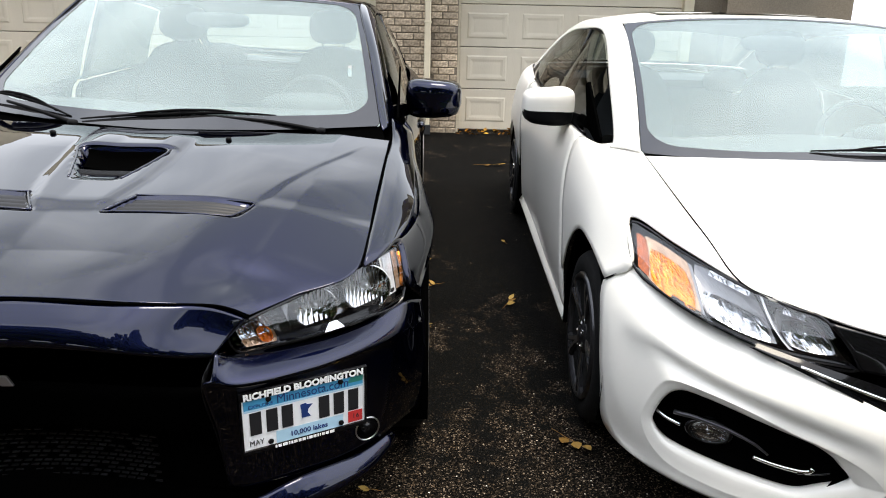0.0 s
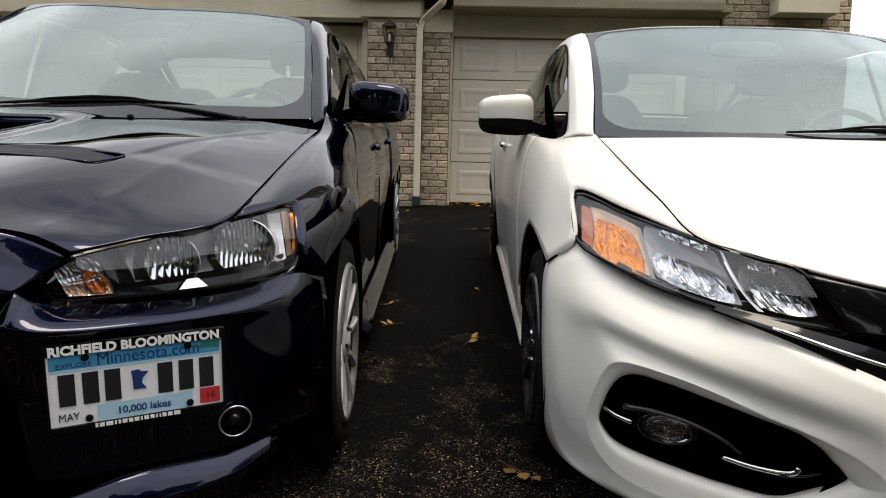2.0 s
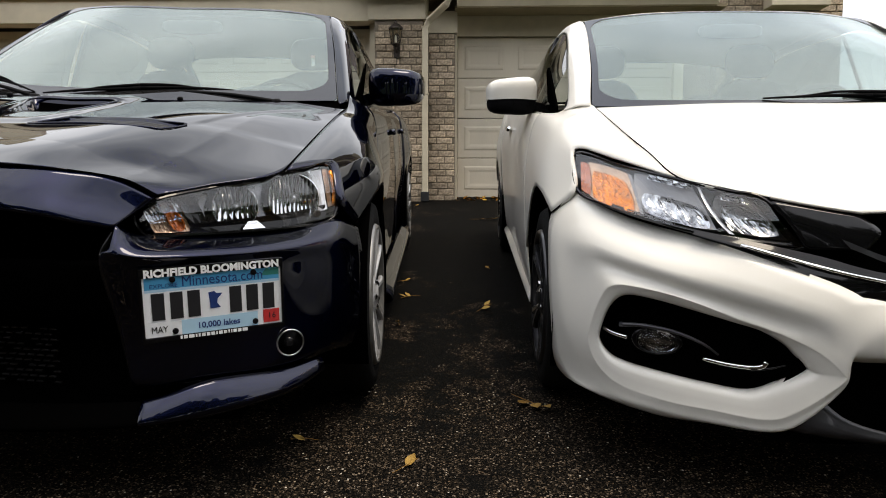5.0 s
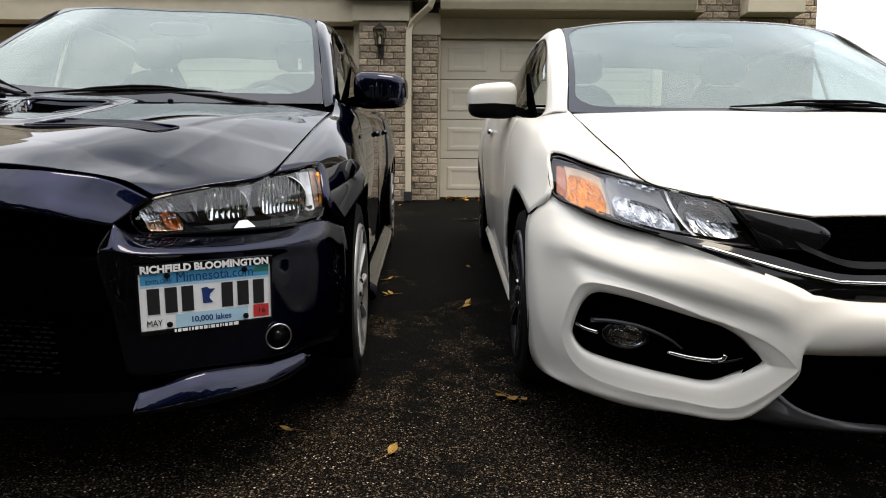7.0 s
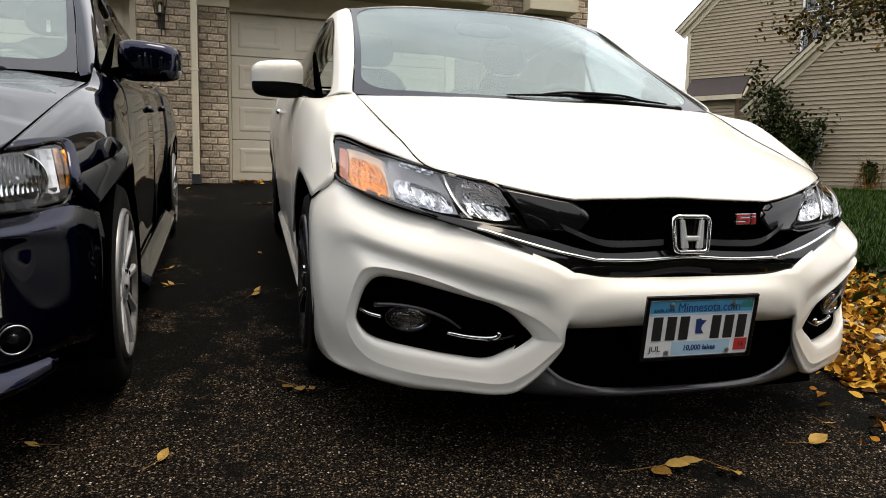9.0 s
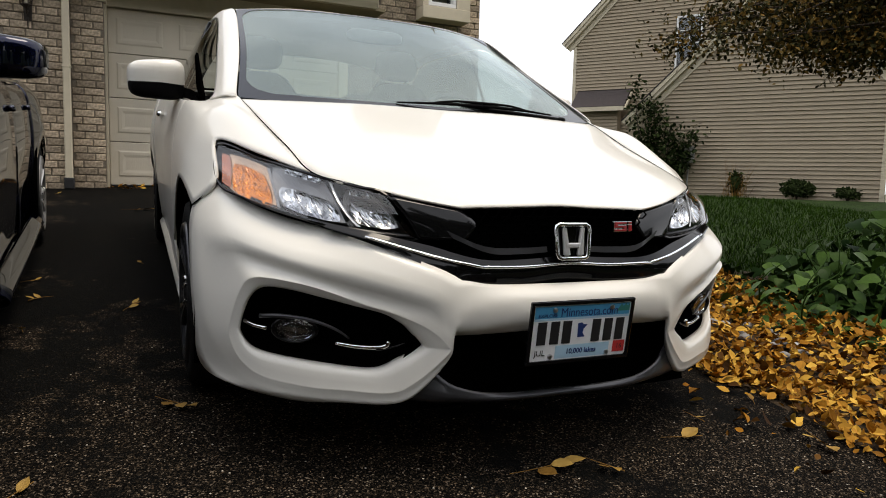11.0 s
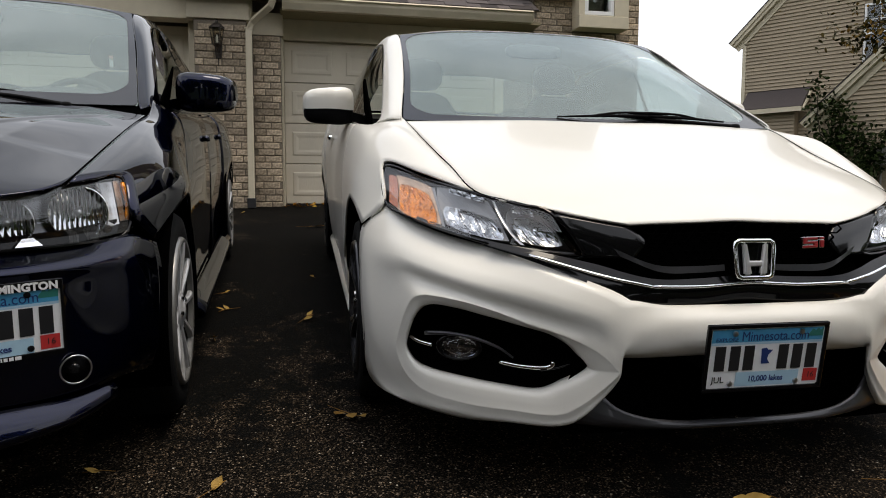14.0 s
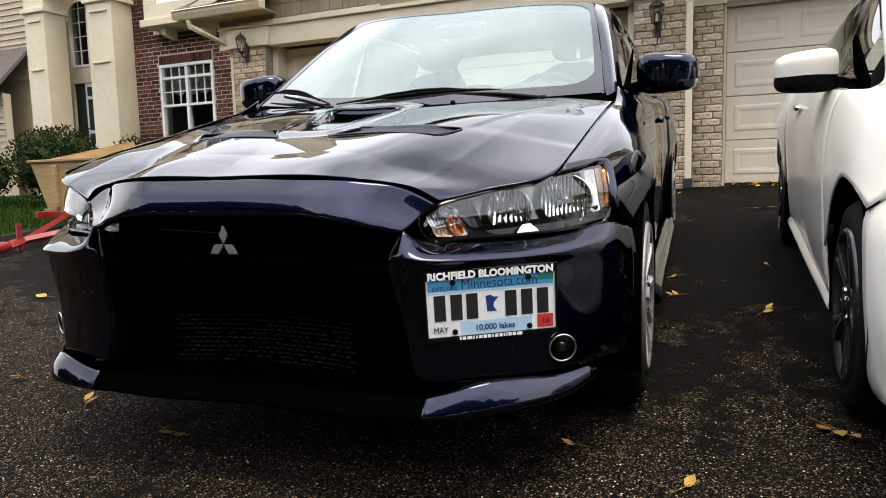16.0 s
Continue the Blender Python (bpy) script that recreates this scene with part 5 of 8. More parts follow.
def widen(car, extra=0.065, nose=0.085, length=1.05, corner=0.0, lean=0.0):
    """Sets a body that was drawn narrow to its full width and wheelbase, and takes its nose back a little.
    lean: the rise of the body's -x shoulder on its springs."""

    def shift(p):
        a = abs(p.x)
        x = math.copysign(a + extra * min(1.0, a / 0.28), p.x) if a > 1e-9 else 0.0
        front = min(1.0, max(0.0, (-p.y - 0.40) / 0.35))
        y = p.y * length if p.y > 0 else p.y + nose * front * math.exp(-((a / 0.32) ** 2))
        up = lean * min(1.0, max(0.0, (-p.x - 0.05) / 0.75)) * min(1.0, max(0.0, (p.z - 0.45) / 0.40))
        if corner and p.x < 0 and p.y < -0.1:
            w = min(1.0, (-p.y - 0.1) / 0.35) * min(1.0, max(0.0, (a - 0.36) / 0.22))
            return Vector((x - 0.6 * corner * w, y - corner * w, p.z + 0.15 * corner * w + up))
        return Vector((x, y, p.z + up))

    def work(ob):
        for o in ob.children:
            if o.matrix_basis == Matrix():
                if o.data:
                    for v in o.data.vertices:
                        v.co = shift(v.co)
                work(o)
            else:
                m = o.matrix_basis.copy()
                m.translation = shift(m.translation)
                o.matrix_basis = m

    work(car)

# ---- the white coupe ----
COUPE_M = SLOPE @ pose(1.594, 2.36, 0, 0, 0, -0.5)
coupe = base_of("white_coupe", COUPE_M, label="pearl white two-door coupe with black grille parked on the driveway", category="car", group="parked cars")
MID = (0, 1.0, 0.6)
NOSE = (0, -0.3, 0.45)

# bonnet: a raised middle bounded by two creases that run from the grille to the windscreen
panel("bonnet", whole([
    [(0, -0.888, 0.726), (0.088, -0.879, 0.722), (0.200, -0.862, 0.719), (0.238, -0.855, 0.717)],
    [(0, -0.807, 0.764), (0.138, -0.793, 0.760), (0.290, -0.775, 0.755), (0.397, -0.762, 0.743)],
    [(0, -0.642, 0.816), (0.202, -0.638, 0.818), (0.390, -0.625, 0.813), (0.577, -0.607, 0.782)],
    [(0, -0.322, 0.895), (0.231, -0.312, 0.903), (0.490, -0.247, 0.902), (0.629, -0.197, 0.889)],
    [(0, -0.081, 0.957), (0.249, -0.065, 0.962), (0.570, 0.006, 0.963), (0.663, 0.033, 0.957)],
    [(0, 0.030, 0.985), (0.248, 0.029, 0.986), (0.620, 0.085, 0.975), (0.670, 0.096, 0.973)]]), WHITE_PAINT, coupe, NOSE, ku=6, kv=6)
part("cowl", sheet(whole([[(0, 0.012, 0.955), (0.345, 0.012, 0.956), (0.662, 0.080, 0.942)], [(0, 0.080, 0.958), (0.352, 0.070, 0.960), (0.655, 0.140, 0.972)]]), 6, 3), SHADED_BLACK, coupe, "black cowl with air slots", True)
for s in (1, -1):
    panel("front_wing", [
        [(0.584, -0.600, 0.782), (0.635, -0.196, 0.890), (0.669, 0.033, 0.959), (0.678, 0.101, 0.979), (0.703, 0.198, 1.012)],
        [(0.700, -0.405, 0.821), (0.726, -0.123, 0.932), (0.744, 0.065, 0.957), (0.747, 0.195, 0.968), (0.770, 0.365, 0.962)],
        [(0.786, -0.216, 0.840), (0.810, -0.036, 0.886), (0.822, 0.108, 0.907), (0.828, 0.282, 0.925), (0.838, 0.540, 0.947)],
        [(0.798, -0.343, 0.726), (0.850, -0.064, 0.780), (0.864, 0.128, 0.801), (0.872, 0.320, 0.792), (0.880, 0.508, 0.746)],
        [(0.857, -0.258, 0.648), (0.873, -0.055, 0.699), (0.879, 0.122, 0.691), (0.881, 0.286, 0.587), (0.880, 0.401, 0.420)]], WHITE_PAINT, coupe, MID, side=s)
    panel("door", [
        [(0.799, 0.532, 0.957), (0.833, 1.108, 0.989), (0.833, 1.591, 1.010), (0.838, 2.102, 1.032)],
        [(0.834, 0.544, 0.945), (0.863, 1.109, 0.959), (0.862, 1.590, 0.969), (0.879, 2.101, 0.987)],
        [(0.875, 0.513, 0.746), (0.892, 1.103, 0.761), (0.897, 1.589, 0.768), (0.918, 2.100, 0.800)],
        [(0.875, 0.406, 0.420), (0.881, 1.091, 0.427), (0.877, 1.599, 0.430), (0.898, 2.103, 0.460)],
        [(0.858, 0.397, 0.247), (0.855, 1.092, 0.233), (0.853, 1.605, 0.236), (0.871, 2.223, 0.250)]], WHITE_PAINT, coupe, MID, side=s)
    panel("sill", [[(0.843, 0.392, 0.242), (0.846, 1.192, 0.226), (0.865, 2.223, 0.245)], [(0.864, 0.380, 0.196), (0.870, 1.193, 0.188), (0.883, 2.223, 0.200)], [(0.802, 0.380, 0.156), (0.809, 1.194, 0.154), (0.815, 2.222, 0.160)]], WHITE_PAINT, coupe, MID, side=s)
    panel("rear_wing", [
        [(0.838, 2.122, 1.034), (0.805, 2.601, 1.061), (0.750, 3.100, 1.070), (0.60, 3.5, 1.06)],
        [(0.882, 2.121, 0.987), (0.878, 2.600, 1.000), (0.823, 3.100, 1.000), (0.67, 3.53, 0.98)],
        [(0.919, 2.120, 0.800), (0.926, 2.620, 0.800), (0.880, 3.120, 0.780), (0.71, 3.57, 0.75)],
        [(0.901, 2.232, 0.450), (0.929, 2.620, 0.690), (0.899, 3.000, 0.470), (0.72, 3.57, 0.40)]], WHITE_PAINT, coupe, MID, side=s)
    panel("roof_pillar", [
        [(0.688, 0.115, 0.982), (0.680, 0.169, 1.018), (0.623, 0.538, 1.193), (0.587, 0.988, 1.400), (0.607, 1.423, 1.420), (0.605, 2.010, 1.391), (0.619, 2.454, 1.304), (0.681, 3.000, 1.100)],
        [(0.722, 0.165, 0.984), (0.711, 0.227, 1.021), (0.662, 0.600, 1.196), (0.625, 1.022, 1.388), (0.639, 1.422, 1.406), (0.640, 2.009, 1.370), (0.681, 2.503, 1.253), (0.742, 3.000, 1.075)],
        [(0.762, 0.270, 0.968), (0.739, 0.315, 1.008), (0.694, 0.678, 1.174), (0.654, 1.055, 1.357), (0.666, 1.421, 1.375), (0.670, 2.008, 1.333), (0.726, 2.423, 1.203), (0.794, 2.701, 1.056)]], WHITE_PAINT, coupe, MID, side=s)
    pane_between("side_window", coupe, [(0.701, 0.654, 1.153), (0.658, 1.066, 1.349), (0.667, 1.501, 1.365), (0.673, 2.008, 1.326), (0.737, 2.383, 1.193)], [(0.779, 0.551, 0.978), (0.815, 1.015, 1.004), (0.816, 1.488, 1.015), (0.821, 2.002, 1.038), (0.787, 2.422, 1.082)], SIDE_GLASS, MID, s, "tinted side window")
    part("mirror_sail", prism([(0.375, 0.985), (0.385, 0.962), (0.410, 0.950), (0.445, 0.950), (0.66, 0.982), (0.76, 1.15), (0.70, 1.165)], s * 0.771 - 0.005, s * 0.771 + 0.005, axis="x"), SHADED_BLACK, coupe)
    part("window_pillar", tube([(s * 0.808, 1.271, 1.001), (s * 0.664, 1.301, 1.368)], 0.009, 2, 6), GLOSS_BLACK, coupe)
    part("belt_moulding", tube([(s * 0.805, 0.537, 0.967), (s * 0.839, 1.108, 0.994), (s * 0.838, 1.591, 1.014), (s * 0.838, 2.152, 1.038)], 0.007, 6, 6), GLOSS_BLACK, coupe)
    handle = part("door_handle", blob((s * 0.897, 1.609, 0.899), (0.018, 0.09, 0.016), 3, n=14), CHROME, coupe, "chrome door handle", True)
    wheel(coupe, s * 0.865, 0.0, 0.318, s, 0.318, 0.232, 5, GUNMETAL, True)
    wheel(coupe, s * 0.905, 2.62, 0.318, s, 0.318, 0.232, 5, GUNMETAL, True)
    wheel_house(coupe, s, 0.86, 0.0, 0.32, 0.385)
    wheel_house(coupe, s, 0.90, 2.62, 0.32, 0.385)
    door_mirror(coupe, s, (0.929, 0.80, 1.047), (0.111, 0.085, 0.090), WHITE_PAINT, MATTE_BLACK, -6, -0.24)

# Dark tubes laid in the panel gaps stand for the shade there.
for s in (1, -1):
    part("shut_line", tube([(s * 0.406, -0.761, 0.742), (s * 0.498, -0.692, 0.761), (s * 0.581, -0.603, 0.781), (s * 0.607, -0.397, 0.837), (s * 0.632, -0.197, 0.888), (s * 0.666, 0.034, 0.956), (s * 0.674, 0.099, 0.974)], 0.0024, 6, 6), SHADED_BLACK, coupe)
    part("shut_line", tube([(s * 0.795, -0.341, 0.721), (s * 0.827, -0.301, 0.681), (s * 0.859, -0.260, 0.645)], 0.0025, 5, 6), SHADED_BLACK, coupe)
panel("roof", whole([
    [(0, 0.984, 1.443), (0.329, 0.975, 1.433), (0.582, 1.011, 1.406)],
    [(0, 1.422, 1.464), (0.331, 1.413, 1.458), (0.602, 1.423, 1.424)],
    [(0, 2.010, 1.440), (0.332, 2.011, 1.433), (0.600, 2.010, 1.395)],
    [(0, 2.425, 1.370), (0.309, 2.426, 1.360), (0.611, 2.454, 1.309)]]), WHITE_PAINT, coupe, MID)
part("sunroof", sheet(whole([[(0, 1.153, 1.459), (0.373, 1.151, 1.450)], [(0, 1.566, 1.470), (0.371, 1.560, 1.461)]]), 4, 4), GLOSS_BLACK, coupe, "dark glass sunroof", True)
windscreen(coupe, whole([
    [(0, 0.064, 0.968), (0.352, 0.052, 0.970), (0.680, 0.118, 0.978)],
    [(0, 0.503, 1.232), (0.319, 0.449, 1.209), (0.616, 0.551, 1.193)],
    [(0, 0.973, 1.439), (0.308, 0.963, 1.428), (0.577, 0.997, 1.403)]]), SCREEN_GLASS, MID, (1.8, 3.6, 0.8), label="curved tinted windscreen")
windscreen(coupe, whole([
    [(0, 2.435, 1.365), (0.309, 2.436, 1.355), (0.604, 2.464, 1.304)],
    [(0, 2.801, 1.236), (0.331, 2.801, 1.226), (0.644, 2.801, 1.191)],
    [(0, 3.100, 1.095), (0.351, 3.100, 1.090), (0.675, 3.040, 1.085)]]), BACK_GLASS, MID, (4, 4, 4), name="rear_window", label="tinted rear window")
panel("boot_lid", whole([[(0, 3.110, 1.090), (0.413, 3.100, 1.088), (0.721, 3.040, 1.080)], [(0, 3.45, 1.075), (0.4, 3.43, 1.072), (0.62, 3.40, 1.065)], [(0, 3.58, 1.03), (0.4, 3.56, 1.03), (0.60, 3.51, 1.03)]]), WHITE_PAINT, coupe, MID)
panel("rear_bumper", whole([[(0, 3.58, 1.02), (0.4, 3.56, 1.02), (0.66, 3.50, 1.0)], [(0, 3.61, 0.7), (0.4, 3.60, 0.7), (0.72, 3.56, 0.7)], [(0, 3.60, 0.3), (0.4, 3.59, 0.3), (0.70, 3.54, 0.3)]]), WHITE_PAINT, coupe, MID)
# Near-black underbody and bulkhead hold the shade beneath the car in their colour.
part("underbody", prism([(-0.45, 0.22), (-0.40, 0.17), (3.4, 0.17), (3.5, 0.4), (3.5, 0.9), (0.6, 0.62), (-0.42, 0.62)], -0.60, 0.60, axis="x"), SHADED_BLACK, coupe)
part("bulkhead", prism([(-0.55, 0.60), (0.50, 0.60), (0.50, 0.90), (0.25, 0.93), (-0.45, 0.75)], -0.66, 0.66, axis="x"), SHADED_BLACK, coupe)

# front bumper: middle strip, and on each side a ring round the fog lamp recess
RIM = [(0.388, -0.887, 0.423), (0.437, -0.858, 0.449), (0.501, -0.822, 0.464), (0.582, -0.773, 0.481), (0.652, -0.722, 0.492), (0.712, -0.668, 0.489), (0.742, -0.635, 0.452), (0.759, -0.609, 0.382), (0.759, -0.609, 0.345), (0.737, -0.642, 0.313), (0.695, -0.686, 0.302), (0.610, -0.756, 0.298), (0.523, -0.809, 0.293), (0.445, -0.853, 0.294), (0.392, -0.884, 0.326), (0.341, -0.915, 0.362), (0.342, -0.914, 0.375), (0.364, -0.901, 0.399)]
CREST = [(0.365, -0.912, 0.433), (0.429, -0.875, 0.457), (0.490, -0.840, 0.473), (0.571, -0.792, 0.499), (0.650, -0.736, 0.514), (0.733, -0.659, 0.512), (0.763, -0.616, 0.468), (0.785, -0.582, 0.367), (0.781, -0.588, 0.319), (0.756, -0.625, 0.275), (0.709, -0.683, 0.251), (0.615, -0.765, 0.245), (0.524, -0.821, 0.246), (0.421, -0.879, 0.247), (0.364, -0.913, 0.281), (0.291, -0.955, 0.359), (0.295, -0.953, 0.379), (0.325, -0.937, 0.409)]
CREASE = [(0.324, -0.939, 0.497), (0.421, -0.889, 0.527), (0.520, -0.832, 0.552), (0.645, -0.741, 0.575), (0.735, -0.634, 0.592), (0.800, -0.504, 0.600), (0.842, -0.402, 0.565), (0.850, -0.422, 0.460), (0.838, -0.464, 0.340), (0.790, -0.544, 0.245), (0.722, -0.662, 0.212), (0.623, -0.752, 0.211), (0.521, -0.815, 0.211), (0.408, -0.879, 0.216), (0.348, -0.915, 0.257), (0.285, -0.950, 0.348), (0.284, -0.960, 0.398), (0.296, -0.952, 0.440)]
OUTER = [(0.265, -0.946, 0.545), (0.382, -0.869, 0.596), (0.507, -0.769, 0.637), (0.650, -0.609, 0.662), (0.736, -0.474, 0.689), (0.790, -0.334, 0.719), (0.856, -0.249, 0.642), (0.868, -0.314, 0.500), (0.862, -0.369, 0.340), (0.845, -0.404, 0.205), (0.775, -0.574, 0.195), (0.640, -0.719, 0.193), (0.520, -0.784, 0.197), (0.406, -0.844, 0.205), (0.351, -0.874, 0.250), (0.289, -0.935, 0.400), (0.276, -0.962, 0.420), (0.268, -0.970, 0.475)]
FOG_MID = (0.575, -0.76, 0.39)
lip_in = [(x + (FOG_MID[0] - x) * 0.03, y + 0.034, z + (FOG_MID[2] - z) * 0.05) for x, y, z in RIM]
# the channel above the rim and its raised crest
SCOOP = []
for i, (q, c) in enumerate(zip(CREASE, CREST)):
    w = min(1.0, max(0.0, (c[2] - 0.40) / 0.06)) * min(1.0, max(0.0, (c[0] - 0.335) / 0.05)) * min(1.0, max(0.25, (0.80 - c[0]) / 0.12))
    mx, my, mz = ((a + b) / 2 for a, b in zip(q, c))
    SCOOP.append((mx - 0.0075 * w * 0.58, my + 0.0075 * w * 0.81, mz - 0.008 * w))
    CREST[i] = (c[0] + 0.006 * w * 0.58, c[1] - 0.006 * w * 0.81, c[2] + 0.002 * w)
blend = lambda a, b, k: [tuple(u + (v - u) * k for u, v in zip(i, j)) for i, j in zip(a, b)]
CREST_OUT, CREST_IN = blend(CREST, SCOOP, 0.14), blend(CREST, RIM, 0.16)
skin = bmesh.new()
strip = whole([
    [(0, -0.985, 0.528), (0.12, -0.975, 0.529), (0.20, -0.963, 0.533), (0.259, -0.946, 0.545)],
    [(0, -1.020, 0.498), (0.12, -1.010, 0.498), (0.20, -0.990, 0.490), (0.262, -0.970, 0.475)],
    [(0, -1.026, 0.445), (0.12, -1.014, 0.444), (0.21, -0.988, 0.432), (0.270, -0.962, 0.420)],
    [(0, -1.000, 0.405), (0.12, -0.990, 0.405), (0.22, -0.966, 0.403), (0.283, -0.935, 0.400)]])
sheet(strip, 6, 5, bm=skin)
seam = spline(OUTER, 5, closed=True)
skin.verts.ensure_lookup_table()
wide = len(skin.verts) // 16
for i in range(16):
    x, y, z = seam[(90 - i) % 90]
    skin.verts[i * wide].co, skin.verts[i * wide + wide - 1].co = (-x, y, z), (x, y, z)
face_out(skin, NOSE)
ring = sheet([OUTER, CREASE, SCOOP, CREST_OUT, CREST, CREST_IN, RIM, lip_in], 5, 3, closed=True)
face_out(ring, NOSE)
mate = sheet([OUTER, CREASE, SCOOP, CREST_OUT, CREST, CREST_IN, RIM, lip_in], 5, 3, closed=True, side=-1)
face_out(mate, NOSE)
for extra in (ring, mate):
    data = mesh_of("ring", extra)
    skin.from_mesh(data)
    bpy.data.meshes.remove(data)
bmesh.ops.remove_doubles(skin, verts=skin.verts[:], dist=0.0012)
near_seam = [v for v in skin.verts if not v.is_boundary and 0.235 < abs(v.co.x) < 0.32 and v.co.z > 0.44]
for _ in range(6):
    bmesh.ops.smooth_vert(skin, verts=near_seam, factor=0.5, use_axis_x=True, use_axis_y=True, use_axis_z=True)
bump_ob = part("front_bumper", skin, WHITE_PAINT, coupe, "white front bumper with six-sided fog lamp recesses", True)
mod = bump_ob.modifiers.new("thickness", "SOLIDIFY")
mod.thickness, mod.offset = 0.005, -1

for s in (1, -1):
    recess = base_of("fog_lamp_bezel")
    recess.parent = coupe
    ring_line = spline(lip_in, 5, closed=True)
    hub = ring_line.mean(axis=0)
    bm = bmesh.new()
    loops = [[bm.verts.new(((p[0] + (hub[0] - p[0]) * k) * s, p[1] + d + (hub[1] - p[1]) * k, p[2] + (hub[2] - p[2]) * k)) for p in ring_line] for k, d in ((0.0, 0.0), (0.05, 0.022), (0.45, 0.026), (0.97, 0.03))]
    for la, lb in zip(loops, loops[1:]):
        for i in range(len(la)):
            bm.faces.new((la[i - 1], la[i], lb[i], lb[i - 1]))
    bm.faces.new(loops[-1])
    # The bezel is near-black without gloss: the recess's shade is in the colour.
    part("bezel_panel", face_out(bm, (0, 0.5, 0.39)), SHADED_BLACK, recess, "black bezel, the recess's shade put into its colour", True)
    aim = (s * 0.35, -1.0, 0.0)
    fog_at = (s * 0.632, -0.690, 0.376)
    m = look(fog_at, Vector(fog_at) + Vector(aim)) @ pose(0, 0, 0, 180, 0, 0) @ Matrix.Diagonal((1.35, 0.82, 1, 1))
    cup = lathe([(0.004, -0.026), (0.014, -0.024), (0.026, -0.016), (0.037, 0.0)], 16, "z")
    for v in cup.verts:
        v.co.z += 0.005 * noise.noise(v.co * 170 + Vector((3, 1, 0)))
    part("fog_reflector", cup, REFLECTOR, recess, "chrome fog lamp bowl", m=m)
    part("fog_bulb", box(-0.006, 0.007, -0.004, 0.016, -0.016, -0.003, 0.002), LAMP_CLEAR, recess, m=m)
    # Pale slabs added to give the bowl its bright glints by colour.
    for x0, x1, y0, y1 in ((-0.024, -0.018, 0.000, 0.016), (-0.015, -0.009, -0.004, 0.008), (0.010, 0.015, -0.006, 0.014), (0.018, 0.024, 0.004, 0.013)):
        part("fog_facet", box(x0, x1, y0, y1, -0.014, -0.006, 0.002), LAMP_CLEAR, recess, m=m)
    part("fog_ring", lathe([(0.036, 0.0), (0.042, 0.006), (0.047, 0.0), (0.047, -0.03), (0.036, -0.004)], 26, "z", closed=True), GLOSS_BLACK, recess, smooth=True, m=m)
    part("fog_lens", lathe([(0.0005, 0.008), (0.02, 0.006), (0.037, 0.001)], 26, "z"), LENS, recess, smooth=True, m=m)
    part("fog_brow", tube([(s * 0.715, -0.640, 0.404), (s * 0.665, -0.686, 0.414), (s * 0.605, -0.738, 0.414), (s * 0.548, -0.772, 0.396), (s * 0.512, -0.788, 0.372)], 0.007, 5, 6, taper=0.003), DARK_SATIN, recess, smooth=True)
    part("chrome_strip", tube([(s * 0.748, -0.598, 0.382), (s * 0.728, -0.626, 0.376), (s * 0.700, -0.658, 0.375)], 0.0055, 4, 6), CHROME, recess, smooth=True)
    part("chrome_strip", tube([(s * 0.545, -0.778, 0.360), (s * 0.500, -0.806, 0.356), (s * 0.452, -0.834, 0.357), (s * 0.430, -0.848, 0.364), (s * 0.424, -0.853, 0.376)], 0.005, 5, 6, taper=0.0075), CHROME, recess, smooth=True)
    part("bezel_ridge", tube([(s * 0.452, -0.836, 0.352), (s * 0.415, -0.858, 0.362), (s * 0.388, -0.872, 0.374)], 0.004, 4, 6, taper=0.002), GLOSS_BLACK, recess, smooth=True)

    C_TOP = [(0.780, -0.227, 0.828), (0.681, -0.428, 0.800), (0.581, -0.611, 0.775), (0.487, -0.707, 0.755), (0.416, -0.757, 0.738)]
    C_FOOT = [(0.793, -0.344, 0.726), (0.744, -0.503, 0.699), (0.651, -0.650, 0.675), (0.523, -0.756, 0.650), (0.340, -0.822, 0.633)]
    lamp = lamp_unit(coupe, s, C_TOP, C_FOOT, NOSE, housing=LAMP_DARK)
    lamp_facets("side_marker", lamp, s, C_TOP, C_FOOT, (0.022, 0.066), (0.05, 0.150), 0.20, 0.95, 0.004, 4, 8, DEEP_AMBER, 0.0012, 4, "dark amber side marker", 0.2)
    lamp_facets("signal_hood", lamp, s, C_TOP, C_FOOT, (0.062, 0.270), (0.125, 0.470), 0.12, 0.99, 0.024, 10, 8, PALE_AMBER, 0.0006, 6, "pale amber surround", 0.3)
    lamp_facets("turn_signal", lamp, s, C_TOP, C_FOOT, (0.080, 0.235), (0.155, 0.450), 0.30, 0.985, 0.012, 16, 14, AMBER, 0.005, 5, "amber turn signal", 0.5)
    lamp_facets("lamp_divider", lamp, s, C_TOP, C_FOOT, (0.262, 0.280), (0.462, 0.478), 0.16, 0.93, 0.002, 2, 8, LAMP_GREY, 0.0006, 7, "clear divider between signal and lamp")
    lamp_facets("main_reflector", lamp, s, C_TOP, C_FOOT, (0.285, 0.585), (0.470, 0.800), 0.06, 0.92, 0.044, 12, 8, LAMP_GREY, 0.0012, 8, "smooth grey reflector bowl", 0.45)
    lamp_facets("reflector_flutes", lamp, s, C_TOP, C_FOOT, (0.300, 0.575), (0.485, 0.775), 0.44, 0.92, 0.026, 24, 5, LAMP_FLUTE, 0.0052, 18, "chrome flutes of the reflector", 0.6)
    lamp_facets("reflector_comb", lamp, s, C_TOP, C_FOOT, (0.38, 0.56), (0.42, 0.60), 0.03, 0.16, 0.010, 20, 2, LAMP_FLUTE, 0.007, 19)
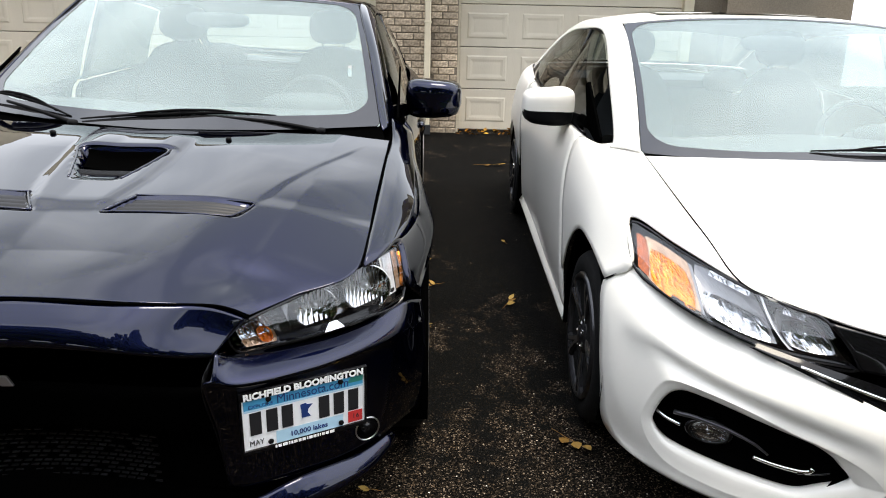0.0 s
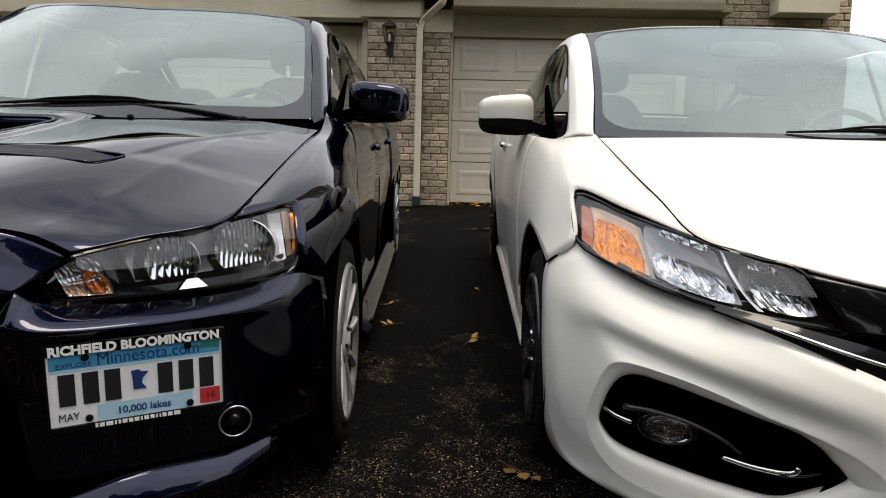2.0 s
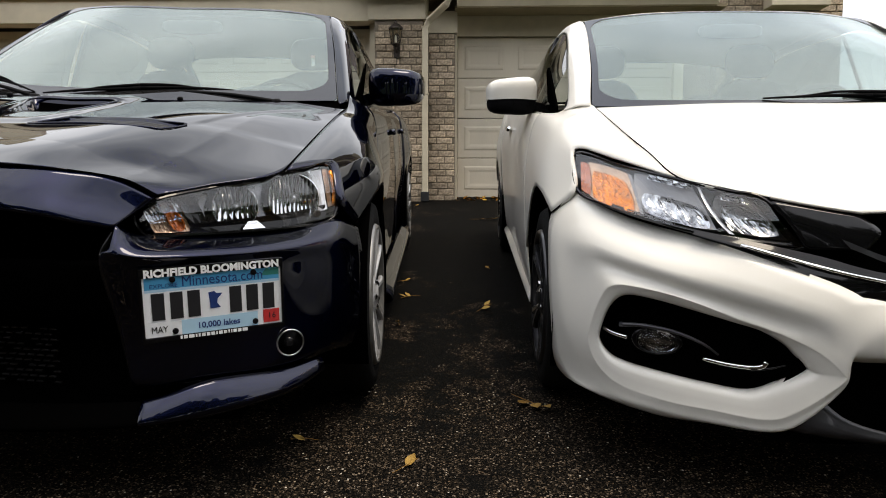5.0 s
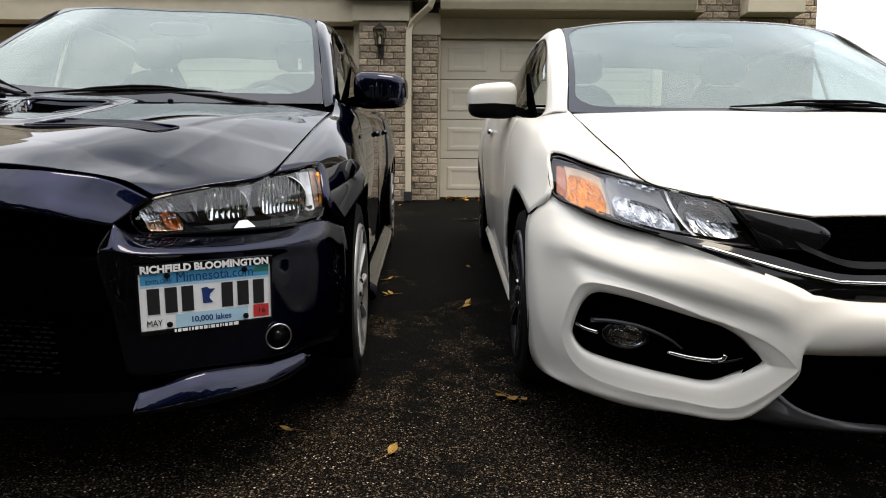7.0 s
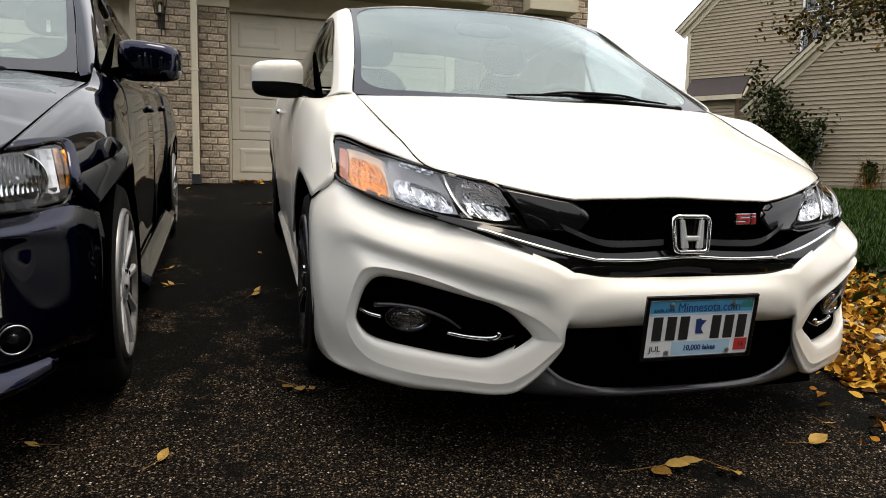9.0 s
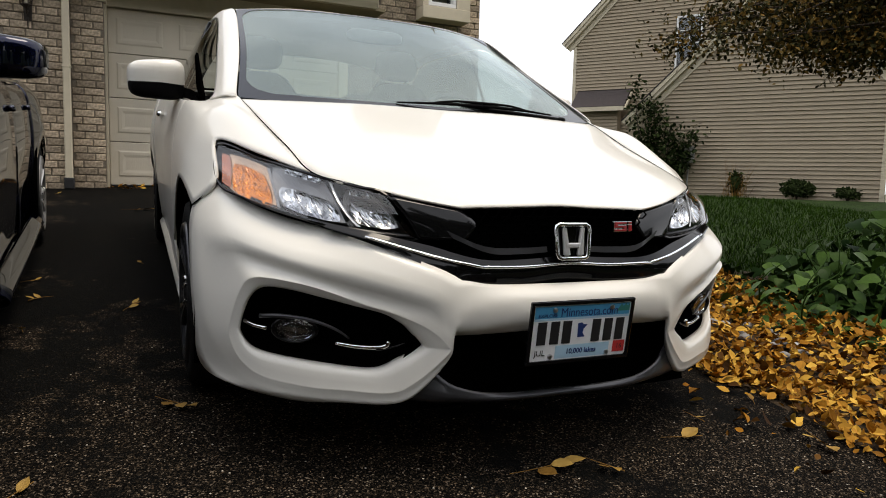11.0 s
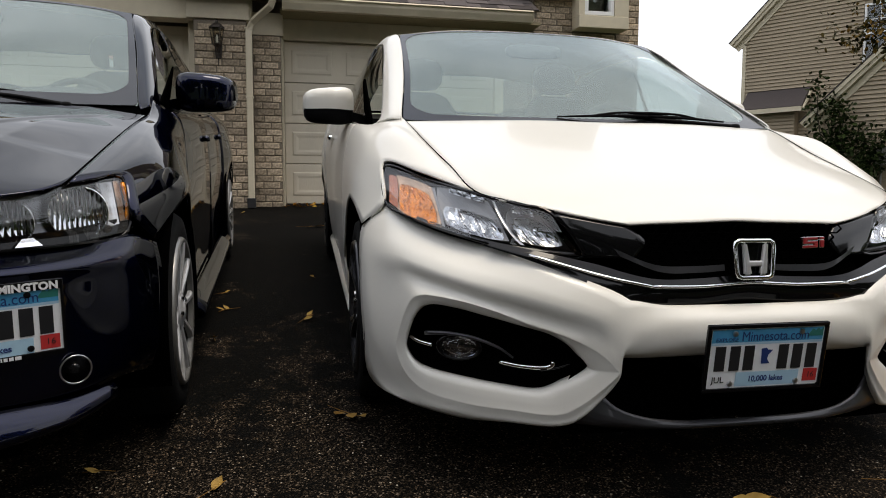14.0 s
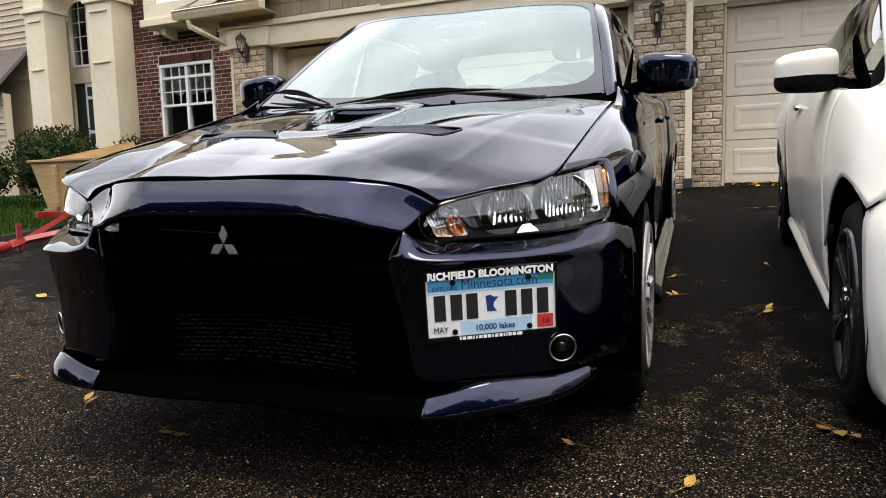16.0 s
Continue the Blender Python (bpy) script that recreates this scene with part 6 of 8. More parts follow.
    lamp_facets("lamp_fin", lamp, s, C_TOP, C_FOOT, (0.590, 0.604), (0.815, 0.832), 0.06, 0.90, 0.003, 2, 6, LAMP_CLEAR, 0.001, 9, "slanting clear fin")
    lamp_facets("inner_reflector", lamp, s, C_TOP, C_FOOT, (0.675, 0.93), (0.775, 0.985), 0.08, 0.88, 0.040, 14, 9, LAMP_GREY, 0.0014, 10, "smooth grey reflector bowl", 0.7)
    lamp_facets("reflector_flutes", lamp, s, C_TOP, C_FOOT, (0.70, 0.915), (0.80, 0.970), 0.28, 0.88, 0.024, 18, 6, LAMP_FLUTE, 0.0050, 21, "chrome flutes of the reflector", 0.7)
    lamp_facets("reflector_comb", lamp, s, C_TOP, C_FOOT, (0.73, 0.86), (0.75, 0.88), 0.07, 0.22, 0.008, 14, 2, LAMP_FLUTE, 0.007, 20)
    lamp_facets("lamp_shelf", lamp, s, C_TOP, C_FOOT, (0.30, 0.98), (0.30, 0.98), 0.91, 0.99, 0.004, 16, 2, GLOSS_BLACK, 0.0, 11)
    for u, q in ((0.565, (-0.545, 0.735)), (0.445, (-0.690, 0.705))):
        part("bulb_shield", blob((s * u, q[0] - 0.012, q[1] - 0.02), (0.013, 0.03, 0.013), 2.4, n=14), CHROME, lamp, smooth=True)
    panel("grille_wing", [
        [(0.412, -0.762, 0.737), (0.321, -0.809, 0.723), (0.239, -0.851, 0.709)],
        [(0.373, -0.803, 0.685), (0.290, -0.846, 0.679), (0.213, -0.885, 0.676)],
        [(0.342, -0.827, 0.630), (0.283, -0.865, 0.635), (0.236, -0.889, 0.638)]], GLOSS_BLACK, coupe, NOSE, "gloss black wing between lamp and grille", side=s)
    part("grille_blade", face_out(sheet([[(0.280, -0.869, 0.660), (0.201, -0.918, 0.623), (0.117, -0.941, 0.619), (0.050, -0.950, 0.622)], [(0.266, -0.879, 0.640), (0.192, -0.927, 0.606), (0.118, -0.947, 0.603), (0.050, -0.955, 0.607)]], 5, 3, side=s), NOSE), DARK_SATIN, coupe, "dark satin grille blade", True)

grille = base_of("grille")
grille.parent = coupe
# A near-black sheet behind the grille stands for the shade there.
part("grille_backing", face_out(sheet(whole([[(0, -0.849, 0.723), (0.232, -0.810, 0.716)], [(0, -0.881, 0.633), (0.288, -0.835, 0.632)], [(0, -0.894, 0.547), (0.332, -0.864, 0.554)]]), 4, 4), NOSE), SHADED_BLACK, grille, smooth=True)
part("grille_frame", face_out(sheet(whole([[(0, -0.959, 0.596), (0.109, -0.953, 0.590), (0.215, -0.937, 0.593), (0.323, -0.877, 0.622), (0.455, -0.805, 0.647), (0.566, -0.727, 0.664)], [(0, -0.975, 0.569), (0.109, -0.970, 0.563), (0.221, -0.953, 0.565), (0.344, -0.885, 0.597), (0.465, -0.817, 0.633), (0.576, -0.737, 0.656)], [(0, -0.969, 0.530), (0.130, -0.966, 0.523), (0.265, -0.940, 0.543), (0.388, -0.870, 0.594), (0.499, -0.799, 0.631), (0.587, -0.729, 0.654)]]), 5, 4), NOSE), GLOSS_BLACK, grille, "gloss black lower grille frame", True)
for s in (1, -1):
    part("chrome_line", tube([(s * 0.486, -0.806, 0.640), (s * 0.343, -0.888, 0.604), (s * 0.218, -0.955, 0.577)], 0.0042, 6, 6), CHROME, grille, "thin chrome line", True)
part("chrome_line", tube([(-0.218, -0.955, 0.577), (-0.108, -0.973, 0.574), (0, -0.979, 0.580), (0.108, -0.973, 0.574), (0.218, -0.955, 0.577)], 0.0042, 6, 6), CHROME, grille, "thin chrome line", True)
# honeycomb of the grille, near-black like the shade it lies in
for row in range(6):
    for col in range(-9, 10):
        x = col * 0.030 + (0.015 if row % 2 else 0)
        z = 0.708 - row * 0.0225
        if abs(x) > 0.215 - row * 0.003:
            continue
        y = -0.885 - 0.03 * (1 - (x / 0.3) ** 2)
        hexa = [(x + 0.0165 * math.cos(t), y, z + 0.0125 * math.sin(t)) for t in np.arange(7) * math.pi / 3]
        part("honeycomb_cell", tube(hexa, 0.0022, 1, 4, smooth_line=False, ends=False), SHADED_BLACK, grille)
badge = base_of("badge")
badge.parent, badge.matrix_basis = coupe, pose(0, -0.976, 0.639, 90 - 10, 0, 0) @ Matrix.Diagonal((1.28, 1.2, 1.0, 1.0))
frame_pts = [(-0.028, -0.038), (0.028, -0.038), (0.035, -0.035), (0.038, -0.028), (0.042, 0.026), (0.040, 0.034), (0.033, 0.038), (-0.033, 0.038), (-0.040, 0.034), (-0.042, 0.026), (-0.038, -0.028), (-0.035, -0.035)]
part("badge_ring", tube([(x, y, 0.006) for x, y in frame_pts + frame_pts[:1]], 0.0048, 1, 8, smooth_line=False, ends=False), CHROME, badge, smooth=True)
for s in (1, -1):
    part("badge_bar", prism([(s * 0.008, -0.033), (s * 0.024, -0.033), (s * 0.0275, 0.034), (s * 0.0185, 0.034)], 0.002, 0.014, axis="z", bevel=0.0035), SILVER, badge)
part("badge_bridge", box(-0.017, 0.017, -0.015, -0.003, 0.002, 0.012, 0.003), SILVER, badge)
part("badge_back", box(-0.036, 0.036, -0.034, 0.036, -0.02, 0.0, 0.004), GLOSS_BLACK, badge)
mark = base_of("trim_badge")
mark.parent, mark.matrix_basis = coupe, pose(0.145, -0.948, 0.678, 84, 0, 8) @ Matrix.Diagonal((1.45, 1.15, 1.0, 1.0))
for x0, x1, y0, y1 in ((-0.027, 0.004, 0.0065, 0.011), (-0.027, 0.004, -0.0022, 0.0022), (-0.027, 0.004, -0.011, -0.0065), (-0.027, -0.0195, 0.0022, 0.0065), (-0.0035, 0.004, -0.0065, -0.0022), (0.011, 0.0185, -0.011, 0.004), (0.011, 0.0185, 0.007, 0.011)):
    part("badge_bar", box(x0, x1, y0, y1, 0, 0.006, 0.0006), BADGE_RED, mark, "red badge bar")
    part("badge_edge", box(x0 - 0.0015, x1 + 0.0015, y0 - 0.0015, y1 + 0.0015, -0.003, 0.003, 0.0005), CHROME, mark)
# Near-black sheet and slats carry the intake's shade in their colour.
part("lower_grille", face_out(sheet(whole([[(0, -0.912, 0.440), (0.196, -0.911, 0.433), (0.358, -0.888, 0.415)], [(0, -0.905, 0.301), (0.198, -0.913, 0.294), (0.402, -0.867, 0.296)], [(0, -0.913, 0.200), (0.197, -0.920, 0.193), (0.419, -0.878, 0.194)]]), 4, 4), NOSE), SHADED_BLACK, coupe, "near-black sheet for the shade in the lower air intake", True)
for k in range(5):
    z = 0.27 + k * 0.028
    part("intake_slat", tube([(-0.32, -0.862, z), (0, -0.905, z), (0.32, -0.862, z)], 0.004, 6, 5), SHADED_BLACK, coupe)
panel("chin_spoiler", whole([
    [(0, -1.010, 0.238), (0.16, -0.985, 0.240), (0.26, -0.945, 0.262), (0.330, -0.900, 0.318)],
    [(0, -1.020, 0.222), (0.16, -0.995, 0.222), (0.28, -0.942, 0.230), (0.390, -0.880, 0.236)],
    [(0, -0.975, 0.200), (0.16, -0.950, 0.200), (0.29, -0.900, 0.203), (0.410, -0.845, 0.208)]]), DARK_SATIN, coupe, NOSE, "dark grey chin spoiler", ku=5, kv=4)
part("plate_mount", box(-0.10, 0.10, -1.062, -0.90, 0.36, 0.46, 0.008), MATTE_BLACK, coupe)

# cabin
part("dashboard", face_out(sheet(whole([[(0, 0.125, 0.970), (0.403, 0.114, 0.967), (0.680, 0.209, 0.971)], [(0, 0.510, 0.994), (0.394, 0.444, 0.981), (0.702, 0.531, 0.970)], [(0, 0.657, 0.897), (0.400, 0.616, 0.890), (0.730, 0.664, 0.880)], [(0, 0.649, 0.599), (0.407, 0.642, 0.600), (0.734, 0.672, 0.606)]]), 5, 5), MID), CABIN, coupe, smooth=True)
part("instrument_hood", blob((0.354, 0.495, 1.002), (0.17, 0.10, 0.045), 2.6), CABIN, coupe, smooth=True)
seat(coupe, 0.36, 1.50, 0.52)
seat(coupe, -0.36, 1.50, 0.52)
part("rear_bench", blob((0, 2.251, 0.721), (0.602, 0.137, 0.260), 4), SEAT_CLOTH, coupe, smooth=True)
for x in (-0.33, 0.33):
    part("rear_headrest", blob((x, 2.32, 1.04), (0.13, 0.05, 0.075), 3), SEAT_CLOTH, coupe, smooth=True)
part("parcel_shelf", box(-0.62, 0.62, 2.4, 3.05, 0.98, 1.03), CABIN, coupe)
part("headlining", face_out(sheet(whole([[(0, 1.020, 1.414), (0.556, 1.044, 1.382)], [(0, 1.422, 1.439), (0.587, 1.403, 1.398)], [(0, 2.405, 1.350), (0.580, 2.405, 1.295)]]), 4, 4), MID), CURTAIN, coupe, smooth=True)
steering_wheel(coupe, 0.36, 0.80, 0.92)
part("inner_mirror", blob((0, 0.877, 1.336), (0.115, 0.02, 0.033), 3.5), CABIN, coupe, smooth=True)
wiper(coupe, (0.505, 0.078, 0.982), (0.251, 0.084, 0.998), (0.100, 0.126, 1.013), (0.463, 0.092, 1.000), (-0.130, 0.104, 1.004), 0.012)

widen(coupe)
plate("number_plate", (-0.010, -0.985, 0.418), 0, 3, GLOSS_BLACK, "JUL", "white and blue number plate on the white front bumper", False, COUPE_M)

# ---- the dark blue saloon ----
SALOON_M = SLOPE @ pose(-0.79, 2.28, 0, 0, 0, 2.8) @ pose(-0.065, 0, 0)
saloon = base_of("blue_saloon", SALOON_M, label="midnight blue sports saloon with bonnet vents parked on the driveway", category="car", group="parked cars")

bonnet = panel("bonnet", whole([
    [(0, -0.935, 0.836), (0.22, -0.915, 0.831), (0.393, -0.815, 0.793), (0.459, -0.778, 0.754)],
    [(0, -0.80, 0.868), (0.23, -0.78, 0.866), (0.410, -0.680, 0.806), (0.548, -0.690, 0.770)],
    [(0, -0.60, 0.902), (0.25, -0.59, 0.897), (0.450, -0.555, 0.840), (0.698, -0.553, 0.798)],
    [(0, -0.20, 0.955), (0.29, -0.20, 0.956), (0.525, -0.20, 0.928), (0.724, -0.15, 0.888)],
    [(0, 0.08, 0.998), (0.30, 0.08, 0.996), (0.555, 0.10, 0.972), (0.737, 0.12, 0.942)],
    [(0, 0.25, 1.011), (0.30, 0.255, 1.008), (0.565, 0.283, 0.996), (0.747, 0.31, 0.975)]]), BLUE_PAINT, saloon, NOSE, ku=28, kv=36, thick=0.004)
BONNET = np.array([v.co[:] for v in bonnet.data.vertices])


def bonnet_z(x, y):
    """Height of the bonnet's smooth skin."""
    d = (BONNET[:, 0] - x) ** 2 + (BONNET[:, 1] - y) ** 2
    i = np.argpartition(d, 4)[:4]
    w = 1 / (d[i] + 1e-6)
    return float((BONNET[i, 2] * w).sum() / w.sum())


def ease(a, b, v):
    t = min(1.0, max(0.0, (v - a) / (b - a)))
    return t * t * (3 - 2 * t)


def along(points, y):
    """The x at y of a line through points (x, y)."""
    return float(np.interp(y, [p[1] for p in points], [p[0] for p in points]))


SCOOP_X = -0.026
FOLD = [(0.393, -0.815), (0.410, -0.68), (0.450, -0.555), (0.525, -0.20), (0.555, 0.10), (0.565, 0.283)]
SHOULDER = [(0.382, -0.37), (0.444, -0.206), (0.527, -0.041), (0.66, 0.22)]
TUNNEL = [(0.052, -0.52), (0.063, -0.46), (0.103, -0.245), (0.120, -0.06), (0.135, 0.25)]
SCOOP = [(0.057, -0.25), (0.085, -0.14), (0.116, 0.0)]


def inside_vent(x, y, soft):
    """1 within the slanted opening of a vent, 0 outside."""
    a = -x - 0.026 if x < 0 else x
    far = 0.345 - (0.026 if x < 0 else 0.0)
    lean = 0.40 * (y + 0.490)
    front = -0.492 + 0.045 * max(0.0, (a - 0.06) / 0.30) ** 2
    return ease(0, soft, a - 0.056 - lean) * ease(0, soft, far + lean - a) * ease(0, soft, y - front) * ease(0, soft, -0.366 - y)


for v in bonnet.data.vertices:
    x, y = v.co.x, v.co.y
    a, c = abs(x), abs(x - SCOOP_X)
    up = 0.0
    if y > -0.90:
        d = a - along(FOLD, y)
        up += 0.0035 * math.exp(-abs(d) / 0.05) * ease(-0.83, -0.74, y)
    if y > -0.37:
        up -= 0.004 * ease(-0.002, 0.016, a - along(SHOULDER, y)) * ease(-0.37, -0.30, y) * ease(0.24, 0.05, y)
    up += 0.007 * (1 - ease(-0.004, 0.026, c - along(TUNNEL, y))) * ease(-0.50, -0.40, y) * ease(0.25, 0.10, y)
    up -= 0.016 * inside_vent(x, y, 0.014)
    w = along(SCOOP, y)
    if -0.27 < y < 0.02:
        up -= (0.006 + 0.040 * ease(-0.25, -0.04, y)) * ease(0.0, 0.012, w - c) * ease(-0.262, -0.242, y) * (1 - ease(-0.006, 0.010, y))
    up += 0.012 * (1 - ease(-0.03, 0.03, c - 0.116)) * ease(-0.02, 0.02, y) * ease(0.25, 0.10, y)
    v.co.z += up
part("cowl", sheet(whole([[(0, 0.230, 0.990), (0.3, 0.235, 0.986), (0.55, 0.265, 0.970), (0.74, 0.30, 0.952)], [(0, 0.31, 1.000), (0.3, 0.335, 1.000), (0.55, 0.40, 1.005), (0.70, 0.445, 1.018)]]), 6, 3), SHADED_BLACK, saloon, "black wiper cowl", True)
for s in (1, -1):
    panel("front_wing", [
        [(0.710, -0.555, 0.799), (0.732, -0.15, 0.891), (0.745, 0.12, 0.946), (0.757, 0.31, 0.978), (0.752, 0.46, 1.035)],
        [(0.755, -0.486, 0.806), (0.792, -0.13, 0.882), (0.803, 0.12, 0.925), (0.808, 0.32, 0.952), (0.800, 0.52, 0.995)],
        [(0.797, -0.385, 0.802), (0.856, -0.12, 0.836), (0.864, 0.14, 0.868), (0.848, 0.35, 0.893), (0.838, 0.58, 0.925)],
        [(0.826, -0.440, 0.708), (0.898, -0.12, 0.752), (0.904, 0.14, 0.762), (0.872, 0.36, 0.735), (0.858, 0.50, 0.700)],
        [(0.864, -0.345, 0.625), (0.905, -0.09, 0.706), (0.906, 0.12, 0.700), (0.888, 0.295, 0.575), (0.876, 0.385, 0.420)]], BLUE_PAINT, saloon, MID, side=s)
    for name, y0, y1 in (("front_door", 0.0, 1.0), ("rear_door", 1.0, 2.0)):
        a, b = (0.42, 1.42) if y0 == 0 else (1.425, 2.30)
        d = 0.16 if y0 == 0 else 0.0
        panel(name, [
            [(0.800, a + d, 0.995), (0.808, (a + d + b) / 2, 1.005), (0.806, b, 1.015)],
            [(0.832, a + d, 0.930), (0.850, (a + d + b) / 2, 0.935), (0.850, b, 0.945)],
            [(0.852, a + d * 0.5, 0.70), (0.868, (a + b) / 2, 0.72), (0.870, b, 0.74)],
            [(0.868, a, 0.42), (0.858, (a + b) / 2, 0.44), (0.865, b, 0.46)],
            [(0.862, a, 0.27), (0.845, (a + b) / 2, 0.26), (0.850, b, 0.27)]], BLUE_PAINT, saloon, MID, side=s)
    panel("side_skirt", [[(0.85, 0.40, 0.26), (0.848, 1.3, 0.25), (0.86, 2.30, 0.26)], [(0.905, 0.42, 0.215), (0.905, 1.3, 0.20), (0.91, 2.28, 0.215)], [(0.90, 0.42, 0.185), (0.90, 1.3, 0.17), (0.905, 2.28, 0.185)], [(0.80, 0.42, 0.165), (0.80, 1.3, 0.155), (0.80, 2.28, 0.165)]], BLUE_PAINT, saloon, MID, side=s)
    panel("rear_wing", [
        [(0.806, 2.31, 1.018), (0.79, 2.7, 1.04), (0.75, 3.1, 1.06), (0.66, 3.50, 1.06)],
        [(0.850, 2.31, 0.948), (0.870, 2.68, 0.955), (0.84, 3.1, 0.96), (0.72, 3.52, 0.95)],
        [(0.872, 2.31, 0.74), (0.912, 2.65, 0.78), (0.88, 3.05, 0.75), (0.74, 3.55, 0.72)],
        [(0.866, 2.29, 0.46), (0.910, 2.65, 0.705), (0.888, 3.02, 0.48), (0.75, 3.55, 0.40)]], BLUE_PAINT, saloon, MID, side=s)
    panel("roof_pillar", [
        [(0.718, 0.390, 0.998), (0.700, 0.458, 1.046), (0.640, 0.82, 1.260), (0.572, 1.185, 1.455), (0.592, 1.6, 1.470), (0.585, 2.2, 1.435), (0.60, 2.55, 1.35), (0.66, 3.05, 1.12)],
        [(0.742, 0.435, 1.002), (0.728, 0.500, 1.050), (0.672, 0.86, 1.255), (0.605, 1.21, 1.440), (0.622, 1.6, 1.455), (0.617, 2.2, 1.415), (0.66, 2.6, 1.31), (0.72, 3.05, 1.10)],
        [(0.770, 0.500, 0.990), (0.757, 0.56, 1.030), (0.700, 0.90, 1.225), (0.640, 1.24, 1.405), (0.652, 1.6, 1.420), (0.648, 2.2, 1.375), (0.70, 2.58, 1.24), (0.77, 2.8, 1.06)]], BLUE_PAINT, saloon, MID, side=s)
    pane_between("side_window", saloon, [(0.705, 0.88, 1.205), (0.643, 1.25, 1.398), (0.652, 1.42, 1.408)], [(0.785, 0.68, 1.010), (0.795, 1.05, 1.015), (0.795, 1.42, 1.02)], SIDE_GLASS, MID, s, "tinted front side window")
    pane_between("side_window", saloon, [(0.652, 1.47, 1.410), (0.652, 1.85, 1.405), (0.655, 2.25, 1.355)], [(0.795, 1.47, 1.02), (0.795, 1.9, 1.025), (0.785, 2.30, 1.035)], SIDE_GLASS, MID, s, "tinted rear side window")
    part("window_pillar", tube([(s * 0.782, 1.445, 1.01), (s * 0.642, 1.445, 1.41)], 0.016, 2, 6), GLOSS_BLACK, saloon)
    part("mirror_sail", prism([(0.50, 1.03), (0.70, 1.005), (0.90, 1.20)], s * 0.770 - 0.004, s * 0.770 + 0.004, axis="x"), SHADED_BLACK, saloon)
    part("belt_moulding", tube([(s * 0.790, 0.66, 1.004), (s * 0.808, 1.2, 1.010), (s * 0.806, 2.3, 1.022)], 0.008, 6, 6), GLOSS_BLACK, saloon)
    for y in (1.28, 2.14):
        part("door_handle", blob((s * 0.872, y, 0.885), (0.018, 0.09, 0.017), 3, n=14), BLUE_PAINT, saloon, smooth=True)
    wheel(saloon, s * 0.888, 0.0, 0.332, s, 0.332, 0.242, 10, WHEEL_SILVER, False)
    wheel(saloon, s * 0.895, 2.65, 0.332, s, 0.332, 0.242, 10, WHEEL_SILVER, False)
    wheel_house(saloon, s, 0.89, 0.0, 0.335, 0.385)
    wheel_house(saloon, s, 0.89, 2.65, 0.335, 0.385)
    door_mirror(saloon, s, (0.922, 0.745, 1.082), (0.118, 0.085, 0.088), BLUE_PAINT, BLUE_PAINT, -8)

# The bonnet's gaps get their shade from near-black tubes along them.
for s in (1, -1):
    part("shut_line", tube([(s * 0.704, -0.553, 0.798), (s * 0.728, -0.15, 0.8885), (s * 0.741, 0.12, 0.942), (s * 0.752, 0.31, 0.975)], 0.003, 6, 6), SHADED_BLACK, saloon)
    part("shut_line", tube([(0, -0.940, 0.832), (s * 0.21, -0.921, 0.828), (s * 0.390, -0.820, 0.795), (s * 0.457, -0.782, 0.751)], 0.003, 6, 6), SHADED_BLACK, saloon)
panel("roof", whole([
    [(0, 1.115, 1.486), (0.32, 1.135, 1.480), (0.566, 1.195, 1.460)],
    [(0, 1.6, 1.510), (0.32, 1.6, 1.505), (0.586, 1.6, 1.474)],
    [(0, 2.2, 1.480), (0.32, 2.2, 1.474), (0.580, 2.2, 1.440)],
    [(0, 2.55, 1.415), (0.30, 2.55, 1.405), (0.594, 2.55, 1.355)]]), BLUE_PAINT, saloon, MID)
part("sunroof", sheet(whole([[(0, 1.25, 1.502), (0.38, 1.27, 1.492)], [(0, 1.62, 1.516), (0.38, 1.62, 1.505)]]), 4, 4), GLOSS_BLACK, saloon, "dark glass sunroof", True)
windscreen(saloon, whole([
    [(0, 0.285, 1.008), (0.35, 0.322, 1.006), (0.704, 0.412, 1.010)],
    [(0, 0.71, 1.272), (0.33, 0.74, 1.270), (0.634, 0.82, 1.259)],
    [(0, 1.105, 1.483), (0.30, 1.122, 1.477), (0.563, 1.183, 1.457)]]), SCREEN_GLASS, MID, (2, 5, 1.5), label="curved tinted windscreen")
windscreen(saloon, whole([
    [(0, 2.56, 1.410), (0.30, 2.56, 1.400), (0.585, 2.56, 1.350)],
    [(0, 2.86, 1.275), (0.32, 2.86, 1.265), (0.625, 2.84, 1.23)],
    [(0, 3.14, 1.115), (0.34, 3.14, 1.11), (0.655, 3.08, 1.105)]]), BACK_GLASS, MID, (4, 4, 4), name="rear_window", label="tinted rear window")
panel("boot_lid", whole([[(0, 3.15, 1.108), (0.4, 3.14, 1.106), (0.70, 3.08, 1.09)], [(0, 3.42, 1.10), (0.4, 3.40, 1.098), (0.66, 3.38, 1.08)], [(0, 3.55, 1.05), (0.4, 3.53, 1.05), (0.64, 3.49, 1.04)]]), BLUE_PAINT, saloon, MID)
panel("rear_bumper", whole([[(0, 3.55, 1.04), (0.4, 3.53, 1.04), (0.70, 3.48, 1.02)], [(0, 3.59, 0.7), (0.4, 3.58, 0.7), (0.74, 3.53, 0.7)], [(0, 3.58, 0.3), (0.4, 3.57, 0.3), (0.72, 3.52, 0.3)]]), BLUE_PAINT, saloon, MID)
# Dark filler blocks: the shade under and behind the nose is painted on.
part("underbody", prism([(-0.78, 0.22), (-0.70, 0.18), (3.4, 0.18), (3.48, 0.4), (3.48, 0.9), (0.6, 0.64), (-0.66, 0.62)], -0.60, 0.60, axis="x"), SHADED_BLACK, saloon)
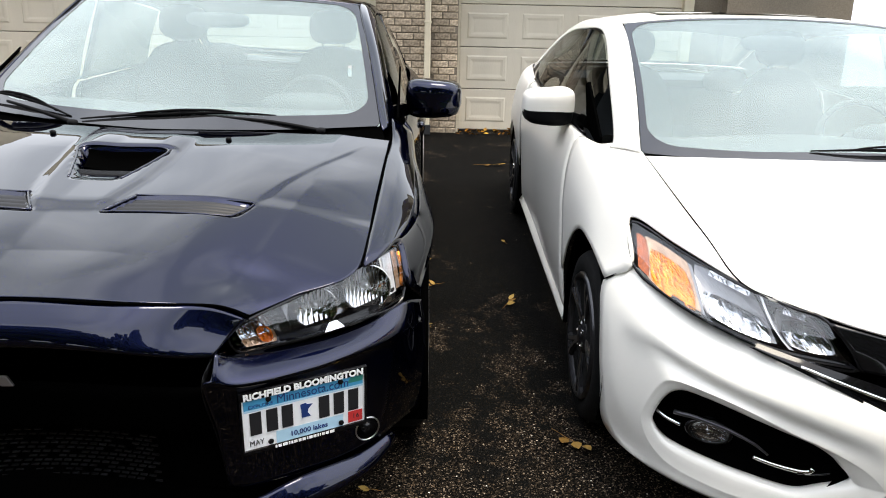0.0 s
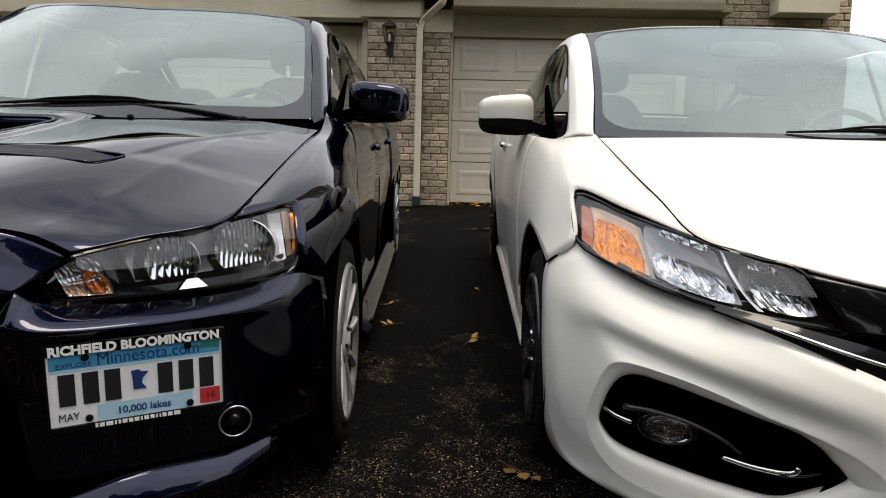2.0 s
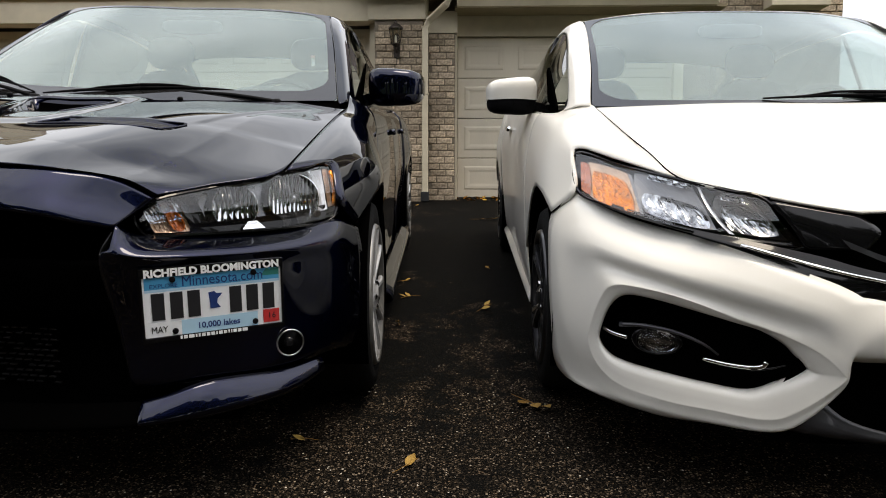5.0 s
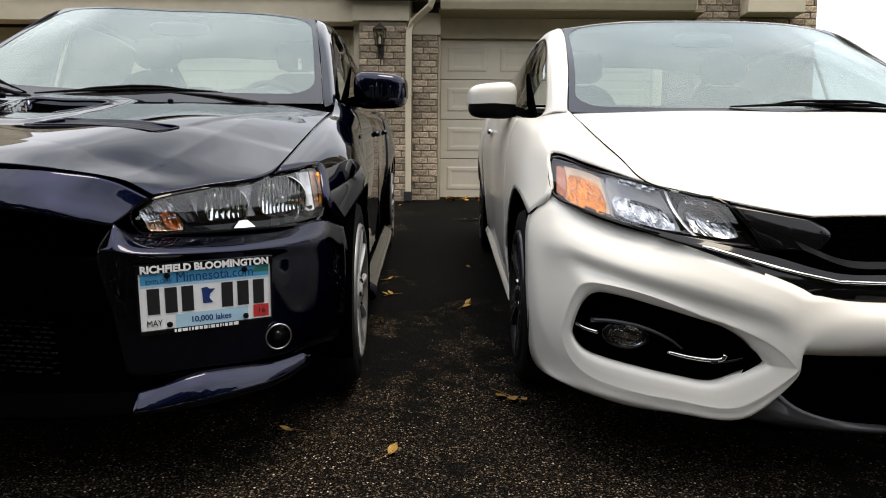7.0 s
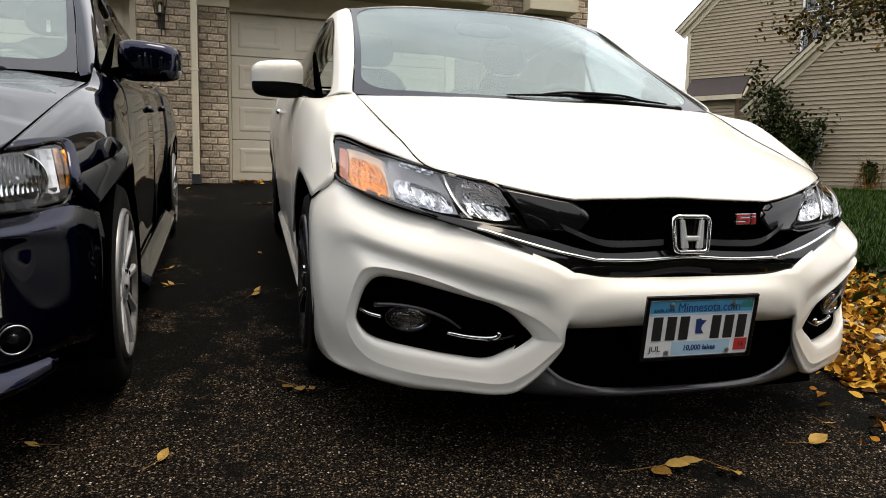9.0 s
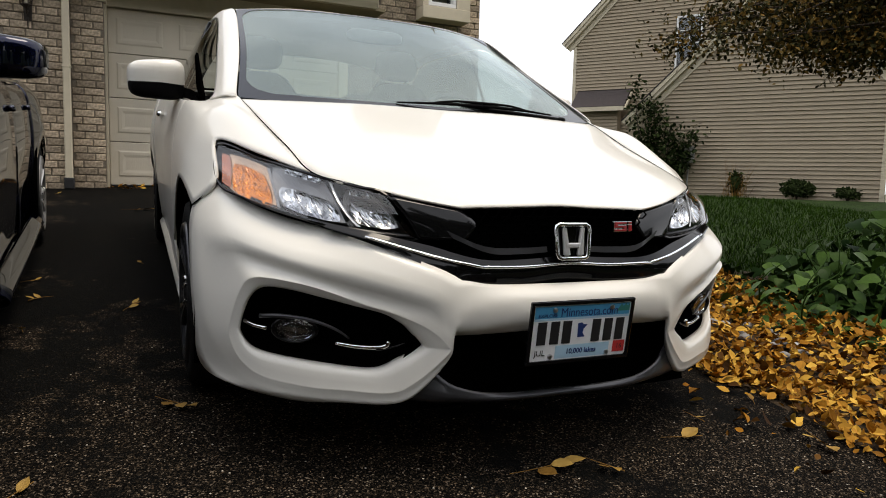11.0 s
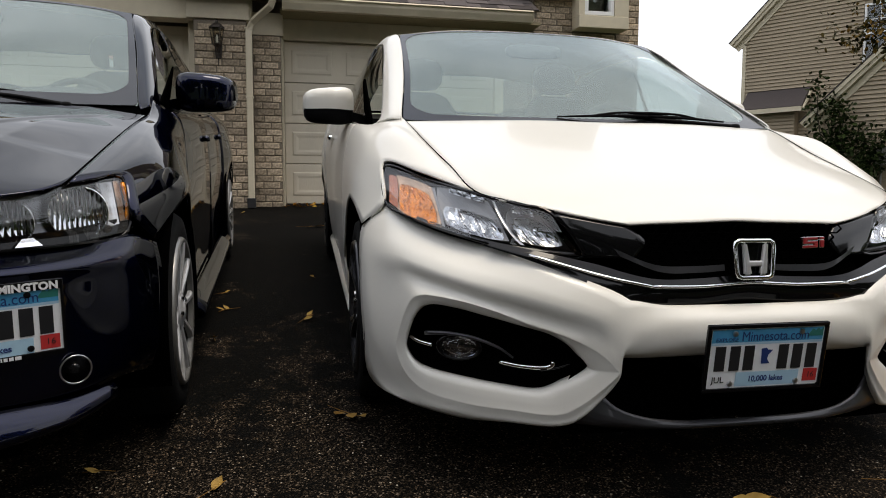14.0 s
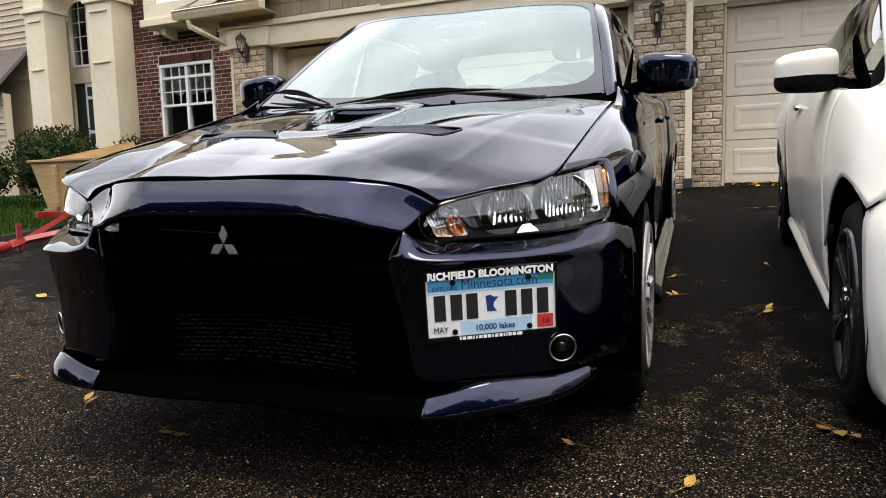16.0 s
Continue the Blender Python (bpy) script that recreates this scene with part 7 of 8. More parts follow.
part("bulkhead", prism([(-0.50, 0.60), (0.62, 0.60), (0.62, 0.92), (0.30, 0.95), (-0.42, 0.78)], -0.68, 0.68, axis="x"), SHADED_BLACK, saloon)

# nose above the grille, cheeks beside it, lip below
panel("nose_panel", whole([
    [(0, -0.939, 0.833), (0.20, -0.921, 0.828), (0.31, -0.872, 0.814), (0.387, -0.822, 0.793), (0.455, -0.783, 0.750)],
    [(0, -0.985, 0.790), (0.19, -0.968, 0.787), (0.285, -0.922, 0.773), (0.362, -0.864, 0.752), (0.424, -0.818, 0.722)],
    [(0, -1.000, 0.752), (0.18, -0.990, 0.750), (0.265, -0.963, 0.737), (0.338, -0.918, 0.714), (0.395, -0.870, 0.694)],
    [(0, -0.985, 0.738), (0.18, -0.976, 0.736), (0.255, -0.955, 0.724), (0.326, -0.912, 0.702), (0.385, -0.862, 0.684)]]), BLUE_PAINT, saloon, NOSE, "dark blue nose panel over the grille", ku=7, kv=5)
for s in (1, -1):
    panel("bumper_cheek", [
        [(0.398, -0.868, 0.696), (0.436, -0.795, 0.662), (0.600, -0.675, 0.645), (0.720, -0.562, 0.642), (0.815, -0.455, 0.657), (0.866, -0.352, 0.618)],
        [(0.392, -0.900, 0.650), (0.460, -0.870, 0.632), (0.605, -0.760, 0.620), (0.725, -0.640, 0.615), (0.822, -0.505, 0.605), (0.878, -0.360, 0.545)],
        [(0.370, -0.905, 0.622), (0.455, -0.866, 0.604), (0.600, -0.758, 0.585), (0.722, -0.640, 0.570), (0.822, -0.505, 0.545), (0.880, -0.378, 0.455)],
        [(0.385, -0.870, 0.470), (0.460, -0.838, 0.460), (0.600, -0.745, 0.440), (0.720, -0.635, 0.425), (0.820, -0.500, 0.405), (0.875, -0.395, 0.36)],
        [(0.405, -0.868, 0.320), (0.470, -0.838, 0.315), (0.600, -0.752, 0.306), (0.715, -0.645, 0.300), (0.800, -0.520, 0.300), (0.855, -0.410, 0.28)]], BLUE_PAINT, saloon, NOSE, "dark blue bumper cheek below the headlight", side=s)
    panel("grille_side", [[(0.385, -0.862, 0.690), (0.40, -0.80, 0.67)], [(0.365, -0.900, 0.62), (0.38, -0.80, 0.60)], [(0.38, -0.868, 0.47), (0.395, -0.80, 0.46)], [(0.40, -0.862, 0.32), (0.41, -0.80, 0.32)]], GLOSS_BLACK, saloon, (s * 0.6, -0.8, 0.5), side=s)
    panel("front_lip", [
        [(0.425, -0.872, 0.296), (0.475, -0.852, 0.304), (0.565, -0.795, 0.322), (0.700, -0.672, 0.302), (0.782, -0.562, 0.297)],
        [(0.428, -0.900, 0.270), (0.490, -0.872, 0.275), (0.585, -0.815, 0.285), (0.718, -0.690, 0.276), (0.792, -0.575, 0.285)],
        [(0.428, -0.905, 0.248), (0.490, -0.876, 0.247), (0.588, -0.818, 0.246), (0.718, -0.692, 0.246), (0.790, -0.578, 0.262)],
        [(0.420, -0.840, 0.228), (0.475, -0.81, 0.228), (0.565, -0.755, 0.230), (0.69, -0.640, 0.234), (0.760, -0.545, 0.255)]], BLUE_PAINT, saloon, NOSE, "dark blue corner of the front lip", ku=5, kv=4, side=s)
    # lamps
    E_TOP = [(0.410, -0.802, 0.716), (0.460, -0.773, 0.745), (0.547, -0.686, 0.762), (0.694, -0.547, 0.791), (0.791, -0.390, 0.800)]
    E_FOOT = [(0.432, -0.790, 0.662), (0.505, -0.737, 0.657), (0.600, -0.665, 0.653), (0.720, -0.555, 0.650), (0.812, -0.447, 0.664)]
    lamp = lamp_unit(saloon, s, E_TOP, E_FOOT, NOSE, (0.0, 0.105, -0.005), housing=LAMP_SMOKE)
    lamp_facets("turn_signal", lamp, s, E_TOP, E_FOOT, (0.04, 0.335), (0.03, 0.27), 0.08, 0.60, 0.016, 30, 6, LAMP_FLUTE, 0.0032, 3, "clear fluted turn signal", 0.3)
    lamp_facets("turn_signal", lamp, s, E_TOP, E_FOOT, (0.04, 0.335), (0.03, 0.27), 0.52, 0.95, 0.014, 30, 5, PALE_AMBER, 0.0040, 23, "pale amber turn signal", 0.3)
    lamp_facets("signal_bulb", lamp, s, E_TOP, E_FOOT, (0.20, 0.315), (0.16, 0.255), 0.36, 0.92, 0.008, 10, 8, DEEP_AMBER, 0.005, 4, "amber bulb shade", 0.9)
    lamp_facets("lamp_shelf", lamp, s, E_TOP, E_FOOT, (0.32, 0.96), (0.28, 0.94), 0.74, 0.98, 0.006, 14, 2, GLOSS_BLACK, 0.0, 5)
    lamp_facets("lamp_wall", lamp, s, E_TOP, E_FOOT, (0.335, 0.42), (0.27, 0.38), 0.06, 0.75, 0.012, 3, 3, GLOSS_BLACK, 0.0, 5)
    fluted_bowl(lamp, (s * 0.590, -0.622, 0.709), (s * 0.22, -1, 0.02), 0.054, 0.034, 9, REFLECTOR, "fluted low beam reflector")
    fluted_bowl(lamp, (s * 0.714, -0.510, 0.719), (s * 0.25, -1, 0.02), 0.064, 0.040, 13, REFLECTOR, "fluted high beam reflector")
    part("lamp_divider", face_out(sheet([[(0.515, -0.655, 0.738), (0.512, -0.675, 0.71), (0.520, -0.685, 0.680)], [(0.528, -0.645, 0.740), (0.525, -0.665, 0.71), (0.533, -0.675, 0.678)]], 4, 3, side=s), NOSE), LAMP_GREY, lamp, smooth=True)
    wedge = lamp_facets("chrome_wedge", lamp, s, E_TOP, E_FOOT, (0.735, 0.445), (0.535, 0.65), 0.80, 0.94, 0.0, 2, 2, CHROME, 0.0, 12, "bright wedge between the reflectors")
    for v in wedge.data.vertices:
        v.co.y += 0.9 * (v.co.z - 0.672) - 0.018
    lamp_facets("side_light", lamp, s, E_TOP, E_FOOT, (0.885, 0.945), (0.900, 0.958), 0.06, 0.84, 0.004, 2, 8, LAMP_CLEAR, 0.0, 13, "bright outer light bar")
    lamp_facets("side_light_edge", lamp, s, E_TOP, E_FOOT, (0.868, 0.882), (0.885, 0.897), 0.06, 0.84, 0.002, 1, 8, CHROME, 0.0, 14)
    lamp_facets("marker_pane", lamp, s, E_TOP, E_FOOT, (0.952, 0.985), (0.964, 0.988), 0.06, 0.80, 0.002, 2, 6, PALE_AMBER, 0.001, 15, "pale amber outer marker")
    part("side_marker", tube([(s * 0.795, -0.396, 0.786), (s * 0.806, -0.405, 0.74), (s * 0.806, -0.420, 0.69)], 0.006, 4, 6), AMBER, lamp, "amber side marker", True)
    part("adjuster_cap", lathe([(0.010, 0), (0.010, 0.006), (0.004, 0.008)], 14, "y"), CHROME, lamp, m=pose(s * 0.772, -0.486, 0.676))
    # fog lamp ring
    fog_at = (s * 0.718, -0.646, 0.365)
    m = look(fog_at, Vector(fog_at) + Vector((s * 0.55, -1, 0))) @ pose(0, 0, 0, 180, 0, 0)
    fog = base_of("fog_lamp")
    fog.parent = saloon
    part("fog_ring", lathe([(0.034 + 0.0022 * math.cos(t), 0.0022 * math.sin(t) + 0.006) for t in np.arange(8) * math.pi / 4], 32, "z", closed=True), SATIN, fog, "thin bright fog lamp ring", True, m=m)
    part("fog_bowl", lathe([(0.004, -0.010), (0.022, -0.006), (0.033, 0.004)], 26, "z"), GLOSS_BLACK, fog, smooth=True, m=m)
    part("fog_bulb", box(-0.010, 0.012, -0.012, 0.012, -0.006, 0.004, 0.003), DARK_SATIN, fog, m=m)
# The lip's middle is near-black, with the shade under the nose painted in.
panel("lip_middle", whole([
    [(0, -0.935, 0.296), (0.2, -0.925, 0.296), (0.424, -0.872, 0.294)],
    [(0, -0.972, 0.268), (0.2, -0.962, 0.268), (0.427, -0.898, 0.268)],
    [(0, -0.976, 0.246), (0.2, -0.966, 0.246), (0.427, -0.902, 0.246)],
    [(0, -0.90, 0.226), (0.2, -0.89, 0.226), (0.42, -0.84, 0.226)]]), SHADED_BLACK, saloon, NOSE, "black middle of the front lip, shade put into its colour", ku=5, kv=4)
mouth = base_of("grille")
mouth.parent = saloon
# Near-black sheet, beam and slats put the mouth's shade into their colour.
part("grille_backing", face_out(sheet(whole([[(0, -0.86, 0.75), (0.38, -0.80, 0.70)], [(0, -0.84, 0.55), (0.40, -0.80, 0.55)], [(0, -0.84, 0.28), (0.43, -0.80, 0.28)]]), 5, 4), NOSE), SHADED_BLACK, mouth, smooth=True)
part("bumper_beam", face_out(sheet(whole([[(0, -0.935, 0.628), (0.2, -0.925, 0.627), (0.375, -0.888, 0.622)], [(0, -0.945, 0.60), (0.2, -0.935, 0.60), (0.378, -0.892, 0.60)], [(0, -0.915, 0.50), (0.2, -0.905, 0.50), (0.385, -0.865, 0.49)], [(0, -0.88, 0.47), (0.2, -0.87, 0.47), (0.388, -0.84, 0.47)]]), 5, 4), NOSE), SHADED_BLACK, mouth, "black bumper beam, the mouth's shade put into its colour", True)
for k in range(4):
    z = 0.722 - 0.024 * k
    part("grille_slat", tube([(-0.33, -0.862, z), (0, -0.90, z), (0.33, -0.862, z)], 0.0035, 6, 5), SHADED_BLACK, mouth)
part("badge_bar", tube([(-0.20, -0.905, 0.695), (-0.03, -0.93, 0.690)], 0.0015, 3, 5), DISC, mouth)
cooler = base_of("intercooler")
cooler.parent = saloon
# The core's near-black stands for the dimness deep in the mouth.
part("core", box(-0.26, 0.26, -0.76, -0.73, 0.315, 0.46), SHADED_BLACK, cooler)
rng = random.Random(8)
for r in range(11):
    z = 0.322 + r * 0.0128
    for c in range(26):
        x = -0.25 + c * 0.0196 + (0.008 if r % 2 else 0)
        if rng.random() < 0.88 and abs(x) < 0.225:
            part("fin", box(x, x + 0.014, -0.864, -0.858, z, z + 0.0028), GUNMETAL, cooler)
diamonds = base_of("badge")
diamonds.parent, diamonds.matrix_basis = saloon, pose(0, -0.985, 0.672, 90 - 6, 0, 0)
for a in (90, 210, 330):
    c, q = math.cos(radians(a)), math.sin(radians(a))
    r = 0.0275
    pts = [(0, 0), (r * math.cos(radians(a - 30)), r * math.sin(radians(a - 30))), (r * 1.732 * c, r * 1.732 * q), (r * math.cos(radians(a + 30)), r * math.sin(radians(a + 30)))]
    part("badge_diamond", prism(pts, 0.0, 0.008, axis="z", bevel=0.0015), SATIN, diamonds)

# bonnet scoop, vents and washer jets
scoop = base_of("bonnet_scoop")
scoop.parent = saloon
rows = []
for y, low in ((-0.118, 0.020), (-0.07, 0.032), (-0.015, 0.030), (0.002, 0.004)):
    w = along(SCOOP, y) - 0.014
    rows.append([(SCOOP_X + w * u, y, bonnet_z(SCOOP_X + w * u, y) - low * (1 - 0.35 * u * u)) for u in (-1, -0.5, 0, 0.5, 1)])
# Near-black sheet put in the mouth as the shade of its depth.
part("scoop_mouth", face_out(sheet(rows, 4, 4), (0, 0, 0)), SHADED_BLACK, scoop, "near-black sheet for the shade in the scoop mouth", True)
rows = []
for y in (-0.195, -0.155):
    w = along(SCOOP, y) - 0.008
    rows.append([(SCOOP_X + w * u, y, bonnet_z(SCOOP_X + w * u, y) - 0.006) for u in (-1, 0, 1)])
panel("scoop_slat", rows, MATTE_BLACK, scoop, (0, 0, 0), ku=4, kv=3, thick=0.004)
rim = [(SCOOP_X + side * (along(SCOOP, y) + 0.004), y) for side, ys in ((-1, (-0.250, -0.17, -0.09, -0.025)), (1, (-0.025, -0.09, -0.17, -0.250))) for y in ys]
rim[4:4] = [(SCOOP_X - 0.085, 0.003), (SCOOP_X, 0.005), (SCOOP_X + 0.085, 0.003)]
part("scoop_rim", tube([(x, y, bonnet_z(x, y) + 0.006 + 0.006 * ease(-0.05, 0.0, y)) for x, y in rim], 0.0035, 5, 6), BLUE_PAINT, scoop, smooth=True)
for s in (1, -1):
    vent = base_of("bonnet_vent")
    vent.parent = saloon
    shift_in = 0.026 if s < 0 else 0.0
    rows = []
    for v in (0.0, 0.5, 1.0):
        rows.append([])
        for u in (0.0, 0.33, 0.67, 1.0):
            x = s * (0.060 + shift_in + 0.046 * v + (0.286 - shift_in) * u)
            y = -0.486 + 0.112 * v + 0.044 * u * u * (1 - v)
            rows[-1].append((x, y, bonnet_z(x, y) - 0.0125))
    ring = [(0.060, -0.490), (0.105, -0.372), (0.125, -0.364), (0.36, -0.364), (0.388, -0.372), (0.350, -0.446), (0.325, -0.462), (0.20, -0.486)]
    ring = [(s * (x + shift_in * (1 if x < 0.2 else 0)), y) for x, y in ring]
    loop = [ring[0]] + [p for p in ring[1:]] + [ring[0]]
    part("vent_rim", tube([(x, y, bonnet_z(x, y) + 0.0005) for x, y in loop], 0.0032, 4, 6), BLUE_PAINT, vent, smooth=True)
    # Under the louvres a near-black sheet gives the vent's shade by colour.
    part("vent_tray", face_out(sheet(rows, 4, 4), (0, 0, 0)), SHADED_BLACK, vent, smooth=True)
    for k in range(4):
        v0, v1 = 0.10 + 0.235 * k, 0.24 + 0.235 * k
        rows = []
        for v, low in ((v0, 0.0120), ((v0 + v1) / 2, 0.0075), (v1, 0.0065)):
            rows.append([])
            for u in (0.015, 0.33, 0.67, 0.985):
                x = s * (0.060 + shift_in + 0.046 * v + (0.286 - shift_in) * u)
                y = -0.486 + 0.112 * v + 0.044 * u * u * (1 - v)
                rows[-1].append((x, y, bonnet_z(x, y) - low))
        part("louvre", face_out(sheet(rows, 3, 2), (0, 0, 0)), LAMP_DARK, vent, smooth=True)
    part("washer_jet", blob((s * 0.24 + SCOOP_X, 0.12, bonnet_z(s * 0.24, 0.12) + 0.004), (0.008, 0.010, 0.008), 2.5, n=10), MATTE_BLACK, saloon, smooth=True)

# cabin
part("dashboard", face_out(sheet(whole([[(0, 0.34, 1.015), (0.4, 0.40, 1.015), (0.70, 0.49, 1.020)], [(0, 0.72, 1.03), (0.4, 0.73, 1.03), (0.72, 0.76, 1.01)], [(0, 0.84, 0.93), (0.4, 0.84, 0.93), (0.73, 0.84, 0.9)], [(0, 0.82, 0.6), (0.4, 0.82, 0.6), (0.73, 0.82, 0.6)]]), 5, 5), MID), CABIN, saloon, smooth=True)
part("instrument_hood", blob((0.36, 0.76, 1.045), (0.17, 0.10, 0.045), 2.6), CABIN, saloon, smooth=True)
seat(saloon, 0.36, 1.62, 0.58)
seat(saloon, -0.36, 1.62, 0.58)
part("rear_bench", blob((0, 2.52, 0.76), (0.62, 0.14, 0.28), 4), SEAT_CLOTH, saloon, smooth=True)
for x in (-0.36, 0.36):
    part("rear_headrest", blob((x, 2.62, 1.10), (0.13, 0.05, 0.075), 3), SEAT_CLOTH, saloon, smooth=True)
part("parcel_shelf", box(-0.64, 0.64, 2.6, 3.10, 1.02, 1.06), CABIN, saloon)
part("headlining", face_out(sheet(whole([[(0, 1.15, 1.455), (0.54, 1.22, 1.43)], [(0, 1.6, 1.482), (0.57, 1.6, 1.445)], [(0, 2.5, 1.395), (0.56, 2.5, 1.34)]]), 4, 4), MID), CURTAIN, saloon, smooth=True)
steering_wheel(saloon, 0.36, 0.96, 0.96)
part("inner_mirror", blob((0, 1.02, 1.38), (0.115, 0.02, 0.033), 3.5), CABIN, saloon, smooth=True)
part("sticker", box(0.635, 0.650, 0.745, 0.747, 1.17, 1.215), LETTER_WHITE, saloon, "small white windscreen sticker", m=pose(-0.012, -0.012, 0.0))
wiper(saloon, (0.485, 0.330, 1.004), (0.30, 0.345, 1.032), (0.065, 0.36, 1.050), (0.310, 0.385, 1.050), (-0.265, 0.315, 1.022), 0.022)
wiper(saloon, (-0.290, 0.310, 1.006), (-0.42, 0.335, 1.034), (-0.55, 0.375, 1.052), (-0.305, 0.335, 1.024), (-0.70, 0.455, 1.066), 0.022)
widen(saloon, corner=0.065, lean=0.055)
PLATE_YAW = math.degrees(math.atan2(1.597 - 1.445, -0.034 + 0.309)) - 2.8
plate("number_plate", (0.648, -0.792, 0.512), PLATE_YAW, 2, GLOSS_BLACK, "MAY", "white and blue number plate in a lettered black dealer frame", True, SALOON_M)

# ---- plants, leaves and clutter ----


def toned(name, low, high, rough=0.6):
    """A colour that runs between two tones from object to object, with veins and blotches."""
    m = material(name, low, rough, spec=0.1)
    n, k = m.node_tree.nodes, m.node_tree.links
    oi, ramp = n.new("ShaderNodeObjectInfo"), n.new("ShaderNodeValToRGB")
    ramp.color_ramp.elements[0].color, ramp.color_ramp.elements[1].color = (*low, 1), (*high, 1)
    tc, nz, mul = n.new("ShaderNodeTexCoord"), n.new("ShaderNodeTexNoise"), n.new("ShaderNodeMix")
    nz.inputs["Scale"].default_value = 45.0
    mul.data_type, mul.blend_type = "RGBA", "MULTIPLY"
    mul.inputs["Factor"].default_value = 0.6
    k.new(tc.outputs["Object"], nz.inputs["Vector"])
    k.new(oi.outputs["Random"], ramp.inputs["Fac"])
    k.new(ramp.outputs["Color"], mul.inputs["A"]), k.new(nz.outputs["Fac"], mul.inputs["B"])
    k.new(mul.outputs["Result"], n["Principled BSDF"].inputs["Base Color"])
    return m


FALLEN = toned("fallen_leaf", (0.26, 0.13, 0.028), (0.62, 0.40, 0.11))
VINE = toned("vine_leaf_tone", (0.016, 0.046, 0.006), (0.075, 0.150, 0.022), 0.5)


def leaf_outline(length, width, heart=False):
    """Half outlines of a leaf, from stalk to tip, as (distance, half width)."""
    if heart:
        return [(-0.12 * length, 0.22 * width), (-0.02 * length, 0.46 * width), (0.2 * length, 0.5 * width), (0.5 * length, 0.38 * width), (0.8 * length, 0.15 * width), (length, 0.0)]
    return [(0.0, 0.02 * width), (0.15 * length, 0.32 * width), (0.4 * length, 0.5 * width), (0.65 * length, 0.40 * width), (0.85 * length, 0.18 * width), (length, 0.0)]


def add_leaf(bm, m, length, width, curl, fold, heart=False):
    """A leaf folded along its midrib and curled along its length."""
    rows = leaf_outline(length, width, heart)
    mid, left, right = [], [], []
    for d, w in rows:
        z = curl * (d / length) ** 2 * length
        mid.append(bm.verts.new(m @ Vector((d, 0, z))))
        if w > 1e-6:
            left.append(bm.verts.new(m @ Vector((d, w, z + fold * w))))
            right.append(bm.verts.new(m @ Vector((d, -w, z + fold * w * 0.8))))
    for i in range(len(rows) - 1):
        if i + 1 < len(left):
            bm.faces.new((mid[i], mid[i + 1], left[i + 1], left[i]))
            bm.faces.new((mid[i + 1], mid[i], right[i], right[i + 1]))
        else:
            bm.faces.new((mid[i], mid[i + 1], left[i]))
            bm.faces.new((mid[i + 1], mid[i], right[i]))


rng = random.Random(21)
# single leaves on the driveway: place, size, and whether several hang on one stalk
SINGLE = [(0.26, 1.71, 0.085, 1), (-0.07, 1.85, 0.07, 1), (0.09, 3.05, 0.075, 1), (0.09, 3.55, 0.10, 2), (0.54, 4.33, 0.06, 1), (0.49, 3.33, 0.10, 3), (0.56, 6.71, 0.20, 3), (0.03, 3.93, 0.08, 2), (0.62, 2.14, 0.12, 3), (2.09, 1.45, 0.12, 1), (1.54, 1.42, 0.15, 3), (1.72, 1.37, 0.10, 2), (2.66, 1.52, 0.08, 1), (2.57, 1.63, 0.07, 1), (2.23, 1.56, 0.08, 1), (2.50, 1.31, 0.12, 3), (-3.64, 2.89, 0.14, 1), (-1.29, 1.58, 0.13, 2), (-1.82, 1.69, 0.11, 2), (-2.34, 1.81, 0.10, 2), (-0.2, 7.9, 0.10, 2), (1.2, 8.3, 0.12, 2), (2.75, 1.42, 0.10, 1), (2.42, 1.52, 0.06, 1)]
for x, y, size, count in SINGLE:
    spray = base_of("fallen_leaf", SLOPE @ pose(x, y / math.cos(radians(5)), 0.004, 0, 0, rng.uniform(0, 360)), label="curled dry yellow leaf lying on the asphalt" if count == 1 else "dry yellow leaves on one stalk lying on the asphalt", category="leaf", group="fallen leaves")
    for i in range(count):
        bm = bmesh.new()
        a = (-75 + 25 * i + rng.uniform(-12, 12)) if count > 1 else rng.uniform(-20, 20)
        s = size * (0.44 if count > 1 else 0.56)
        add_leaf(bm, pose((0.30 * i - 0.15) * size, 0.02 * size, 0.005 + 0.002 * i, rng.uniform(-10, 10), rng.uniform(-10, 2), a), s, s * rng.uniform(0.55, 0.75), rng.uniform(0.05, 0.35), rng.uniform(0.1, 0.55))
        part("leaf_blade", bm, FALLEN, spray)
    part("stalk", tube([(0.45 * size, 0, 0.006), (-0.15 * size, 0.02 * size, 0.008), (-0.75 * size, 0.14 * size, 0.005)], 0.0016, 4, 5, taper=0.0007), BROWN_LEAF, spray)

litter = bmesh.new()
for i in range(11000):
    y = rng.uniform(0.3, 3.9)
    edge = 2.66 + 0.10 * max(0, y - 1.5) ** 1.6 + 0.06 * math.sin(y * 5.1) + 0.04 * math.sin(y * 13.0)
    x = edge + rng.random() ** 1.25 * 1.45 - 0.05
    if y < 0.55 + 0.45 * max(0.0, x - edge) ** 1.5 + 0.18 * math.sin(x * 7.0) + rng.gauss(0, 0.12):
        continue
    if rng.random() < 0.03:
        x = edge - rng.random() ** 2 * 0.5
    s = rng.uniform(0.018, 0.056)
    add_leaf(litter, pose(x, y, ground_z(x, y) + rng.uniform(0.004, 0.035 + 0.03 * min(1, max(0, x - edge))), rng.uniform(-45, 45), rng.uniform(-45, 30), rng.uniform(0, 360)), s, s * rng.uniform(0.5, 0.85), rng.uniform(-0.3, 0.6), rng.uniform(-0.3, 0.9))
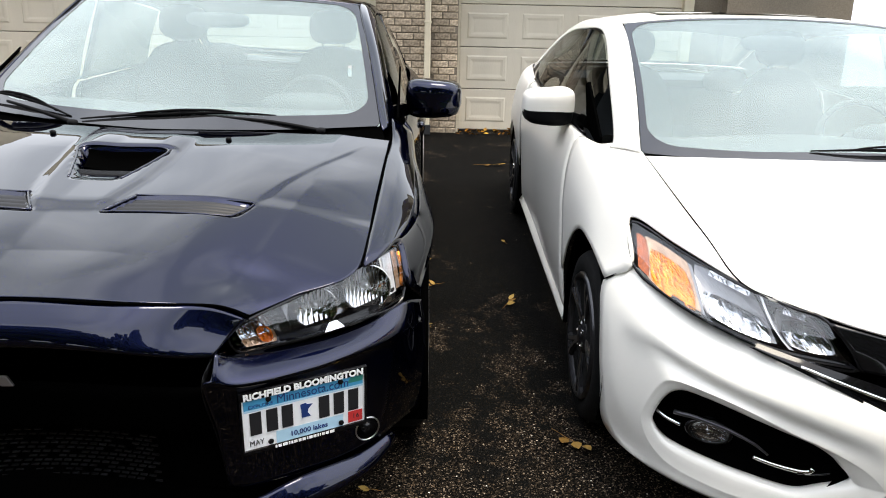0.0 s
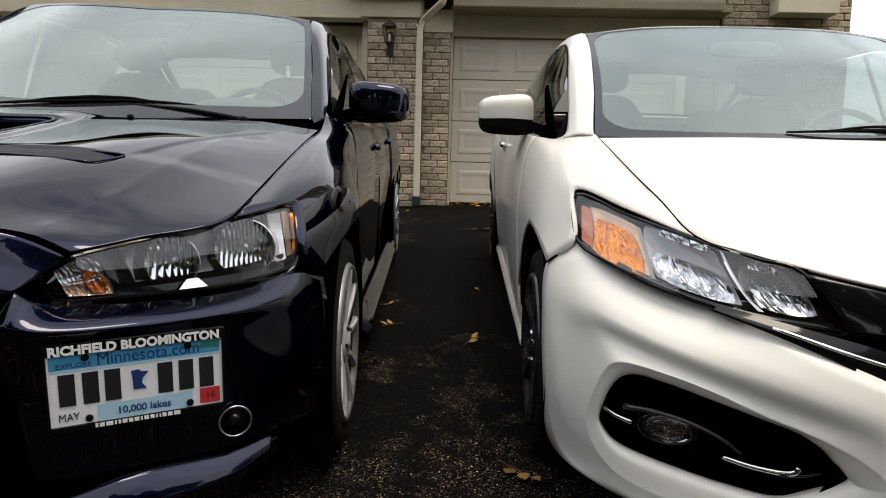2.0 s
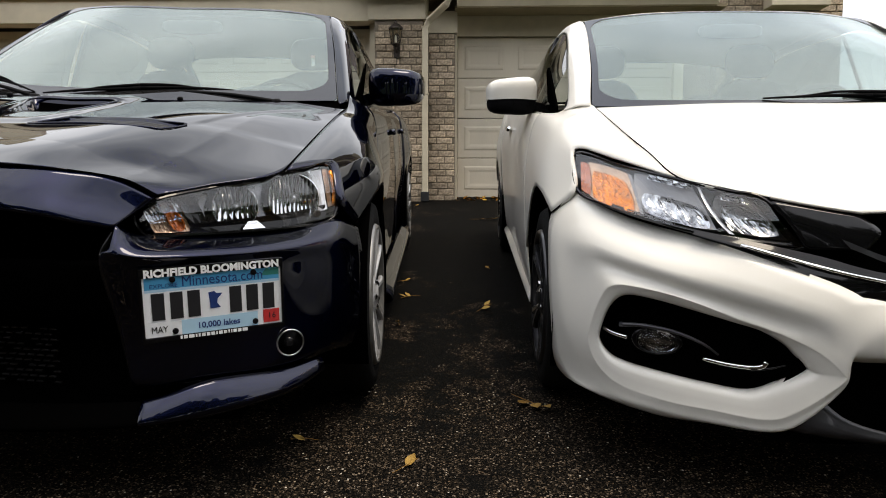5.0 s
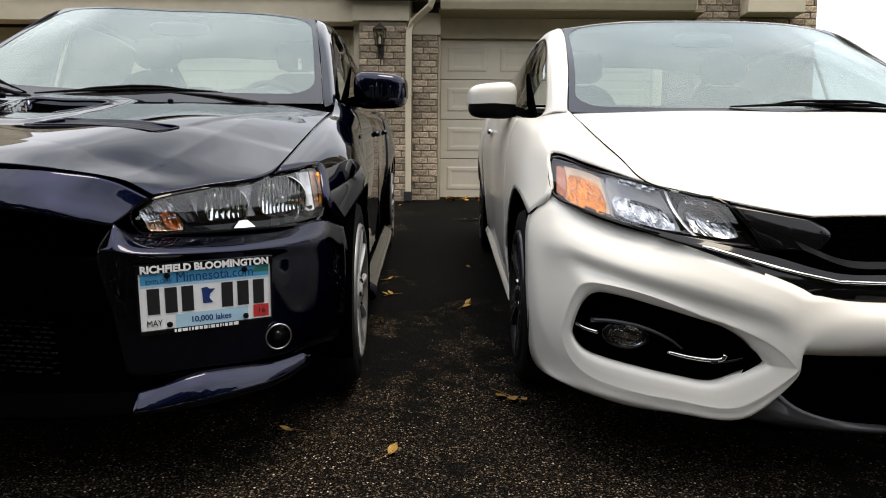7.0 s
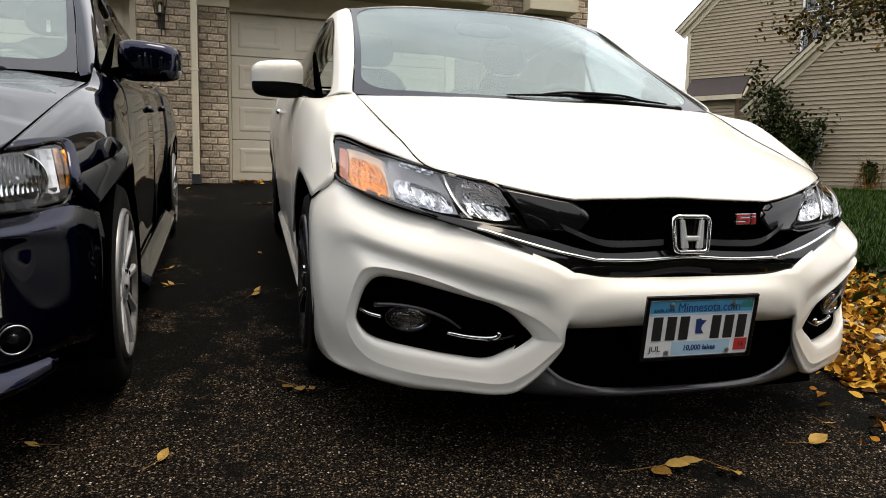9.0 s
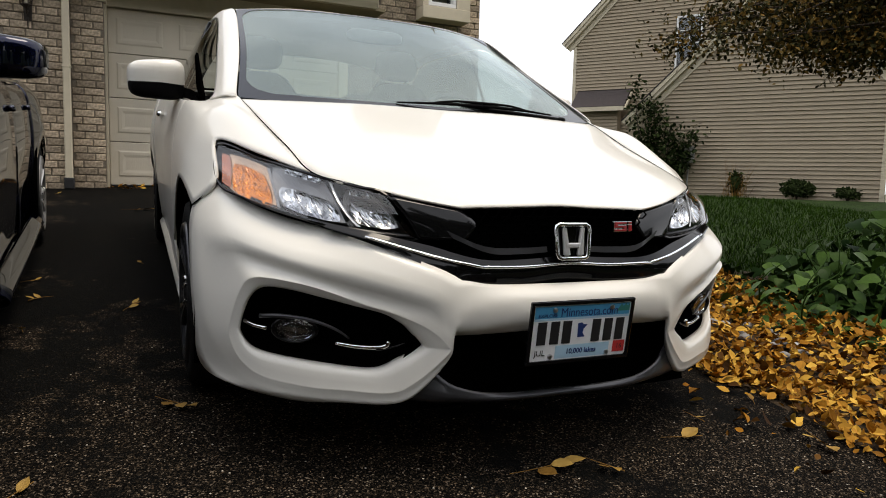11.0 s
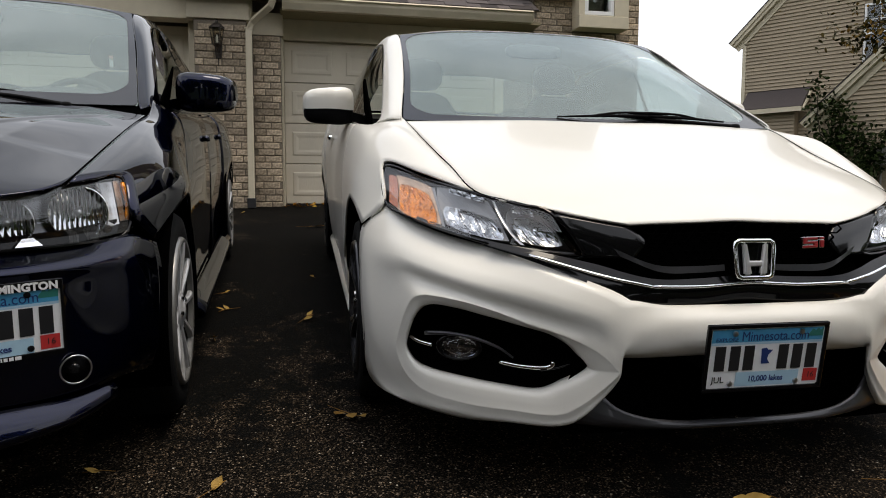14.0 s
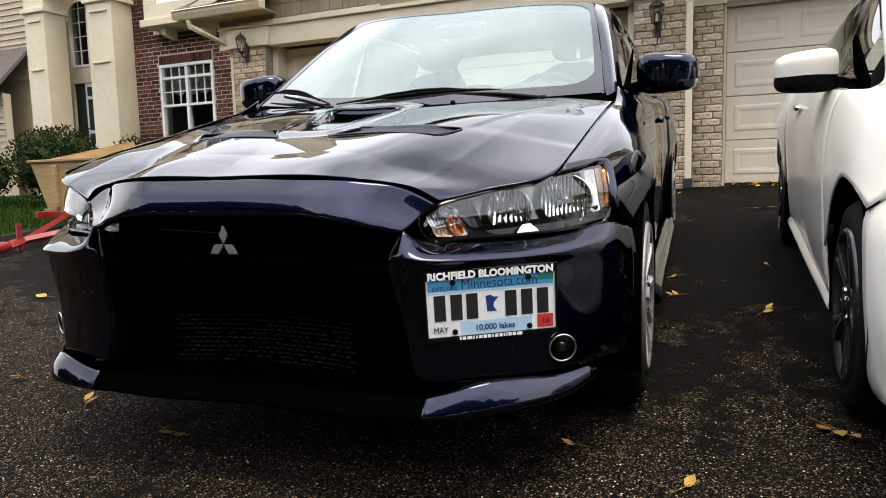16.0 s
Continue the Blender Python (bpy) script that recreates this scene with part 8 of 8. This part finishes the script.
tagged(part("leaf_litter", litter, YELLOW_LEAF), "drift of fallen yellow and brown leaves along the driveway edge", "leaves", kind="stuff")
sweep = bmesh.new()
for i in range(160):
    x, y = rng.uniform(0.2, 3.0), rng.uniform(8.4, 8.82)
    s = rng.uniform(0.03, 0.08)
    add_leaf(sweep, pose(x, y, ground_z(x, y) + 0.012, rng.uniform(-30, 30), rng.uniform(-30, 10), rng.uniform(0, 360)), s, s * 0.6, 0.2, 0.4)
tagged(part("leaf_litter", sweep, YELLOW_LEAF), "dry leaves blown against the garage door", "leaves", kind="stuff")
bed = land(steps(2.55, 4.6, 14), steps(-0.5, 5.0, 30), -0.012, 0.02)
for v in bed.verts:
    if v.co.x < 2.6:
        v.co.z -= 0.03
    # the bed's end is rounded and its edge wanders
    u, w = (v.co.x - 2.55) / 2.05, max(0.0, (1.6 - v.co.y) / 2.1)
    was = v.co.y
    v.co.y += w * (1.1 * u * u + 0.12 * math.sin(v.co.x * 5.0))
    v.co.x += u * 0.16 * math.sin(v.co.y * 2.3)
    v.co.z += ground_z(0, v.co.y) - ground_z(0, was)
tagged(part("planting_bed", bed, SOIL), "dark soil bed strewn with leaves beside the driveway", "bed", kind="structure")
for i in range(46):
    y = rng.uniform(1.9, 3.9)
    x = 2.95 + 0.30 * (y - 1.9) + rng.uniform(-0.12, 0.35)
    r = rng.uniform(0.018, 0.045)
    bm = blob((0, 0, 0), (r, r * rng.uniform(0.6, 0.9), r * 0.5), 2.3, n=10)
    for v in bm.verts:
        v.co += v.co.normalized() * 0.15 * r * noise.noise(v.co * 60 + Vector((i, 0, 0)))
    tagged(part("stone", bm, STONE, None, "", True, pose(x, y, ground_z(x, y) + r * 0.3 + 0.01, 0, 0, rng.uniform(0, 180))), "rounded grey stone among the fallen leaves", "stone", group="edging stones")

# broad-leaved vine beside the bed
vine = base_of("vine_plant", label="dense green vine with broad heart-shaped leaves beside the bed", category="plant")
VINE_MESH = []
for i in range(6):
    bm = bmesh.new()
    s = 0.075 + 0.010 * i
    add_leaf(bm, Matrix(), s, s * (0.85 + 0.03 * i), rng.uniform(-0.35, -0.1), rng.uniform(0.05, 0.25), True)
    data = mesh_of("vine_leaf", bm, True)
    data.materials.append(VINE)
    VINE_MESH.append(data)
for i in range(300):
    t = rng.random()
    x = 3.55 + 2.0 * t + rng.uniform(-0.15, 0.25)
    y = 2.45 - 0.25 * t + rng.gauss(0, 0.42) + 0.30 * t
    top = 0.12 + 0.62 * t - 0.30 * abs(y - 2.5)
    z = ground_z(x, y) + max(0.04, rng.uniform(0.25, 1.0) * top)
    if i < 300:
        part("vine_leaf", VINE_MESH[i % 6], None, vine, m=pose(x, y, z, rng.uniform(-25, 45), rng.uniform(5, 60), 200 + rng.uniform(-90, 90)))
# Inner leaves take the darker green that stands for shade within.
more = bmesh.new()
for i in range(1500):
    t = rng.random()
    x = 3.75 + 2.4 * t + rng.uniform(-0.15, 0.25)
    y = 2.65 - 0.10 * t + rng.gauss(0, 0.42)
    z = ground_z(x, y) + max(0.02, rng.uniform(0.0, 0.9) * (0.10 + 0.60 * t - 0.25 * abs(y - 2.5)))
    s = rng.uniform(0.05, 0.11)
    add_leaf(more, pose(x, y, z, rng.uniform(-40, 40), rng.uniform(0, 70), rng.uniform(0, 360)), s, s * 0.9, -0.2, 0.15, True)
tagged(part("inner_leaves", more, SHADED_VINE, vine), kind="stuff")
for i in range(14):
    x, y = 3.7 + 0.12 * i, 2.4 + rng.uniform(-0.3, 0.3)
    z = ground_z(x, y)
    part("vine_stem", tube([(x, y, z), (x - 0.1, y - 0.1, z + 0.2), (x - 0.05 + rng.uniform(-0.2, 0.2), y - 0.1, z + 0.30 + 0.02 * i), (x + rng.uniform(-0.2, 0.2), y + rng.uniform(-0.2, 0.1), z + 0.36 + 0.03 * i)], 0.005, 4, 5, taper=0.002), SHADED_VINE, vine, smooth=True)

# the tree whose boughs hang over the lawn
tree = base_of("lawn_tree", label="small tree with drooping boughs of dark green and bronze leaves", category="tree")
TX, TY = 7.4, 2.3
TZ = ground_z(TX, TY)
part("trunk", tube([(TX, TY, TZ - 0.1), (TX + 0.03, TY, TZ + 0.8), (TX - 0.05, TY + 0.05, TZ + 1.7), (TX, TY + 0.1, TZ + 2.8), (TX + 0.05, TY, TZ + 4.2)], 0.13, 6, 10, taper=0.05), BARK, tree, smooth=True)
leaves = bmesh.new()
for i in range(58):
    end = Vector((5.38 - 1.18 * rng.random() ** 1.3 + 0.6 * (i % 3 == 0), 0, 0))
    end.y = 3.55 + rng.uniform(-0.55, 0.95) - 0.5 * (end.x - 4.2)
    end.z = 1.93 + 0.50 * max(0.0, 4.35 - end.x) + 0.9 * rng.random() ** 1.4 + 0.12 * (end.y - 3.5)
    start = Vector((TX - 0.1, TY + 0.1, TZ + rng.uniform(1.4, 2.8)))
    mid = start.lerp(end, 0.5) + Vector((0, 0, rng.uniform(0.1, 0.45)))
    line = spline([start, mid, end], 14)
    part("limb", tube([tuple(p) for p in (start, mid, end)], 0.022, 8, 6, taper=0.004), BARK, tree, smooth=True)
    for j, p in enumerate(line):
        f = j / (len(line) - 1)
        if f < 0.35:
            continue
        for _ in range(14):
            base = Vector(p) + Vector((rng.gauss(0, 0.10), rng.gauss(0, 0.10), rng.gauss(-0.03, 0.07)))
            twig = Vector((rng.uniform(-1, 0.6), rng.uniform(-0.8, 0.8), rng.uniform(-0.9, 0.3))).normalized()
            for q in range(3):
                at = base + twig * (0.05 * q)
                s = rng.uniform(0.024, 0.046)
                add_leaf(leaves, Matrix.Translation(at) @ Euler((rng.uniform(-1.2, 1.2), rng.uniform(-0.2, 1.4), rng.uniform(0, 6.28))).to_matrix().to_4x4(), s, s * 0.6, rng.uniform(-0.2, 0.3), rng.uniform(0, 0.5))
tagged(part("crown", leaves, TREE_LEAF, tree), kind="stuff")


def shrub(name, at, half, count, size, mat, label, seed, stems=6):
    """A rounded bush: stems and a thick coat of small leaves."""
    r = random.Random(seed)
    b = base_of(name, pose(*at), label=label, category="bush")
    bm = bmesh.new()
    for i in range(count):
        d = Vector((r.gauss(0, 1), r.gauss(0, 1), r.gauss(0.2, 1))).normalized()
        k = r.uniform(0.72, 1.0) * (1 + 0.12 * noise.noise(d * 2.5 + Vector((seed, 0, 0))))
        p = Vector((d.x * half[0] * k, d.y * half[1] * k, half[2] + d.z * half[2] * k))
        if p.z < 0.02:
            continue
        s = size * r.uniform(0.7, 1.3)
        add_leaf(bm, Matrix.Translation(p) @ Euler((r.uniform(-1.5, 1.5), r.uniform(-1.5, 1.0), r.uniform(0, 6.28))).to_matrix().to_4x4(), s, s * 0.6, 0.1, 0.3)
    core = blob((0, 0, half[2]), (half[0] * 0.74, half[1] * 0.74, half[2] * 0.76), 2.0, n=16)
    for v in core.verts:
        v.co += (v.co - Vector((0, 0, half[2]))) * 0.3 * noise.noise(v.co * 6.0)
    part("inner_growth", core, mat, b)
    tagged(part("leaves", bm, mat, b), kind="stuff")
    for i in range(stems):
        d = Vector((r.uniform(-1, 1) * half[0], r.uniform(-1, 1) * half[1], half[2] * 1.6)) * 0.8
        part("stem", tube([(0, 0, -0.05), (d.x * 0.4, d.y * 0.4, d.z * 0.5), tuple(d)], 0.012, 4, 5, taper=0.004), BARK, b, smooth=True)
    return b


shrub("round_bush", (-10.05, 8.0, ground_z(0, 8.0) + 0.02), (0.84, 0.7, 0.62), 4200, 0.055, BUSH_LEAF, "clipped round dark green bush before the entry", 4)
shrub("round_bush", (-9.15, 8.75, ground_z(0, 8.7) + 0.02), (0.45, 0.4, 0.50), 1300, 0.05, BUSH_LEAF, "small green bush beside the brick wall", 5)
shrub("round_bush", (-11.55, 7.6, ground_z(0, 7.6)), (0.6, 0.6, 0.5), 1800, 0.055, BUSH_LEAF, "low dark green bush at the lawn's far edge", 6)
for at, half, n, seed in (((-0.72, -0.35, 0.0), (0.18, 0.15, 0.30), 200, 8), ((0.55, -0.35, 0.0), (0.42, 0.3, 0.19), 700, 9), ((1.5, -0.3, 0.0), (0.35, 0.2, 0.12), 250, 10)):
    p = NEAR @ Vector(at)
    shrub("wall_shrub", (p.x, p.y, ground_z(p.x, p.y)), half, n, 0.07, BUSH_LEAF, "loose green shrub against the sided wall", seed)
climber = base_of("climbing_shrub", NEAR @ pose(-2.45, -0.30, 0), label="ragged dark green climber against the sided wall", category="shrub")
bm = bmesh.new()
r = random.Random(31)
for i, (x, h, lean) in enumerate(((-0.55, 2.75, -0.10), (-0.35, 2.3, 0.05), (-0.25, 1.9, 0.15), (-0.05, 2.1, -0.15), (0.10, 1.7, 0.10), (0.25, 1.35, 0.2), (0.45, 1.5, 0.3), (0.0, 1.3, -0.35), (0.35, 1.0, 0.1), (-0.5, 1.5, 0.0))):
    line = [(x * 0.5, 0, -0.1), (x * 0.8, r.uniform(-0.1, 0.1), h * 0.35), (x + lean * 0.6, r.uniform(-0.12, 0.1), h * 0.7), (x + lean, 0.0, h)]
    part("stem", tube(line, 0.016, 5, 6, taper=0.005), BARK, climber, smooth=True)
    for p in spline(line, 9)[5:]:
        if r.random() < 0.12:
            continue
        for _ in range(13):
            at = Vector(p) + Vector((r.gauss(0, 0.12), r.gauss(-0.03, 0.08), r.gauss(0, 0.09)))
            size = r.uniform(0.06, 0.12)
            add_leaf(bm, Matrix.Translation(at) @ Euler((r.uniform(-1.2, 1.2), r.uniform(-0.4, 1.4), r.uniform(0, 6.28))).to_matrix().to_4x4(), size, size * 0.7, 0.1, 0.3)
tagged(part("leaves", bm, BUSH_LEAF, climber), kind="stuff")
tuft = base_of("dry_grass_tuft", label="dry brown grass tuft against the sided wall", category="grass")
bm = bmesh.new()
for i in range(60):
    p = NEAR @ Vector((-0.72 + rng.gauss(0, 0.12), -0.4 + rng.gauss(0, 0.08), 0))
    q = p + Vector((rng.gauss(0, 0.18), rng.gauss(0, 0.18), rng.uniform(0.4, 0.95)))
    z = ground_z(p.x, p.y)
    a, b, c = (p.x - 0.008, p.y, z), (p.x + 0.008, p.y, z), (q.x, q.y, z + q.z - 0.8)
    bm.faces.new([bm.verts.new(v) for v in (a, b, c)])
tagged(part("tuft", bm, BROWN_LEAF, tuft), kind="stuff")

# lawns
for name, xs, ys, n, keep in (("grass", (3.4, 11.5), (2.6, 11.0), 42000, lambda x, y: x > 3.6 + 0.1 * (y - 3) and (y > 3.2 or x > 5.0)), ("grass", (-13.5, -7.3), (4.2, 10.0), 26000, lambda x, y: x < -7.15 - 0.1 * max(0, 4 - y))):
    pts, faces = [], []
    for i in range(n):
        y = ys[0] + (ys[1] - ys[0]) * rng.random() ** 1.5
        x = rng.uniform(*xs)
        if not keep(x, y):
            continue
        z, t, h = ground_z(x, y) - 0.03, rng.uniform(0, 6.28), rng.uniform(0.035, 0.085)
        c, s = 0.006 * math.cos(t), 0.006 * math.sin(t)
        k = len(pts)
        pts += [(x - c, y - s, z), (x + c, y + s, z), (x + rng.gauss(0, 0.025), y + rng.gauss(0, 0.025), z + h)]
        faces.append((k, k + 1, k + 2))
    data = bpy.data.meshes.new(name)
    data.from_pydata(pts, [], faces)
    tagged(part(name, data, GRASS), "short green lawn grass", "grass", kind="stuff")

# utility trailer
trailer = base_of("utility_trailer", label="plywood box trailer with a red steel drawbar on the driveway edge", category="trailer")
part("front_board", prism([(-7.26, 1.24), (-4.9, 1.24), (-5.1, 0.70), (-7.02, 0.70)], 5.50, 5.52), PLYWOOD, trailer)
part("rear_board", prism([(-7.9, 1.30), (-4.9, 1.30), (-5.1, 0.80), (-7.6, 0.80)], 7.60, 7.62), PLYWOOD, trailer)
bm = bmesh.new()
for d in (0.0, 0.02):
    vs = [bm.verts.new(p) for p in ((-7.26 - d, 5.52, 1.24), (-7.86 - d, 7.6, 1.60), (-7.62 - d, 7.6, 0.80), (-7.02 - d, 5.52, 0.70))]
    bm.faces.new(vs)
part("side_board", bm, PLYWOOD, trailer)
part("floor_board", box(-7.1, -5.0, 5.5, 7.6, 0.68, 0.70), PLYWOOD, trailer)
part("batten", box(-6.88, -6.80, 5.455, 5.498, 0.72, 1.20, 0.004), PLYWOOD, trailer)
part("top_rail", box(-7.28, -4.9, 5.47, 5.54, 1.242, 1.27, 0.004), PLYWOOD, trailer)
for x in (-6.95, -5.2):
    part("chassis_rail", box(x - 0.03, x + 0.03, 5.3, 7.7, 0.60, 0.675, 0.005), RED_STEEL, trailer)
part("cross_rail", box(-7.02, -5.1, 5.40, 5.46, 0.60, 0.675, 0.005), RED_STEEL, trailer)
for a in ((-6.6, 5.4, 0.63), (-5.3, 5.4, 0.63)):
    part("drawbar", tube([a, (-5.72, 4.25, 0.46), (-5.60, 3.98, 0.42)], 0.035, 4, 4), RED_STEEL, trailer)
part("coupling", blob((-5.58, 3.93, 0.43), (0.05, 0.10, 0.05), 3, n=12), RED_STEEL, trailer, smooth=True)
part("jack_stand", tube([(-5.70, 4.2, 0.62), (-5.70, 4.2, 0.37)], 0.025, 2, 8), RED_STEEL, trailer)
part("loose_bar", tube([(-5.95, 4.0, 0.50), (-5.78, 3.98, 0.42), (-5.62, 3.9, 0.385)], 0.022, 3, 6), RED_STEEL, trailer)
for x in (-7.15, -5.0):
    part("trailer_wheel", lathe([(0.10, -0.06), (0.22, -0.07), (0.25, -0.04), (0.25, 0.04), (0.22, 0.07), (0.10, 0.06)], 24, "x"), TYRE, trailer, smooth=True, m=pose(x, 6.6, ground_z(0, 6.6) + 0.25))

# trees across the street, behind the camera
for i in range(22):
    r = random.Random(100 + i)
    x, y, h = -38 + i * 3.6 + r.uniform(-1.0, 1.0), -15 + r.uniform(-2, 2), r.uniform(11.5, 15.5)
    t = base_of("street_tree", pose(x, y, RISE * -4.5), label="broad dark green tree across the street", category="tree", group="street trees")
    part("trunk", tube([(0, 0, -0.2), (0.1, 0, h * 0.25), (0, 0.1, h * 0.6)], 0.22, 4, 8, taper=0.08), BARK, t, smooth=True)
    bm = bmesh.new()
    for j in range(64):
        d = Vector((r.gauss(0, 1), r.gauss(0, 1), r.gauss(0, 1))).normalized() * r.uniform(0.35, 1.0)
        c = Vector((d.x * 3.4, d.y * 3.4, h * 0.52 + d.z * h * 0.46))
        made = bmesh.ops.create_icosphere(bm, subdivisions=2, radius=r.uniform(0.7, 1.25))["verts"]
        for v in made:
            v.co += v.co.normalized() * 0.35 * noise.noise(v.co * 2.1 + c)
            v.co += c
    tagged(part("crown", bm, BUSH_LEAF, t), kind="stuff")
